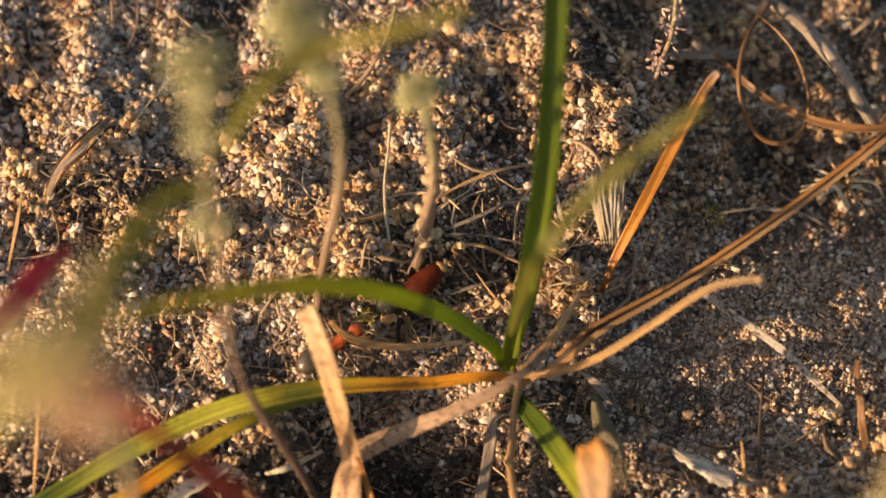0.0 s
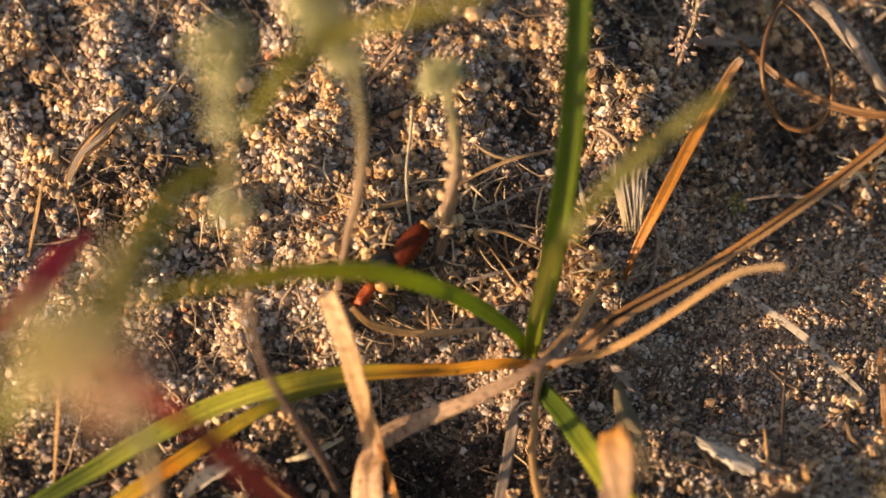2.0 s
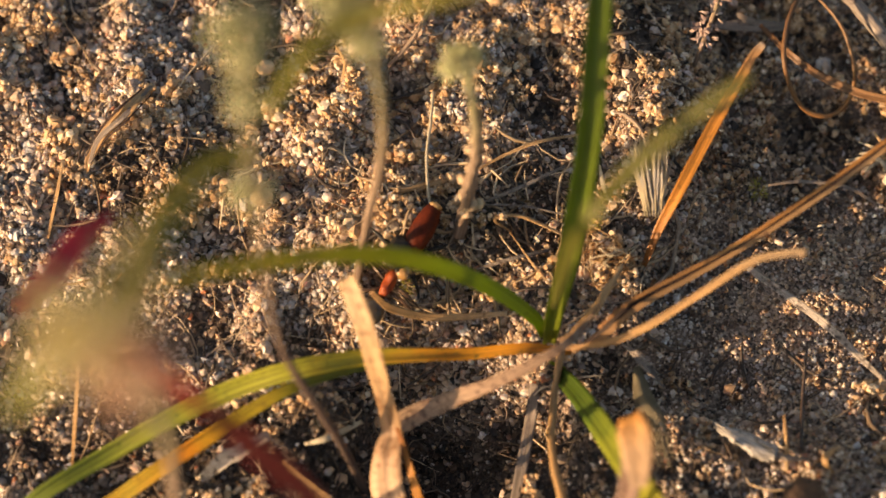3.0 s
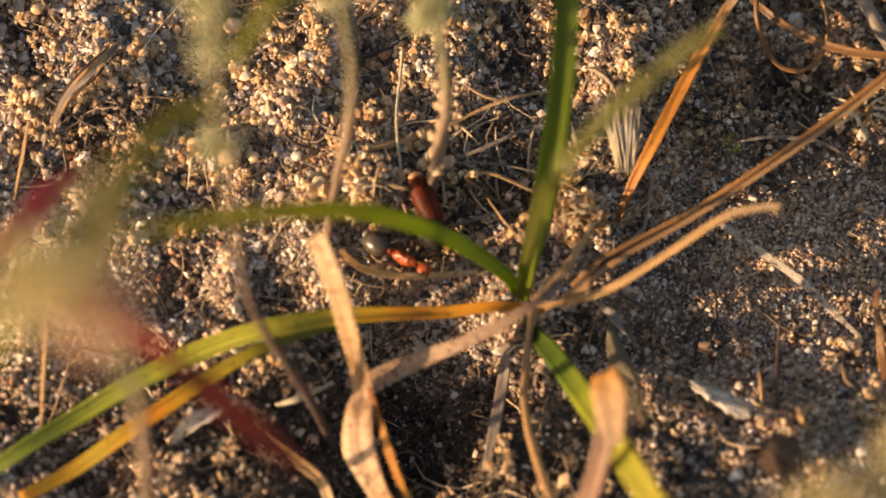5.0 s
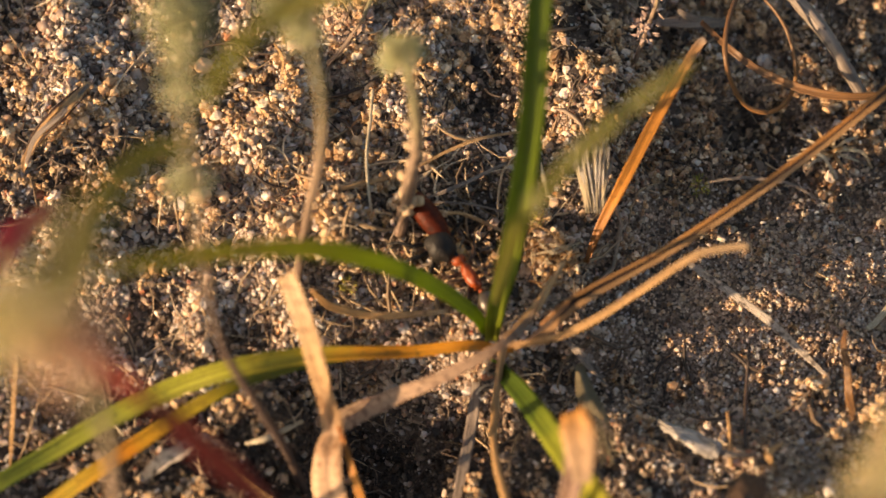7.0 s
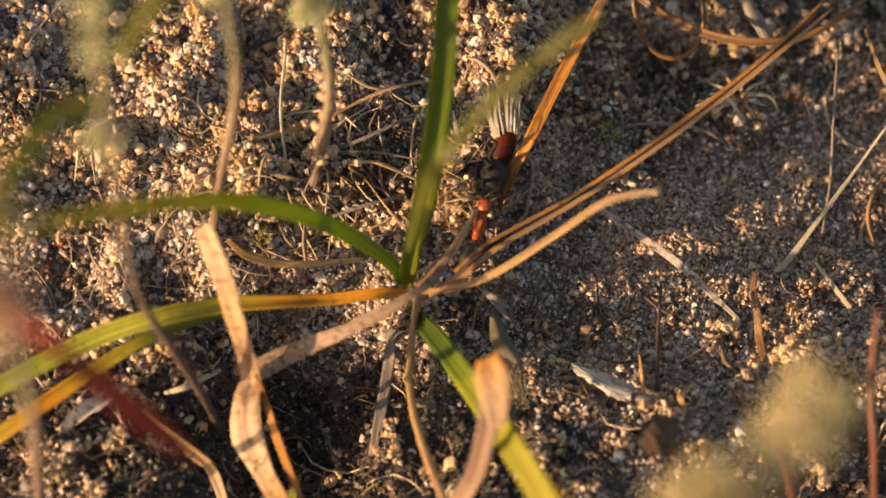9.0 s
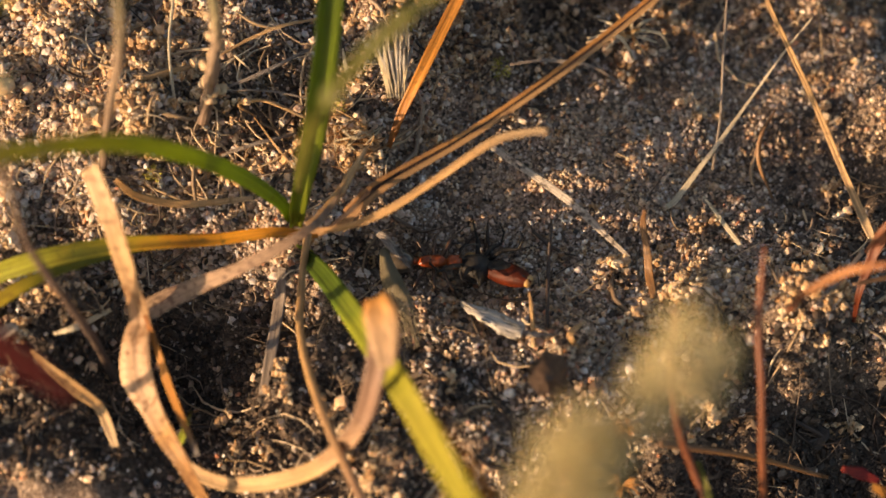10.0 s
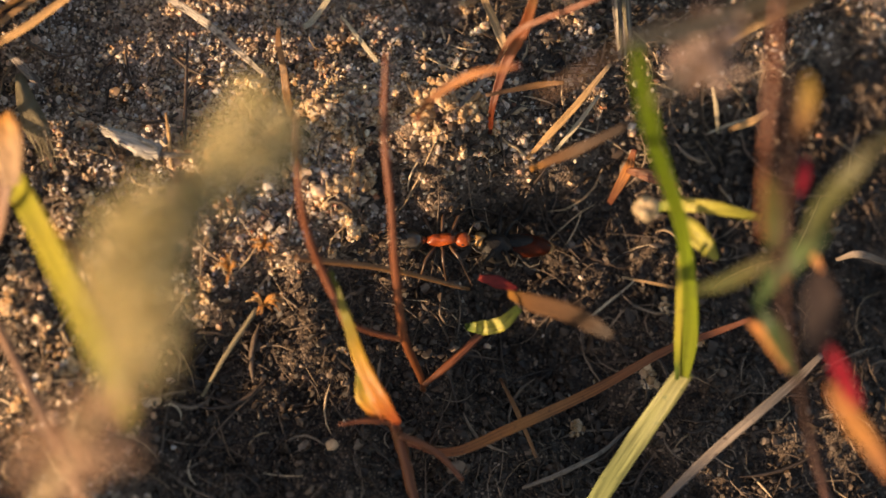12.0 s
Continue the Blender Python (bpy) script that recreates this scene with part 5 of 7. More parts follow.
lone("red_bent_straw", blade_mesh([(-10.1, -8.1, 6, 0.49), (-8.4, -8.9, 4, 0.74), (-5, -9.1, 2.5, 0.69), (-1.6, -8.9, 2, 0.59), (1.6, -8.5, 1.5, 0.4)]), DRY_TAN, "pinkish-tan bent dry blade behind the stalk", "dry grass")
lone("pebble", ball_mesh(at(0.3, 21.1, 1.1), (0.95 * MM, 0.81 * MM, 0.66 * MM), 0.35, 1, sub=2), PEBBLE, "smooth honey-coloured pebble on sand", "pebble", "pebbles")
lone("pebble", ball_mesh(at(-20.2, 14.5, 1.1), (0.85 * MM, 0.72 * MM, 0.59 * MM), 0.35, 2, sub=2), PEBBLE, "smooth honey-coloured pebble on sand", "pebble", "pebbles")
lone("pebble", ball_mesh(at(-37.6, 16.0, 1.1), (0.6 * MM, 0.51 * MM, 0.42 * MM), 0.35, 3, sub=2), PEBBLE, "smooth honey-coloured pebble on sand", "pebble", "pebbles")
lone("pebble", ball_mesh(at(-18.0, 1.8, 1.1), (0.55 * MM, 0.47 * MM, 0.39 * MM), 0.35, 4, sub=2), PEBBLE, "smooth honey-coloured pebble on sand", "pebble", "pebbles")
lone("pebble", ball_mesh(at(38.3, -46.7, 1.1), (0.6 * MM, 0.51 * MM, 0.42 * MM), 0.35, 5, sub=2), PEBBLE, "smooth honey-coloured pebble on sand", "pebble", "pebbles")
lone("pebble", ball_mesh(at(-19.7, 1.9, 1.1), (0.7 * MM, 0.59 * MM, 0.49 * MM), 0.35, 6, sub=2), PEBBLE, "smooth honey-coloured pebble on sand", "pebble", "pebbles")
lone("pebble", ball_mesh(at(-23.1, 2.9, 1.1), (0.7 * MM, 0.59 * MM, 0.49 * MM), 0.35, 7, sub=2), PEBBLE, "smooth honey-coloured pebble on sand", "pebble", "pebbles")
lone("pebble", ball_mesh(at(-20.1, 1.7, 1.1), (0.9 * MM, 0.77 * MM, 0.63 * MM), 0.35, 8, sub=2), PEBBLE, "smooth honey-coloured pebble on sand", "pebble", "pebbles")
spike = thing("withered_flower_spike", "grey-brown withered flower spike standing in soil", "weed", (18.3, 15.8, 0.0))
part("stalk", stem_mesh([(18.2, 15.3, 0.5, 0.41), (18.6, 16, 3, 0.46), (19.2, 17.2, 6, 0.45), (19.7, 18, 9, 0.4), (19.8, 19.1, 12, 0.35), (19.8, 20.4, 15, 0.29)]), STEM_BROWN, spike)
part("floret", tuft_of_scales(at(18.8, 16.3, 5.0), 0.81 * MM, 16, 60, length=0.7 * MM, width=0.35 * MM), MAUVE, spike, "grey-mauve withered floret", False)["kind"] = "stuff"
part("floret", tuft_of_scales(at(19.1, 17.2, 6.0), 0.91 * MM, 16, 61, length=0.7 * MM, width=0.35 * MM), MAUVE, spike, "grey-mauve withered floret", False)["kind"] = "stuff"
part("floret", tuft_of_scales(at(18.4, 16.7, 6.0), 0.70 * MM, 16, 62, length=0.7 * MM, width=0.35 * MM), MAUVE, spike, "grey-mauve withered floret", False)["kind"] = "stuff"
part("floret", tuft_of_scales(at(19.6, 17.6, 8.0), 0.75 * MM, 16, 63, length=0.7 * MM, width=0.35 * MM), MAUVE, spike, "grey-mauve withered floret", False)["kind"] = "stuff"
part("floret", tuft_of_scales(at(19.7, 18.1, 10.0), 0.84 * MM, 16, 64, length=0.7 * MM, width=0.35 * MM), MAUVE, spike, "grey-mauve withered floret", False)["kind"] = "stuff"
part("floret", tuft_of_scales(at(19.3, 18.5, 10.0), 0.60 * MM, 16, 65, length=0.7 * MM, width=0.35 * MM), MAUVE, spike, "grey-mauve withered floret", False)["kind"] = "stuff"
part("floret", tuft_of_scales(at(19.9, 18.5, 12.0), 0.69 * MM, 16, 66, length=0.7 * MM, width=0.35 * MM), MAUVE, spike, "grey-mauve withered floret", False)["kind"] = "stuff"
part("floret", tuft_of_scales(at(19.9, 19.7, 14.0), 0.78 * MM, 16, 67, length=0.7 * MM, width=0.35 * MM), MAUVE, spike, "grey-mauve withered floret", False)["kind"] = "stuff"
spike_2 = thing("withered_seed_head", "pale withered seed head fallen on sand", "weed", (-6.8, 17.8, 0.5))
part("stalk", stem_mesh([(-9.2, 14.7, 0.8, 0.36), (-7.5, 16.2, 1.5, 0.41), (-6.1, 18, 2.5, 0.41), (-5.1, 20.4, 4, 0.41), (-4.7, 21.8, 5, 0.35)]), STEM_BROWN, spike_2)
part("floret", tuft_of_scales(at(-6.7, 17.2, 2.2), 0.76 * MM, 16, 80, length=0.7 * MM, width=0.35 * MM), WOOL_PINK, spike_2, "pinkish-white withered floret", False)["kind"] = "stuff"
part("floret", tuft_of_scales(at(-6.0, 17.9, 2.6), 0.66 * MM, 16, 81, length=0.7 * MM, width=0.35 * MM), WOOL_PINK, spike_2, "pinkish-white withered floret", False)["kind"] = "stuff"
part("floret", tuft_of_scales(at(-5.2, 19.7, 3.6), 0.56 * MM, 16, 82, length=0.7 * MM, width=0.35 * MM), WOOL_PINK, spike_2, "pinkish-white withered floret", False)["kind"] = "stuff"
part("floret", tuft_of_scales(at(-4.9, 21.0, 4.5), 0.66 * MM, 16, 83, length=0.7 * MM, width=0.35 * MM), WOOL_PINK, spike_2, "pinkish-white withered floret", False)["kind"] = "stuff"
tagged(part("moss_tuft", tuft_of_scales(at(23.9, 4.3, 0.8), 0.86 * MM, 60, 90, length=0.45 * MM, width=0.2 * MM), MOSS, None, "", False), "tiny yellow-green moss tuft on sand", "moss", "moss tufts")
tagged(part("moss_tuft", tuft_of_scales(at(-7.1, -6.0, 0.8), 0.60 * MM, 60, 91, length=0.45 * MM, width=0.2 * MM), MOSS, None, "", False), "tiny yellow-green moss tuft on sand", "moss", "moss tufts")
tagged(part("moss_tuft", tuft_of_scales(at(-7.6, -3.6, 0.8), 0.68 * MM, 60, 92, length=0.45 * MM, width=0.2 * MM), MOSS, None, "", False), "tiny yellow-green moss tuft on sand", "moss", "moss tufts")
tagged(part("moss_tuft", tuft_of_scales(at(61.9, 3.7, 0.8), 0.46 * MM, 60, 93, length=0.45 * MM, width=0.2 * MM), MOSS, None, "", False), "tiny yellow-green moss tuft on sand", "moss", "moss tufts")
tagged(part("moss_tuft", tuft_of_scales(at(9.1, -0.4, 0.8), 0.59 * MM, 60, 94, length=0.45 * MM, width=0.2 * MM), MOSS, None, "", False), "tiny yellow-green moss tuft on sand", "moss", "moss tufts")
frayed = thing("frayed_grass_stub", "frayed golden stub of dead grass on soil", "straw", (35.8, 8.6, 0.5))
part("fibre", blade_mesh([(35.7, 8.2, 1, 0.26), (36.3, 7.2, 3.5, 0.3), (37.3, 7.4, 3, 0.15)], fold=0.3), DRY_TAN, frayed)
part("fibre", blade_mesh([(36, 8, 1, 0.26), (36.6, 7.8, 3.5, 0.3), (38, 8.7, 3, 0.15)], fold=0.3), DRY_PALE, frayed)
part("fibre", blade_mesh([(36.2, 7.7, 1, 0.26), (35.7, 7.9, 3.5, 0.3), (36.2, 8.8, 3, 0.15)], fold=0.3), DRY_PALE, frayed)
part("fibre", blade_mesh([(36.5, 8.2, 1, 0.26), (34.8, 8.5, 3.5, 0.3), (34.3, 9.6, 3, 0.15)], fold=0.3), DRY_TAN, frayed)
part("fibre", blade_mesh([(35.7, 8, 1, 0.26), (34.1, 7.9, 3.5, 0.3), (32.9, 8.6, 3, 0.15)], fold=0.3), DRY_PALE, frayed)
part("fibre", blade_mesh([(36, 7.7, 1, 0.26), (34.1, 7.3, 3.5, 0.3), (32.9, 7.5, 3, 0.15)], fold=0.3), DRY_PALE, frayed)
part("fibre", blade_mesh([(36.2, 8.2, 1, 0.26), (33.4, 6.7, 3.5, 0.3), (31.6, 6.4, 3, 0.15)], fold=0.3), DRY_TAN, frayed)
part("fibre", blade_mesh([(36.5, 7.9, 1, 0.26), (34.3, 6.4, 3.5, 0.3), (33.4, 5.9, 3, 0.15)], fold=0.3), DRY_PALE, frayed)
part("fibre", blade_mesh([(35.7, 7.7, 1, 0.26), (35.1, 6.4, 3.5, 0.3), (35.1, 5.9, 3, 0.15)], fold=0.3), DRY_PALE, frayed)
part("fibre", blade_mesh([(36, 8.2, 1, 0.26), (36.1, 6, 3.5, 0.3), (36.9, 5.2, 3, 0.15)], fold=0.3), DRY_TAN, frayed)
part("fibre", blade_mesh([(36.2, 7.9, 1, 0.26), (36.5, 6.5, 3.5, 0.3), (37.9, 6.2, 3, 0.15)], fold=0.3), DRY_PALE, frayed)
part("fibre", blade_mesh([(36.5, 7.7, 1, 0.26), (36.4, 7.1, 3.5, 0.3), (37.6, 7.2, 3, 0.15)], fold=0.3), DRY_PALE, frayed)

# ---- woolly weeds close to the lens ----
weed = thing("woolly_weed", "tall woolly weed with pale green buds", "weed", (-11.4, -22.5, 0.0))
part("stalk", stem_mesh([(-10.7, -23.4, 0.5, 0.89), (-12.1, -21.7, 6, 0.82), (-14.1, -20.2, 13.5, 0.75), (-16.3, -18.5, 24, 0.63), (-16.7, -17.6, 39, 0.6), (-16.6, -16.3, 54, 0.6), (-16.5, -13.9, 66, 0.68), (-16.1, -12.9, 75, 0.73)]), STEM_MAUVE, weed)
part("bud", tuft_of_scales(at(-16.1, -12.1, 75), 1.25 * MM, 115, 1, length=1.6 * MM, width=0.7 * MM), WOOL_GREEN, weed, False)["kind"] = "stuff"
part("bud", tuft_of_scales(at(-16.8, -16.2, 55.5), 0.65 * MM, 30, 2, length=1.6 * MM, width=0.7 * MM), WOOL_GREEN, weed, False)["kind"] = "stuff"
part("bud", tuft_of_scales(at(-16.3, -13.8, 69), 0.72 * MM, 18, 3, length=1.6 * MM, width=0.7 * MM), WOOL_GREEN, weed, False)["kind"] = "stuff"
weed_2 = thing("budded_weed", "slender weed with a pale bud on a brown stalk", "weed", (-11.3, -5.1, 0.0))
part("stalk", stem_mesh([(-11.4, -5.5, 0.5, 0.6), (-10.9, -4.3, 6, 0.73), (-10.1, -4.1, 15, 0.75), (-8.8, -3.7, 27, 0.82), (-8.3, -3.6, 39, 0.78), (-9, -3.2, 51, 0.82), (-10.3, -3.3, 60, 0.79)]), STEM_BROWN, weed_2)
part("bud", tuft_of_scales(at(-10.8, -3.3, 61.5), 1.31 * MM, 120, 4, length=1.6 * MM, width=0.7 * MM), WOOL_GREEN, weed_2, False)["kind"] = "stuff"
part("bud", tuft_of_scales(at(-9.5, -3.4, 54), 0.89 * MM, 36, 5, length=1.6 * MM, width=0.7 * MM), WOOL_GREEN, weed_2, False)["kind"] = "stuff"
weed_3 = thing("knobbly_weed", "knobbly brown weed stalk with a pale bud", "weed", (-2.4, -0.2, 0.0))
part("stalk", stem_mesh([(-2.8, -1.8, 0.5, 0.8), (-2.2, -0.5, 3, 1.09), (-1.8, 0.2, 8.8, 1.07), (-1.2, 1, 16.2, 0.95), (-1.2, 1.1, 23.8, 0.83), (-1.7, 1.2, 31.2, 0.81), (-2.2, 1.5, 36.2, 0.88)], knobs=0.5), STEM_BROWN, weed_3)
part("bud", tuft_of_scales(at(-2.3, 1, 37.5), 1.09 * MM, 110, 6, length=1.2 * MM, width=0.6 * MM), WOOL_GREEN, weed_3, False)["kind"] = "stuff"
for x, y, z, r in ((-2.0, -0.8, 4, 0.575), (-1.7, -0.3, 5, 0.6325), (-2.1, 0.1, 6.5, 0.575), (-1.7, 0.4, 8, 0.575), (-2.3, 0.8, 9.5, 0.552), (-1.5, 1.4, 11, 0.6325), (-1.1, 1.6, 12.5, 0.575), (-1.7, 1.9, 14.5, 0.5175), (-1.4, 2.1, 16.5, 0.483), (-1.9, 2.5, 18, 0.46)):   # swollen knots up the stalk
    part("knot", ball_mesh(at(x, y, z), (r * MM, r * 0.9 * MM, r * MM), 0.5, x, sub=2), KNOT, weed_3)
bead_rng = random.Random(8)
for k in range(17):   # round cream buds crowd the foot of the stalk
    part("bud", ball_mesh(at(-1.7 + bead_rng.uniform(-0.7, 0.8), 0.4 + bead_rng.uniform(-1.0, 1.2), 4.0 + bead_rng.uniform(-1, 1.6)), (bead_rng.uniform(0.3, 0.52) * MM, bead_rng.uniform(0.3, 0.45) * MM, bead_rng.uniform(0.3, 0.45) * MM), 0.3, k, sub=2), BEAD, weed_3)
part("leaf", blade_mesh([(-15.7, -11.9, 60, 0.78), (-13.1, -8.1, 61.5, 1.25), (-9.2, -5.1, 61.5, 1.26), (-4.5, -4.5, 63, 1.1), (1.4, -3.2, 64.5, 0.94)]), OLIVE, weed, "narrow olive leaf")
part("leaf", blade_mesh([(-16.6, -12.6, 54, 0.97), (-19.6, -14.4, 57, 1.35), (-21.9, -18.4, 60, 1.71), (-23.1, -23.4, 63, 2.29), (-23.9, -27, 64.5, 1.89), (-25, -31.4, 66, 1.12)]), OLIVE, weed, "narrow olive leaf")
weed_4 = thing("pale_weed", "pale woolly weed with crimson and olive leaves", "weed", (-33.0, -41.0, 0.0))
part("stalk", stem_mesh([(-25.9, -33.4, 2, 0.9), (-24.4, -32.1, 22, 0.95), (-22.2, -33.5, 50, 1), (-20.7, -37.1, 76, 1), (-20.6, -39.3, 94, 1)]), STEM_BROWN, weed_4)
part("flower_head", tuft_of_scales(at(-20.6, -39.3, 94), 2.1 * MM, 75, 8, length=1.9 * MM, width=0.8 * MM), WOOL_PINK, weed_4, "faded pinkish flower head", False)["kind"] = "stuff"
part("flower_head", tuft_of_scales(at(-23.2, -38.2, 96), 2.0 * MM, 80, 9, length=1.9 * MM, width=0.8 * MM), WOOL, weed_4, "pale yellow-green flower head", False)["kind"] = "stuff"
part("flower_head", tuft_of_scales(at(-20.8, -32.6, 90), 1.2 * MM, 26, 10, length=1.7 * MM, width=0.7 * MM), WOOL, weed_4, "pale yellow-green flower head", False)["kind"] = "stuff"
part("leaf", blade_mesh([(-21.6, -37.5, 94, 0.9), (-20.5, -33.9, 92, 1.9), (-19.7, -30.5, 90, 2.1), (-18.3, -27.7, 88, 1.7), (-17.1, -24.4, 84, 1.1)]), OLIVE, weed_4, "olive leaf curving upwards")
part("leaf", blade_mesh([(-23.8, -37.9, 92, 0.9), (-21.8, -35.5, 93, 1.7), (-20.4, -33.2, 92, 1.9), (-19.2, -30.5, 90, 1.2)]), OLIVE, weed_4, "olive leaf")
part("leaf", blade_mesh([(-28.1, -40.6, 88, 1), (-25.9, -39.1, 90, 1.8), (-23.8, -37.3, 92, 1.9), (-22.6, -35.6, 92, 0.9)]), OLIVE, weed_4, "yellow-olive leaf")
part("leaf", blade_mesh([(-22.7, -32.1, 74, 0.9), (-21.5, -32.1, 68, 2.5), (-20.1, -32.2, 62, 2.7), (-18.7, -32.0, 56, 1.8), (-17.7, -31.8, 52, 0.7)]), CRIMSON_SHADED, weed_4, "crimson leaf")
part("leaf", blade_mesh([(-19.4, -32.4, 60, 0.9), (-17.8, -32.7, 56, 2), (-15.9, -33.4, 51, 2.4), (-14.0, -34.3, 47, 2.3), (-11.4, -35.6, 42, 1.2)]), CRIMSON_DEEP_SHADE, weed_4, "crimson leaf drooping to the ground, darkened for shade")
part("leaf", blade_mesh([(-34.8, -20.8, 42, 1), (-33.4, -18.8, 41, 2.1), (-31.9, -16.5, 40, 2.2), (-30.7, -14.1, 39, 1.9), (-28.7, -12.0, 38, 0.6)]), CRIMSON_LIT, weed_4, "crimson leaf, brightened as if sunlit")
weed_5 = thing("yellow_woolly_weed", "pale yellow woolly flower heads on a tall weed", "weed", (15.0, -63.0, 0.0))
part("stalk", stem_mesh([(6.6, -63.2, 3, 0.9), (11.4, -60.6, 36, 0.9), (15.6, -59.0, 62, 0.9), (19.4, -55.5, 76, 0.95), (21.6, -51.3, 79, 0.95), (24.3, -46.5, 79, 0.9), (27.6, -42.9, 78, 0.7)]), STEM_BROWN, weed_5)
part("flower_head", tuft_of_scales(at(28.5, -42.1, 78), 2 * MM, 90, 11, length=2.0 * MM, width=0.7 * MM), WOOL, weed_5, "pale yellow woolly flower head", False)["kind"] = "stuff"
part("flower_head", tuft_of_scales(at(26.8, -44.1, 79), 1.6 * MM, 50, 12, length=2.0 * MM, width=0.7 * MM), WOOL, weed_5, "pale yellow woolly flower head", False)["kind"] = "stuff"
part("flower_head", tuft_of_scales(at(21.8, -47.8, 79), 2.2 * MM, 100, 13, length=2.0 * MM, width=0.7 * MM), WOOL, weed_5, "pale yellow woolly flower head", False)["kind"] = "stuff"
part("flower_head", tuft_of_scales(at(20.0, -50.6, 80), 2.5 * MM, 130, 14, length=2.0 * MM, width=0.7 * MM), WOOL, weed_5, "pale yellow woolly flower head", False)["kind"] = "stuff"
part("flower_head", tuft_of_scales(at(20.8, -53.1, 80), 2.3 * MM, 100, 15, length=2.0 * MM, width=0.7 * MM), WOOL, weed_5, "pale yellow woolly flower head", False)["kind"] = "stuff"
part("flower_head", tuft_of_scales(at(20.1, -55.8, 79), 1.8 * MM, 50, 16, length=2.0 * MM, width=0.7 * MM), WOOL, weed_5, "pale yellow woolly flower head", False)["kind"] = "stuff"
part("flower_head", tuft_of_scales(at(17.6, -60.5, 78), 1.9 * MM, 52, 17, length=2.0 * MM, width=0.7 * MM), WOOL_PINK, weed_5, "faded pinkish flower head", False)["kind"] = "stuff"
part("flower_head", tuft_of_scales(at(15.2, -61.8, 78), 1.7 * MM, 42, 18, length=2.0 * MM, width=0.7 * MM), WOOL_PINK, weed_5, "faded pinkish flower head", False)["kind"] = "stuff"

# ---- red-stemmed weeds on the dark soil ----
red_1 = thing("red_stemmed_weed", "red-stemmed weed with a yellow and red leaf", "weed", (45.3, -52.3, 0.0))
part("stem", stem_mesh([(45.5, -54.1, 1, 0.97), (44.7, -50.4, 3, 1.02), (43.8, -46.7, 4, 0.97), (42, -43.2, 6, 0.87), (39.7, -39.1, 9, 0.71), (37.7, -35.1, 11, 0.66), (36.2, -32.3, 14, 0.65), (35.4, -29, 18, 0.55), (35.3, -23.9, 22, 0.41)]), STEM_RED, red_1)
part("leaf", blade_mesh([(38.1, -34.4, 11, 0.47), (39.3, -38, 10, 0.85), (40.5, -41.6, 9, 1.23), (42, -44.9, 8.5, 1.52), (43.4, -46.8, 8, 0.57)]), YELLOW_RED, red_1, "yellow and red leaf along the stem")
part("leaf", blade_mesh([(40.6, -41.3, 8, 0.76), (40.9, -44.1, 7.5, 1.91), (42, -46.4, 7, 0.57)]), YELLOW_RED, red_1, "orange-yellow leaf base")
part("spur", stem_mesh([(42.8, -46.4, 7, 0.43), (40.8, -46.2, 7, 0.48), (38.4, -46.5, 7.5, 0.24)]), STEM_RED, red_1)
part("spur", stem_mesh([(43.7, -46.9, 5, 0.68), (46.9, -48.3, 4, 0.68), (49.3, -50.6, 3, 0.39)]), STEM_RED, red_1)
red_2 = thing("rust_stemmed_weed", "rust-brown forked weed stem", "weed", (47.0, -41.5, 0.0))
part("stem", stem_mesh([(46.9, -41.8, 1, 0.5), (46.3, -40.8, 3, 0.69), (44.5, -38.8, 7, 0.77), (43.6, -34.5, 11, 0.66), (43.1, -29.5, 15, 0.65), (42.7, -24.5, 18, 0.65), (42.9, -19.2, 22, 0.37)]), STEM_RED, red_2)
part("branch", stem_mesh([(44.4, -39.1, 7, 0.48), (41.8, -38.6, 7.5, 0.43), (39.8, -37.9, 8, 0.38), (38.9, -35.8, 9, 0.24)]), STEM_RED, red_2)
part("branch", stem_mesh([(46.7, -41.7, 2, 0.49), (49.3, -39.9, 3, 0.79), (51.9, -37.7, 4, 0.69), (52.8, -36.7, 4.5, 0.3)]), STEM_RED, red_2)
lone("lying_stalk", stem_mesh([(35.7, -31.8, 6, 0.67), (37.5, -31.9, 5, 0.58), (44, -32.3, 4, 0.49), (51.4, -33.2, 2.5, 0.35)]), DRY_BROWN, "thin tan stalk lying across the weeds", "straw")
red_3 = thing("tricolour_leaf_weed", "low weed with red, green and orange leaves", "weed", (52.5, -37.0, 1.0))
part("leaf", blade_mesh([(51.5, -33.8, 7, 0.49), (53.1, -34.1, 7, 1.17), (54.9, -34.8, 7, 0.49)]), CRIMSON_SHADED, red_3)
part("leaf", blade_mesh([(50.4, -37.4, 5, 0.59), (51.8, -37.8, 6, 1.27), (53.3, -37.8, 7, 1.27), (54.8, -36.6, 7.5, 0.68)]), YELLOW_GREEN_SHADED, red_3)
part("leaf", blade_mesh([(53.6, -35.9, 9, 0.58), (54.8, -37.9, 12, 1.52), (56.9, -39.8, 15, 1.58), (58.6, -41.7, 18, 1.47), (60, -43, 19, 0.64)]), OLIVE_BROWN, red_3)
green_1 = thing("green_grass_shoot", "bright green grass shoot bent at a node", "grass", (71.1, -40.8, 0.0))
part("leaf", blade_mesh([(68.5, -43.6, 8, 0.8), (68.6, -41.1, 10, 1.5), (68.1, -37.9, 13, 1.3), (67.1, -35.0, 17, 1.2), (65.2, -33.0, 24, 1.4), (62.8, -31.8, 32, 1.55), (60.9, -30.6, 39, 1.5), (59.4, -29.3, 45, 1.4), (58.2, -28.3, 50, 0.7)], fold=0.5, face=(-0.5, -0.6, 0.7)), DEEP_GREEN, green_1, "upright bright green blade")
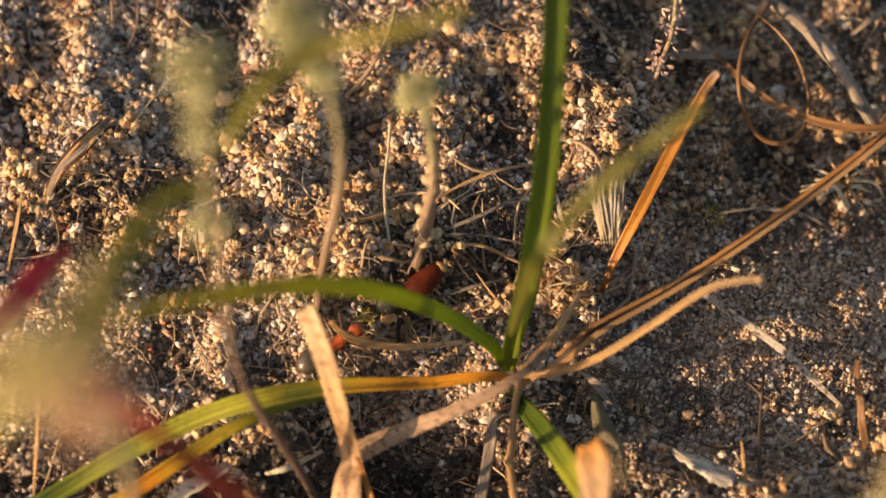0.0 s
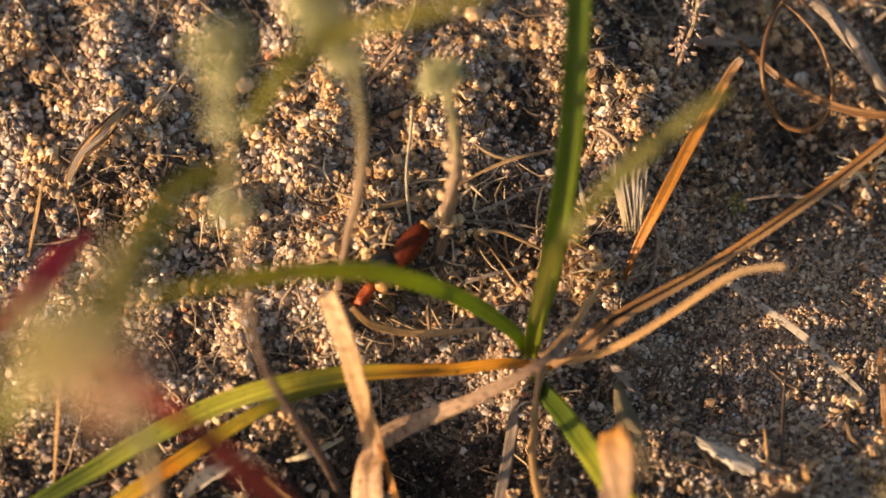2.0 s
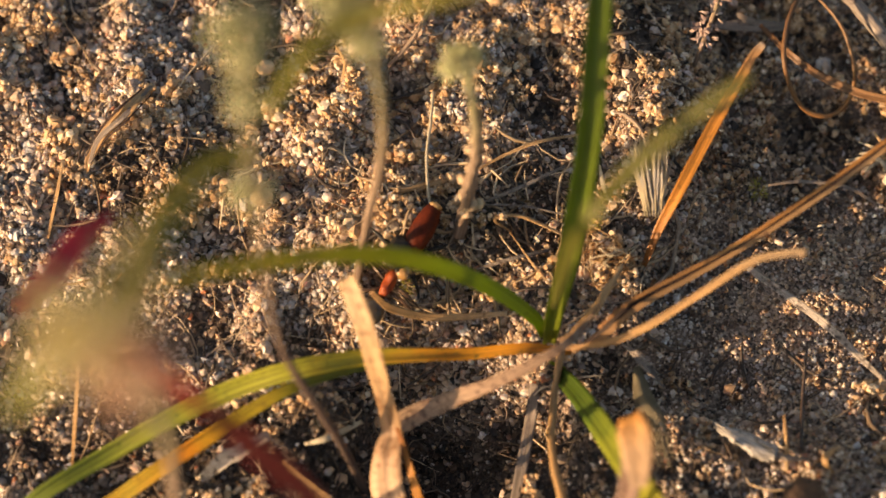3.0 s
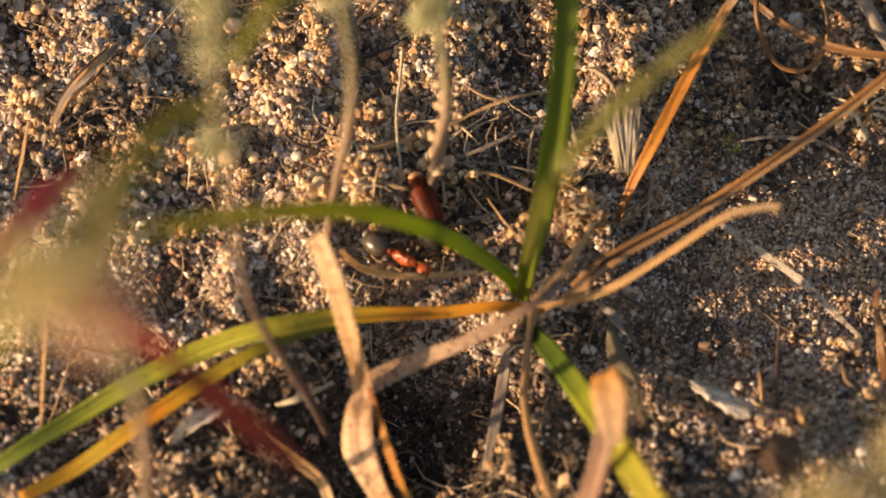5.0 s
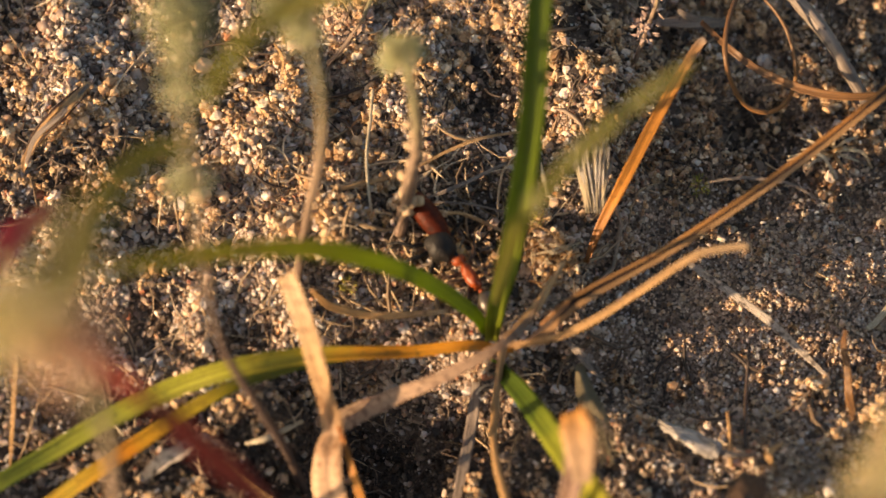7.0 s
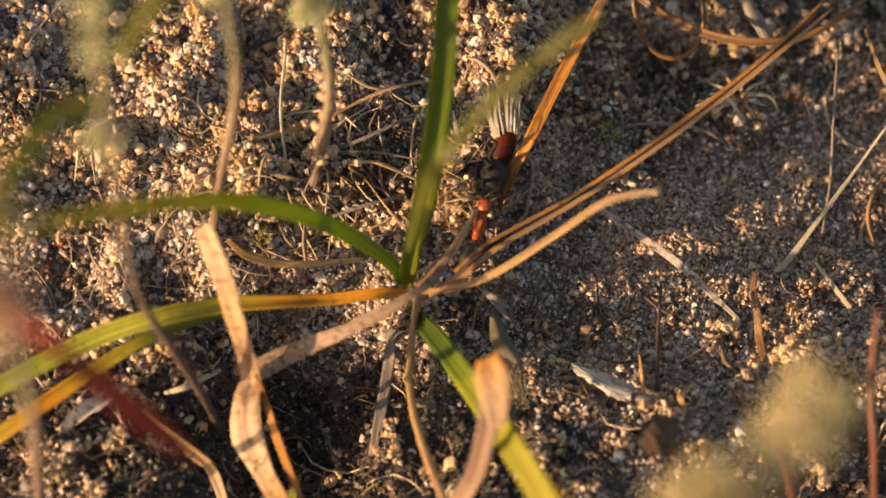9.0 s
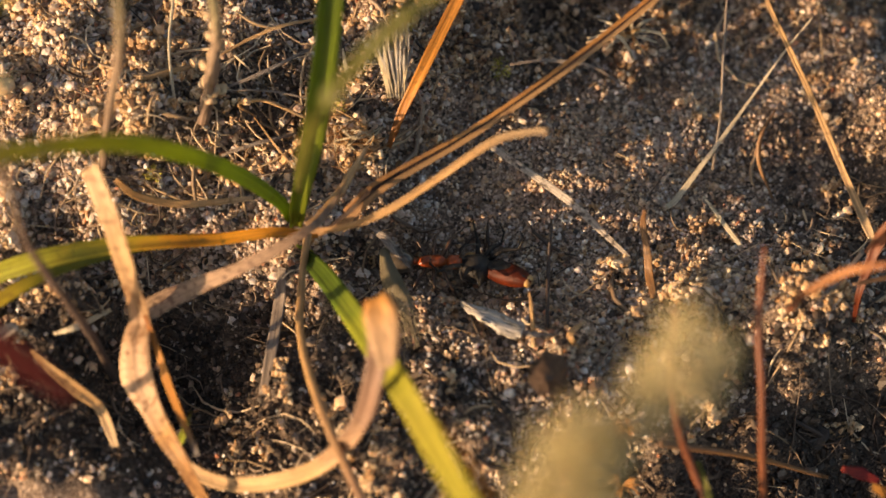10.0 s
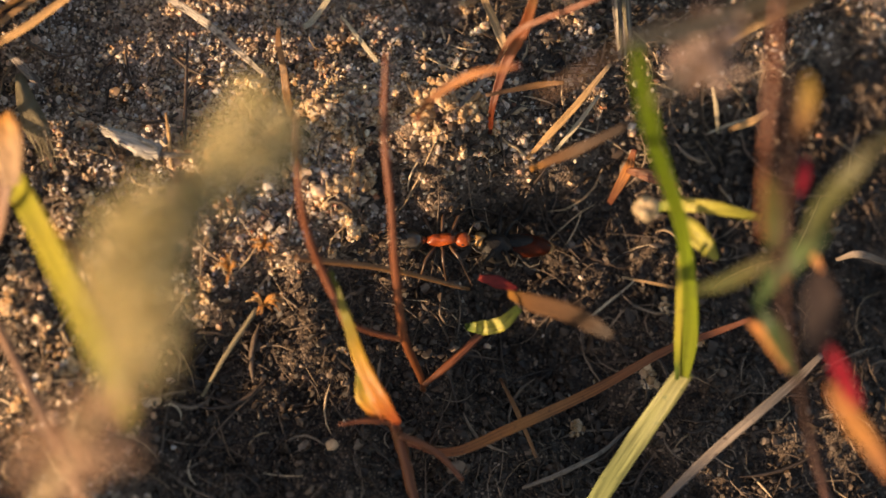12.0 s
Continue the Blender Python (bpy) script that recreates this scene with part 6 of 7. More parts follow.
part("sheath", blade_mesh([(67.8, -43.8, 8, 0.35), (67.6, -41.5, 9.5, 0.6), (67.2, -38.2, 12.5, 0.6), (66.9, -35.4, 15, 0.4)]), YELLOW_GREEN_SHADED, green_1, "pale translucent sheath")
part("leaf", blade_mesh([(68.7, -43, 8, 1.55), (67.5, -44.5, 7.5, 1.75), (64.7, -48, 6, 1.86), (61.6, -52, 4, 1.76), (58.6, -56.2, 2, 1.28)], fold=0.2), PALE_GREEN, green_1, "pale bent-down green blade")
part("leaf", blade_mesh([(65, -30.4, 12, 0.38), (67.6, -30.5, 13, 1.14), (70.7, -31.4, 14, 1.14), (74.2, -32.4, 14, 0.57)]), YELLOW_GREEN_SHADED, green_1, "yellow-green side leaf")
part("leaf", blade_mesh([(67, -31.8, 14, 0.57), (68.3, -33.1, 14, 1.7), (69.4, -34.6, 14, 1.61), (70.2, -35.8, 14, 0.47)]), YELLOW_GREEN_SHADED, green_1, "pale yellow leaflet")
for k in range(9):   # a round bud of tight scales
    part("bud", ball_mesh(at(64.4 + 0.5 * math.cos(k * 2.4), -31.4 + 0.5 * math.sin(k * 2.4), 14.5 + 0.1 * k), (0.62 * MM, 0.55 * MM, 0.5 * MM), 0.3, k, sub=2), BEAD, green_1, "pale round bud")
lone("long_orange_stalk", blade_mesh([(75.5, -38.1, 6, 0.4), (72.1, -39, 5, 0.64), (68.2, -40, 4.5, 0.74), (61.7, -42.9, 4, 0.89), (53.7, -46.3, 3, 0.98), (48.6, -48, 2, 0.83), (44.8, -46.9, 2, 0.44)]), RUST, "long rust-orange dry stalk lying over soil", "dry grass")
lone("grey_dry_straw", blade_mesh([(65.1, -54.7, 5, 0.63), (70.2, -50.3, 5, 0.88), (74.7, -46.9, 5.5, 0.88), (79, -43.7, 6, 0.79), (81.3, -41.7, 6.5, 0.49)]), DRY_GREY, "straight grey dry straw", "straw")
lone("grey_twig", stem_mesh([(55, -50.9, 1, 0.3), (58.8, -49.7, 1.5, 0.45), (62.7, -47.6, 1.5, 0.4), (65.5, -45.4, 1, 0.25)]), DRY_GREY, "thin grey twig on soil", "twig")
red_4 = thing("red_footed_grass", "grass blade turning from red foot to green", "grass", (54.0, -20.0, 0.0))
part("leaf", blade_mesh([(53.8, -20.3, 0.5, 0.3), (53.8, -18.6, 3, 0.59), (54.9, -15.6, 6, 0.93), (56.2, -13.7, 9, 1.06), (56.9, -11.8, 12, 0.82), (57.6, -8.5, 16, 0.9), (58.7, -3.7, 21, 0.94), (59.9, 1.5, 27, 0.69)], fold=0.6), RED_GREEN, red_4)
part("leaf", blade_mesh([(53.7, -16.2, 8, 0.29), (55.4, -14.5, 12, 0.53), (59.4, -14, 16, 0.52), (64.3, -13.3, 20, 0.33)]), STEM_RED, red_4)
lone("straw_piece", blade_mesh([(57.2, -22.1, 0.8, 0.3), (59.1, -20.5, 2, 0.65), (61.4, -18.4, 3, 0.65), (64.6, -15.1, 4, 0.35)]), DRY_TAN, "tan dry straw leaning among the weeds", "straw", "straws among the weeds")
lone("straw_piece", blade_mesh([(59.8, -21.4, 0.8, 0.25), (61.6, -19.7, 1.5, 0.45), (63.7, -17.3, 2, 0.3)]), DRY_PALE, "pale dry straw leaning among the weeds", "straw", "straws among the weeds")
lone("straw_piece", blade_mesh([(50.1, -19.4, 0.6, 0.29), (52.3, -17.2, 2, 0.44), (54.6, -14.6, 3, 0.4)]), DRY_GREY, "grey dry straw leaning among the weeds", "straw", "straws among the weeds")
lone("straw_piece", blade_mesh([(56, -25.7, 10, 0.48), (59.1, -25.8, 14, 0.95), (63.1, -24.7, 17, 0.66)]), OLIVE_BROWN, "brown dry straw leaning among the weeds", "straw", "straws among the weeds")
lone("straw_piece", blade_mesh([(45.8, -22.7, 14, 0.33), (46.6, -22.2, 18, 0.65), (49.5, -21.4, 22, 0.69), (53.3, -21.6, 25, 0.41)]), RUST, "rust-brown dry straw leaning among the weeds", "straw", "straws among the weeds")
lone("straw_piece", blade_mesh([(53, -18.2, 4, 0.29), (57.7, -17.2, 5, 0.59), (60, -17.3, 6, 0.34)]), DRY_BROWN, "brown dry straw leaning among the weeds", "straw", "straws among the weeds")
lone("straw_piece", blade_mesh([(74.3, -16.5, 4, 0.25), (75.1, -17.7, 3, 0.46), (75.9, -18.8, 1, 0.26)]), DRY_PALE, "pale dry straw leaning among the weeds", "straw", "straws among the weeds")
lone("straw_piece", blade_mesh([(73.6, -16.1, 12, 0.49), (76.1, -15.2, 14, 0.87), (80.3, -14, 16, 0.58)]), DRY_TAN, "tan dry straw leaning among the weeds", "straw", "straws among the weeds")
lone("straw_piece", blade_mesh([(76.2, -19.5, 3, 0.41), (78.1, -19.1, 4, 0.71), (79.7, -18.2, 4, 0.41)]), DRY_TAN, "tan dry straw leaning among the weeds", "straw", "straws among the weeds")
lone("straw_piece", blade_mesh([(70.9, -33.1, 1, 0.31), (65.8, -31.9, 1, 0.2)]), DRY_TAN, "tan dry straw leaning among the weeds", "straw", "straws among the weeds")
lone("straw_piece", blade_mesh([(54, -40.7, 1, 0.25), (55.1, -44.1, 1.5, 0.45), (56.5, -48.2, 0.8, 0.3)]), DRY_BROWN, "brown dry straw leaning among the weeds", "straw", "straws among the weeds")
lone("straw_piece", blade_mesh([(84.6, -32.2, 4, 0.3), (86.2, -32.3, 5, 0.7), (89.5, -32.5, 4, 0.51)]), DRY_GREY, "grey dry straw leaning among the weeds", "straw", "straws among the weeds")
stump_2 = thing("frayed_grass_stump", "frayed pale grass stump among weeds", "straw", (66.5, -10.9, 0.5))
for k in range(34):   # split fibres of a broken culm
    u = stump_rng.uniform(-1, 1)
    rise = stump_rng.uniform(6.8, 8.2)
    part("fibre", blade_mesh([(66.6 + 0.7 * u, -13.2 + stump_rng.uniform(-0.6, 0.6), 0.5, 0.1), (66.4 + 0.85 * u + stump_rng.gauss(0, 0.12), -7.6, 0.5 * rise, 0.2), (65.7 + 1.25 * u + stump_rng.gauss(0, 0.25), -9.6 + rise + stump_rng.uniform(-1.2, 0.6), rise, 0.07)], fold=0.5), (SILVER, DRY_GREY, FADED, DRY_PALE)[k % 4], stump_2)
pinkish = thing("blurred_dry_grass", "pinkish-tan dry grass bending over weeds", "dry grass", (92.5, -12.4, 0.0))
part("leaf", blade_mesh([(89.3, -12.2, 20, 0.4), (72.4, -22.4, 44, 0.7), (65.2, -26.6, 52, 0.9), (61.2, -28.8, 55, 0.95), (57.9, -29.9, 57, 0.8), (55.4, -30.4, 58, 0.4)]), DRY_TAN, pinkish)
part("leaf", blade_mesh([(90.0, -10.5, 18, 0.4), (73.7, -22.0, 40, 0.6), (67.5, -26.4, 47, 0.7), (63.7, -29.3, 50, 0.75), (60.6, -31.8, 52, 0.7), (58.4, -33.4, 53, 0.35)]), DRY_TAN, pinkish)
part("leaf", blade_mesh([(90.1, -9.5, 18, 0.4), (76.6, -20.0, 38, 0.6), (69.2, -24.3, 46, 0.65), (65.1, -27.7, 50, 0.6), (62.7, -30.9, 51, 0.5), (62.0, -32.2, 51, 0.25)]), DRY_BROWN, pinkish)
part("leaf", blade_mesh([(87.7, -13.4, 22, 0.4), (74.2, -21.5, 40, 0.5), (65.5, -25.8, 49, 0.55), (59.8, -27.9, 54, 0.5), (54.3, -31.3, 56, 0.5), (50.2, -33.3, 55, 0.3)]), DRY_BROWN, pinkish)
part("spikelet", tuft_of_scales(at(62.0, -29.4, 51), 0.8 * MM, 12, 40, length=1.5 * MM, width=0.6 * MM), MAUVE, pinkish, "mauve-tan spikelet", False)["kind"] = "stuff"
part("spikelet", tuft_of_scales(at(63.0, -30.5, 51), 0.8 * MM, 12, 41, length=1.5 * MM, width=0.6 * MM), MAUVE, pinkish, "mauve-tan spikelet", False)["kind"] = "stuff"
part("spikelet", tuft_of_scales(at(61.3, -28.5, 51), 0.7 * MM, 12, 42, length=1.5 * MM, width=0.6 * MM), MAUVE, pinkish, "mauve-tan spikelet", False)["kind"] = "stuff"
part("spikelet", tuft_of_scales(at(62.3, -31.3, 51), 0.7 * MM, 12, 43, length=1.5 * MM, width=0.6 * MM), MAUVE, pinkish, "mauve-tan spikelet", False)["kind"] = "stuff"
part("spikelet", tuft_of_scales(at(63.9, -29.0, 51), 0.7 * MM, 12, 44, length=1.5 * MM, width=0.6 * MM), MAUVE, pinkish, "mauve-tan spikelet", False)["kind"] = "stuff"
part("spikelet", tuft_of_scales(at(64.9, -27.1, 51), 0.6 * MM, 12, 45, length=1.5 * MM, width=0.6 * MM), MAUVE, pinkish, "mauve-tan spikelet", False)["kind"] = "stuff"
part("spikelet", tuft_of_scales(at(62.8, -27.9, 51), 0.7 * MM, 12, 46, length=1.5 * MM, width=0.6 * MM), MAUVE, pinkish, "mauve-tan spikelet", False)["kind"] = "stuff"
part("spikelet", tuft_of_scales(at(61.5, -30.4, 51), 0.6 * MM, 12, 47, length=1.5 * MM, width=0.6 * MM), MAUVE, pinkish, "mauve-tan spikelet", False)["kind"] = "stuff"
part("spikelet", tuft_of_scales(at(64.2, -31.0, 51), 0.5 * MM, 12, 48, length=1.5 * MM, width=0.6 * MM), MAUVE, pinkish, "mauve-tan spikelet", False)["kind"] = "stuff"
red_5 = thing("tall_red_weed", "tall weed with red, yellow and green leaves, its stem darkened for shade", "weed", (84.0, -60.0, 0.0))
part("stem", stem_mesh([(80.9, -60.8, 2, 0.6), (76.9, -57.6, 16, 0.6), (73.4, -55.0, 28, 0.6), (70.5, -52.4, 38, 0.58), (69.2, -50.6, 42, 0.55), (67.6, -47.7, 48, 0.55), (66.9, -44.9, 52, 0.58), (66.7, -41.4, 56, 0.58), (66.4, -38.4, 60, 0.5), (66.2, -34.8, 64, 0.4)]), STEM_MAUVE_SHADED, red_5)
part("stem", stem_mesh([(67.4, -41.6, 44, 0.5), (67.2, -38.5, 47, 0.55), (67.3, -34.6, 50, 0.6), (67.6, -30.5, 53, 0.6), (67.6, -26.8, 56, 0.5)]), STEM_RED, red_5)
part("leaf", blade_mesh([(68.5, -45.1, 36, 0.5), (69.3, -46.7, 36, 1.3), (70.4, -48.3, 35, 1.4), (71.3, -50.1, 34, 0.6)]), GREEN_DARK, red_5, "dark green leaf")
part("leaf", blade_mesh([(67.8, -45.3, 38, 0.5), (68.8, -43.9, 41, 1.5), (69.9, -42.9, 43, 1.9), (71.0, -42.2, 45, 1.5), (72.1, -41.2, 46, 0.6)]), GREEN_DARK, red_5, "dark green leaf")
part("leaf", blade_mesh([(63.6, -43.5, 36, 0.5), (65.2, -43.7, 39, 1), (66.8, -43.5, 42, 1.1), (67.9, -43.1, 44, 0.6)]), OLIVE_SHADED, red_5, "olive leaf")
part("leaf", blade_mesh([(70.1, -42.8, 45, 0.5), (70.9, -40.9, 48, 1.3), (72.0, -39.6, 51, 1.4), (73.3, -38.5, 53, 1.2), (74.9, -37.1, 55, 0.7)]), OLIVE_SHADED, red_5, "olive leaf")
part("leaf", blade_mesh([(68.0, -42.4, 44, 0.6), (68.0, -40.8, 46, 1.7), (67.5, -39.6, 48, 1.3), (66.9, -38.5, 50, 0.5)]), OLIVE_SHADED, red_5, "olive leaf")
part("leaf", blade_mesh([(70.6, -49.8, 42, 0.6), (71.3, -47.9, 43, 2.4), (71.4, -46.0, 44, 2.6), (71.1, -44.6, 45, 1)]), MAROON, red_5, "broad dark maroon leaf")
part("leaf", blade_mesh([(69.4, -36.0, 50, 0.4), (69.9, -34.4, 51, 1.1), (70.1, -33.0, 52, 1.2), (69.9, -31.8, 53, 0.4)]), YELLOW_DULL, red_5, "yellow-orange leaf")
part("leaf", blade_mesh([(71.5, -37.4, 40, 0.3), (72.0, -36.1, 40, 0.8), (72.3, -34.5, 40, 0.3)]), CRIMSON_LIT, red_5, "small crimson leaf")
part("leaf", blade_mesh([(71.4, -41.8, 30, 0.4), (72.0, -41.5, 30, 1.1), (72.7, -41.3, 30, 0.5)]), PEACH, red_5, "small peach leaf")
part("leaf", blade_mesh([(74.2, -39.2, 30, 0.3), (74.7, -40.1, 30, 0.8), (75.1, -41.1, 30, 0.35)]), PEACH, red_5, "small orange leaf")
part("leaf", blade_mesh([(71.1, -50.5, 46, 0.4), (71.9, -51.8, 45, 1.1), (73.0, -53.1, 43, 1.1), (73.8, -54.3, 42, 0.4)]), CRIMSON_LIT, red_5, "crimson leaf base")
part("leaf", blade_mesh([(71.8, -52.4, 42, 0.5), (72.8, -53.8, 41, 1.4), (74.1, -55.4, 40, 1.6), (75.5, -57.2, 39, 1.3), (76.8, -59.2, 38, 0.7)]), PEACH, red_5, "orange leaf")
part("leaf", blade_mesh([(69.3, -44.4, 28, 0.4), (69.9, -45.3, 29, 0.9), (70.6, -46.9, 30, 0.9), (71.3, -49.0, 31, 0.5)]), PEACH, red_5, "peach dried leaf")
red_6 = thing("small_red_shoot", "small orange-red shoot in dark soil", "weed", (65.4, -24.9, 0.0))
part("leaf", blade_mesh([(65.1, -25.2, 0.6, 0.51), (65.7, -24.3, 2, 0.81), (66.3, -23.3, 3, 1.01), (66.7, -22, 4, 0.45)]), RUST, red_6)
part("leaf", blade_mesh([(66.2, -23.3, 3, 0.5), (68, -24.3, 4, 1.2), (70.3, -25.6, 5, 0.6)]), STEM_RED, red_6)
knot = thing("frayed_straw_knot", "frayed straw knot with a leaning stem", "straw", (33.3, -33.2, 0.5))
part("stem", stem_mesh([(27.4, -41.7, 0.6, 0.3), (29.5, -38.7, 2.5, 0.4), (32.4, -34.9, 3, 0.42)]), FADED, knot)
knot_rng = random.Random(12)
for k in range(42):   # torn fibres stand out from two heads
    hx, hy, reach = ((33.0, -34.3, 1.7), (30.1, -31.8, 1.5), (33.2, -29.8, 1.2))[k % 3]
    turn = knot_rng.uniform(0, 2 * math.pi)
    dx, dy = math.cos(turn) * reach * knot_rng.uniform(0.5, 1.1), math.sin(turn) * reach * knot_rng.uniform(0.5, 1.1)
    part("fibre", blade_mesh([(hx, hy, 1.6, 0.14), (hx + 0.5 * dx, hy + 0.5 * dy, 2.8 + knot_rng.uniform(0, 1), 0.2), (hx + dx, hy + dy, 2.2 + knot_rng.uniform(-0.5, 1.2), 0.07)], fold=0.4), GOLD if k % 4 else DRY_TAN, knot)
scatter_grains("bark_bits", "flat rotted bark bits among the weeds", 900, HUMUS, 15, 0.36, lambda x, y: 0.9 * humus_and_shade(x, y), 0.3, 0.25)



def lay_stones(count):
    """Single worn quartz stones pressed into the sand; alike ones share a mesh."""
    rng = random.Random(77)
    shapes = []
    for k in range(10):
        bm = ball_mesh((0, 0, 0), (MM, MM * rng.uniform(0.7, 0.95), MM * rng.uniform(0.5, 0.75)), 0.7, k * 3.7, sub=2)
        me = bpy.data.meshes.new("stone")
        for f in bm.faces:
            f.smooth = k % 2 == 0
        bm.to_mesh(me)
        bm.free()
        me.materials.append(STONE)
        shapes.append(me)
    laid = 0
    while laid < count:
        x, y = rng.uniform(-42, 62), rng.uniform(-30, 28)
        room = (1 - float(humus_and_shade(x, y))) * (1 - float(hollow(x, y))) * (1 - 0.6 * float(trodden(x, y)))
        if not bool(in_reach(np.array(x), np.array(y))) or rng.random() > room * (1.0 if x < 14 else 0.45):
            continue
        r = min(0.72, 0.36 * math.exp(rng.gauss(0, 0.3)))
        ob = new("stone", shapes[laid % 10])
        ob.parent = ground
        ob.matrix_basis = pose(x * MM, y * MM, (float(height(x, y)) + 0.25 * r) * MM, rng.uniform(-25, 25), rng.uniform(-25, 25), rng.uniform(0, 360)) @ Matrix.Scale(r, 4)
        laid += 1


lay_stones(240)

# ---- ant and its prey ----
def segment_leg(points, thick):
    """A jointed leg along places in millimetres, thinner outwards."""
    bm = bmesh.new()
    pts = [Vector(p) * MM for p in points]
    rings = []
    for i, p in enumerate(pts):
        ahead = (pts[min(i + 1, len(pts) - 1)] - pts[max(i - 1, 0)]).normalized()
        side = ahead.cross(Vector((0.2, 0.1, 1))).normalized()
        up = side.cross(ahead)
        r = thick[i] * MM / 2
        rings.append([bm.verts.new(p + (side * math.cos(a) + up * math.sin(a)) * r) for a in (k * math.pi / 3 for k in range(6))])
    for a, b in zip(rings, rings[1:]):
        for j in range(6):
            bm.faces.new((a[j], a[(j + 1) % 6], b[(j + 1) % 6], b[j]))
    bm.faces.new(list(reversed(rings[0])))
    bm.faces.new(rings[-1])
    bmesh.ops.recalc_face_normals(bm, faces=bm.faces)
    return bm


def mm(*v):
    return tuple(a * MM for a in v)


def child(name, bm, material, parent, label=""):
    ob = part(name, bm, material, None, label)
    ob.parent = parent
    return ob


def build_ant():
    """An ant about 8 mm long; it faces along x, its thorax over the origin."""
    ant = tagged(new("ant"), "rust-red wood ant with a grey-black abdomen, dragging prey", "ant")
    ant.empty_display_size = 0.002
    thorax = ball_mesh(mm(-0.2, 0, 0.1), mm(1.35, 0.55, 0.6), 0.25, 2)
    for v in thorax.verts:
        v.co.z += 0.25 * MM * math.exp(-((v.co.x / MM - 0.6) / 0.5) ** 2) - 0.15 * MM * math.exp(-((v.co.x / MM + 0.3) / 0.3) ** 2)
    child("thorax", thorax, ANT_RED, ant)
    child("petiole", ball_mesh(mm(-1.7, 0, 0.05), mm(0.22, 0.32, 0.5), 0.1, 4, sub=2), ANT_RED, ant)
    gaster = ball_mesh(mm(-3.05, 0, 0.1), mm(1.35, 1.05, 1.0), 0.03, 5)
    for v in gaster.verts:
        x = v.co.x / MM
        ridge = 1 - 0.03 * max(0.0, math.cos(x * 7.0)) ** 6
        v.co.y, v.co.z = v.co.y * ridge, v.co.z * ridge
    child("abdomen", gaster, ANT_DARK, ant, "glossy grey-black abdomen")
    head = child("head", ball_mesh(mm(1.75, 0, -0.05), mm(0.72, 0.68, 0.5), 0.06, 6), ANT_RED, ant)
    for s in (-1, 1):
        child("eye", ball_mesh(mm(1.75, 0.55 * s, 0.15), mm(0.16, 0.10, 0.14), 0, 1, sub=2), PREY_BLACK, head)
        child("mandible", segment_leg([(2.3, 0.35 * s, -0.2), (2.65, 0.32 * s, -0.25), (2.9, 0.08 * s, -0.25)], (0.28, 0.22, 0.08)), ANT_DARK, head)
        child("antenna", segment_leg([(2.2, 0.25 * s, 0.2), (2.6, 0.9 * s, 0.7), (2.9, 1.3 * s, 0.8), (3.5, 1.5 * s, 0.4), (4.1, 1.4 * s, 0.1)], (0.12, 0.14, 0.13, 0.13, 0.12)), ANT_DARK, head)
    legs = []
    for s in (-1, 1):
        for x0, reach in ((0.6, 1.0), (-0.1, 0.15), (-0.75, -1.0)):
            leg = child("leg", segment_leg([(0, 0, 0), (0.25 * reach, 0.5 * s, -0.1), (0.8 * reach, 1.5 * s, 0.6), (1.2 * reach, 2.2 * s, -0.5), (1.6 * reach, 2.8 * s, -1.7), (1.8 * reach, 3.2 * s, -2.0)], (0.3, 0.36, 0.3, 0.2, 0.14, 0.09)), LEG_BROWN, ant)
            legs.append((leg, (x0, 0.42 * s, -0.25), s))
    return ant, legs


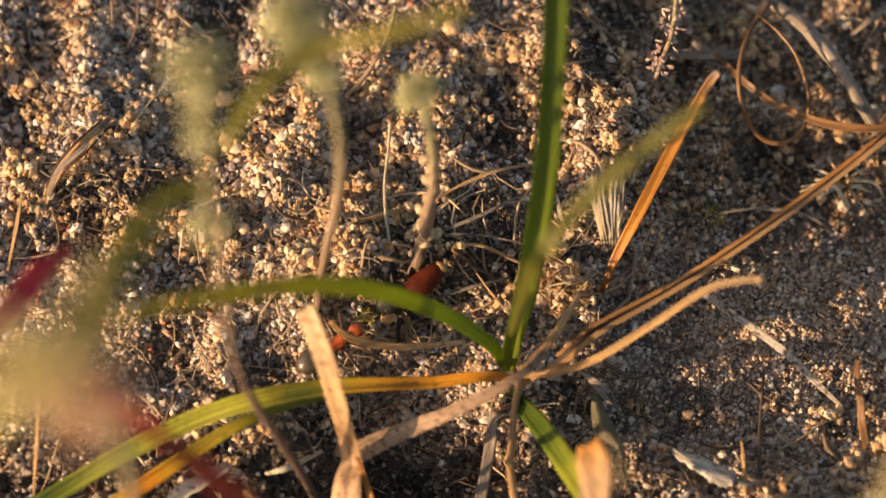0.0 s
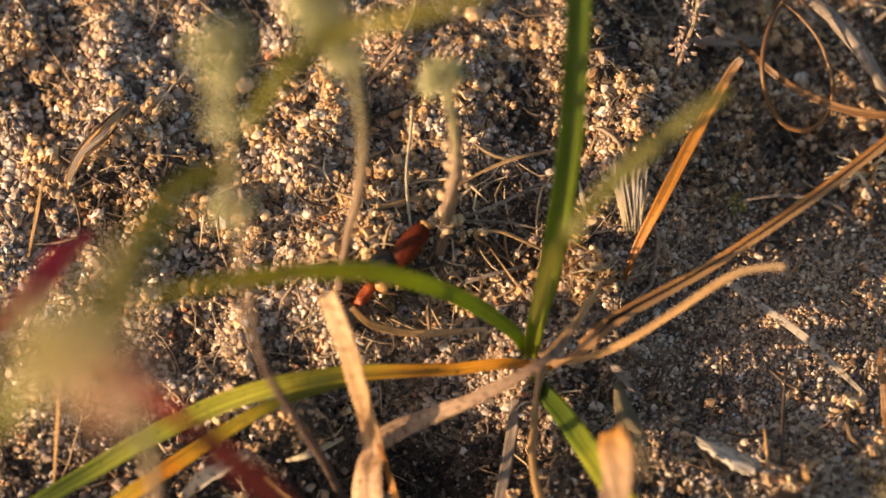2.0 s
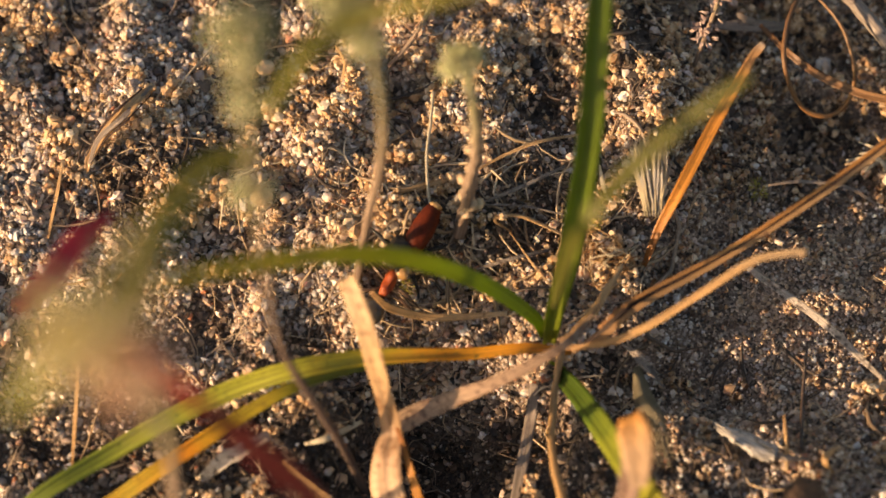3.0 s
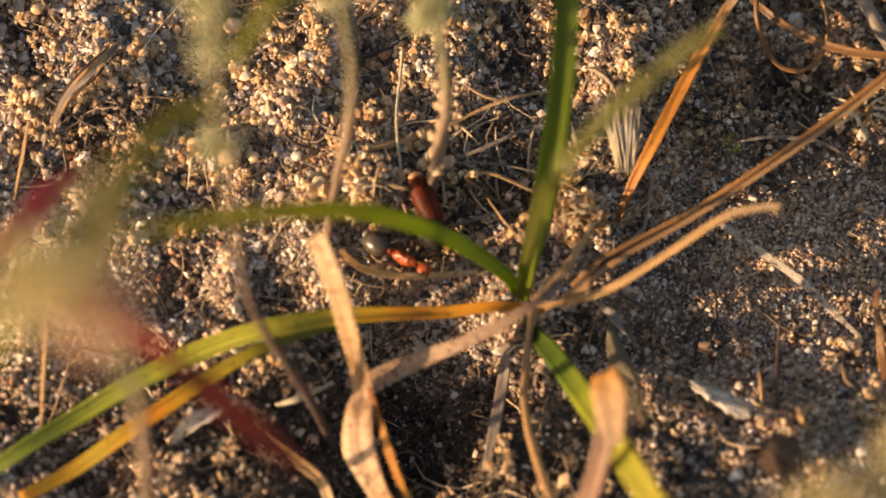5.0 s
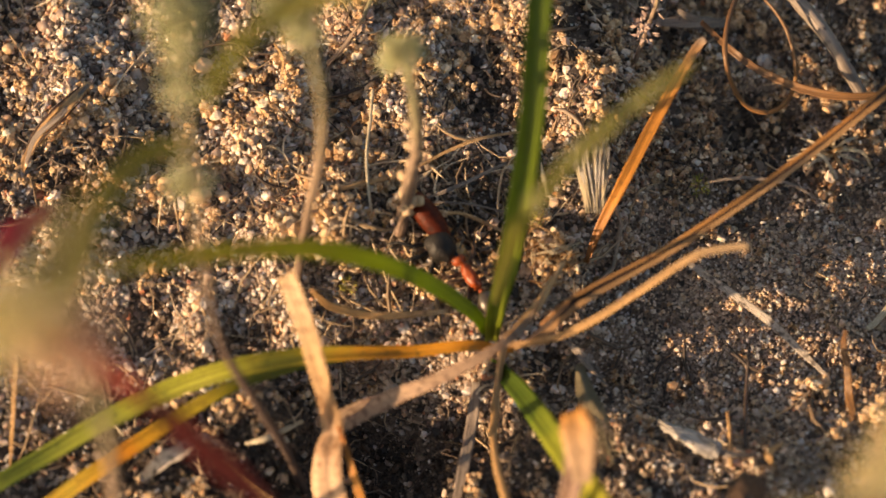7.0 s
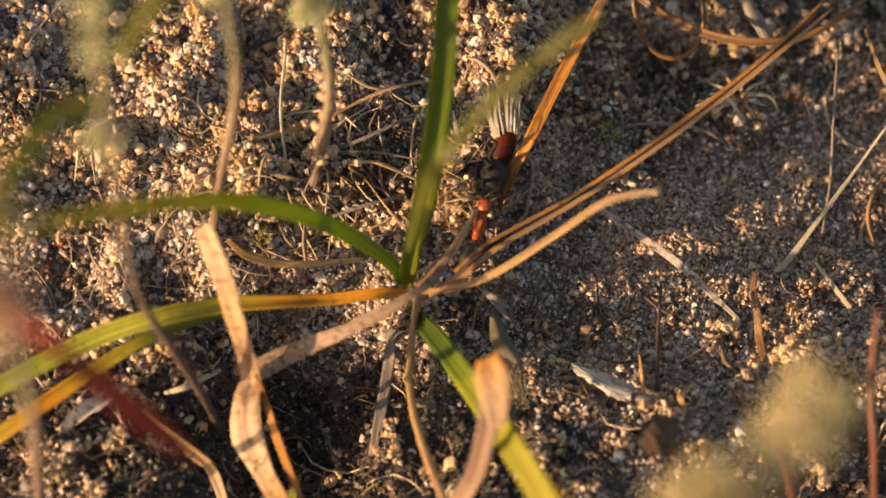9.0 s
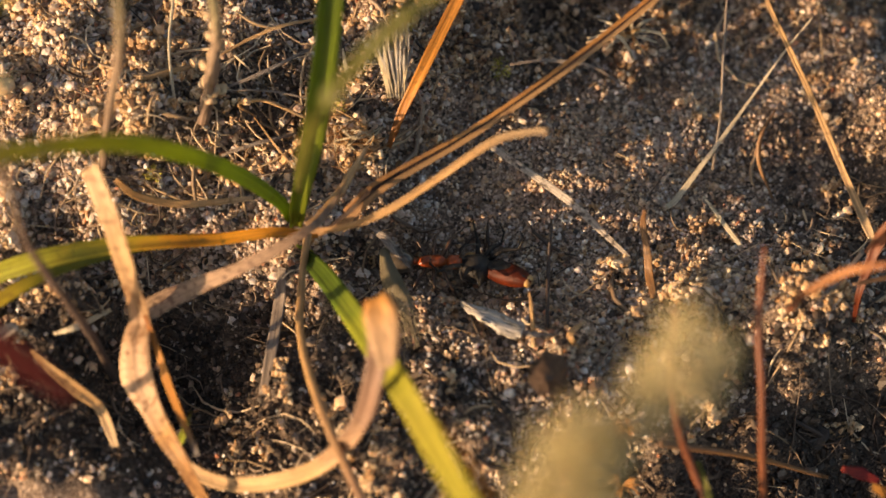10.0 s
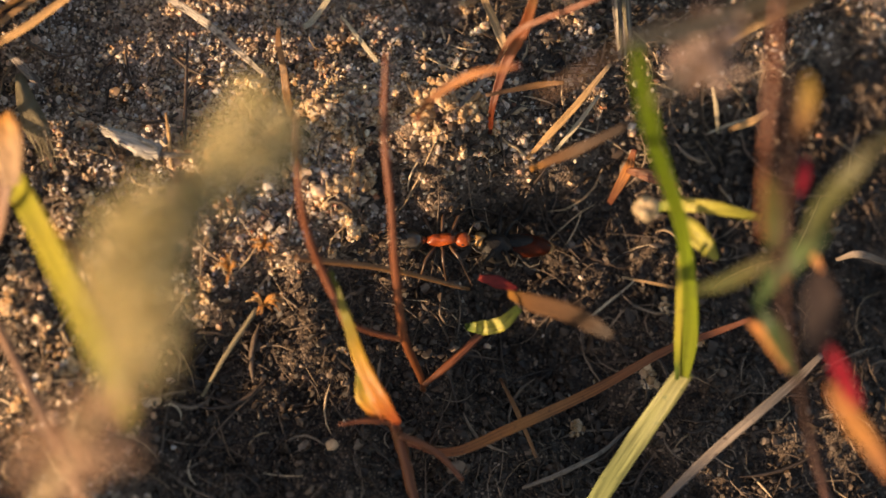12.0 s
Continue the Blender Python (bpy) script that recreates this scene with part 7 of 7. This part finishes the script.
def build_prey():
    """A limp insect of about 7 mm: blue-black front, blunt red-brown hind body, ochre head."""
    prey = tagged(new("dead_insect"), "limp blue-black insect with a blunt red-brown hind body", "insect")
    prey.empty_display_size = 0.002
    child("thorax", ball_mesh(mm(-0.5, 0.2, 0), mm(1.35, 1.25, 1.05), 0.2, 7), PREY_BLACK, prey)
    hind = ball_mesh(mm(1.9, -0.4, 0.1), mm(2.5, 0.92, 0.85), 0.05, 8)
    for v in hind.verts:
        x = v.co.x / MM
        k = 1 - 0.035 * max(0.0, math.cos(x * 6.5)) ** 8
        v.co.y, v.co.z = v.co.y * k, v.co.z * k
    abdomen = child("hind_body", hind, PREY_BLACK, prey, "black hind body")
    # red on the upper side only, so rolling hides it from the camera
    case = ball_mesh(mm(1.9, -0.4, 0.14), mm(2.54, 0.97, 0.9), 0.03, 8)
    bmesh.ops.bisect_plane(case, geom=case.verts[:] + case.edges[:] + case.faces[:], plane_co=mm(0.6, 0, -0.3), plane_no=(0.22, 0, 1), clear_inner=True)
    bmesh.ops.solidify(case, geom=case.faces[:], thickness=0.08 * MM)
    child("wing_case", case, PREY_RED, abdomen, "glossy red-brown wing case")
    child("tip", ball_mesh(mm(4.06, -0.4, 0.2), mm(0.34, 0.56, 0.5), 0.05, 9, sub=2), PREY_OCHRE, abdomen, "pale ochre tip")
    head = child("head", ball_mesh(mm(-1.6, -0.7, 0.1), mm(0.65, 0.7, 0.55), 0.08, 10), PREY_OCHRE, prey, "ochre head")
    for s in (-1, 1):
        child("eye", ball_mesh(mm(-1.7, -0.7 + 0.5 * s, 0.35), mm(0.25, 0.22, 0.25), 0, 2, sub=2), PREY_BLACK, head)
        for x0, dx in ((-0.9, -1.4), (-0.3, 0.4), (0.2, 1.5)):
            child("leg", segment_leg([(x0, 0.7 * s, -0.4), (x0 + dx * 0.4, 1.7 * s, -0.9), (x0 + dx, 2.6 * s, -0.7), (x0 + dx * 1.3, 3.0 * s, -1.6), (x0 + dx * 1.2, 2.8 * s, -2.4)], (0.40, 0.42, 0.26, 0.18, 0.10)), PREY_BLACK, prey)
    for ob in prey.children_recursive:
        ob.data.transform(Matrix.Scale(1.12, 4))
    return prey


ant, ant_legs = build_ant()
prey = build_prey()


ANT_WAY = [  # seconds, x, y, heading
    (0.0, -9.4, -9.0, 34), (0.5, -8.7, -9.1, 56), (1.0, -8.4, -6.0, 59), (1.5, -9.4, -5.1, 55), (2.0, -8.9, -5.6, 51), (2.5, -8.6, -6.1, 62), (3.0, -8.6, -6.1, 61), (4.8, -6.9, -6.1, 6), (5.0, -4.6, -7.5, -31), (5.5, -3.5, -7.2, 70), (6.0, -2.2, -8.1, 64), (6.5, 1.8, -6.0, 121), (6.7, 2.3, -5.6, 125), (8.3, 9.6, -5.7, 129), (8.5, 8.5, -5.2, 147), (8.7, 7.1, -5.5, 123), (9.0, 11.8, -5.8, 74), (9.2, 16.5, -12.4, 18), (9.5, 15.4, -14.1, -5), (10.0, 17.4, -13.8, -3), (10.5, 23.5, -15.8, 57), (10.8, 26.8, -16.9, -2), (11.0, 38.3, -28.8, -8), (11.5, 40.4, -26.1, 19), (12.0, 49.3, -28.9, -3)]
PREY_WAY = [
    (0.0, -4.3, -4.7, 40), (0.5, -5.5, -4.1, 55), (1.0, -6.7, -3.2, 59), (1.5, -8.0, -3.0, 55), (2.0, -7.0, -3.3, 51), (2.5, -7.3, -3.7, 62), (3.0, -7.3, -3.5, 61), (4.8, -3.0, -4.4, 105), (5.0, -2.5, -4.7, 116), (5.5, -1.8, -4.3, 115), (6.0, -1.5, -4.1, 125), (6.5, -0.8, -2.9, 129), (6.7, -0.5, -2.6, 129), (8.3, 8.2, -3.0, 122), (8.5, 7.6, -3.9, 128), (8.7, 4.3, -1.3, 123), (9.0, 13.3, -0.9, 74), (9.2, 19.5, -11.4, 8), (9.5, 20.3, -14.1, -42), (10.0, 21.6, -14.5, -28), (10.5, 26.0, -12.0, 57), (10.8, 30.2, -17.0, -2), (11.0, 43.0, -29.5, -8), (11.5, 44.9, -24.6, 19), (12.0, 54.8, -29.2, -3)]


def rear(t):
    """How far the prey's hind end is lifted, set to fit how it looks from the camera."""
    return float(np.interp(t, (0, 9.0, 9.2, 9.5, 9.9, 10.3, 10.6, 11.0, 12.0), (-12, -12, -38, -62, -45, 20, 30, -14, 12)))


def roll(t):
    """The prey's roll past the tuft, set to turn its black side to the camera."""
    return float(np.interp(t, (0, 8.7, 9.2, 12.0), (18, 18, 150, 153)))


def motions():
    """The ant drags its prey over the sand; its legs step in turn."""
    walk(ant, [(t, pose(x * MM, y * MM, (2.5 + float(height(x, y))) * MM, 0, -8, h)) for t, x, y, h in ANT_WAY])
    walk(prey, [(t, pose(x * MM, y * MM, (2.6 + float(height(x, y))) * MM, roll(t), rear(t), h)) for t, x, y, h in PREY_WAY])
    for i, (leg, (x, y, z), s) in enumerate(ant_legs):
        rows = []
        for k in range(61):
            t = k * 0.2
            swing = 16 * math.sin(t * 11.0 + (i % 2) * math.pi + (s > 0) * math.pi)
            rows.append((t, pose(x * MM, y * MM, z * MM, 6 * math.cos(t * 11.0 + (i % 2) * math.pi) * s, 0, swing)))
        walk(leg, rows)


motions()
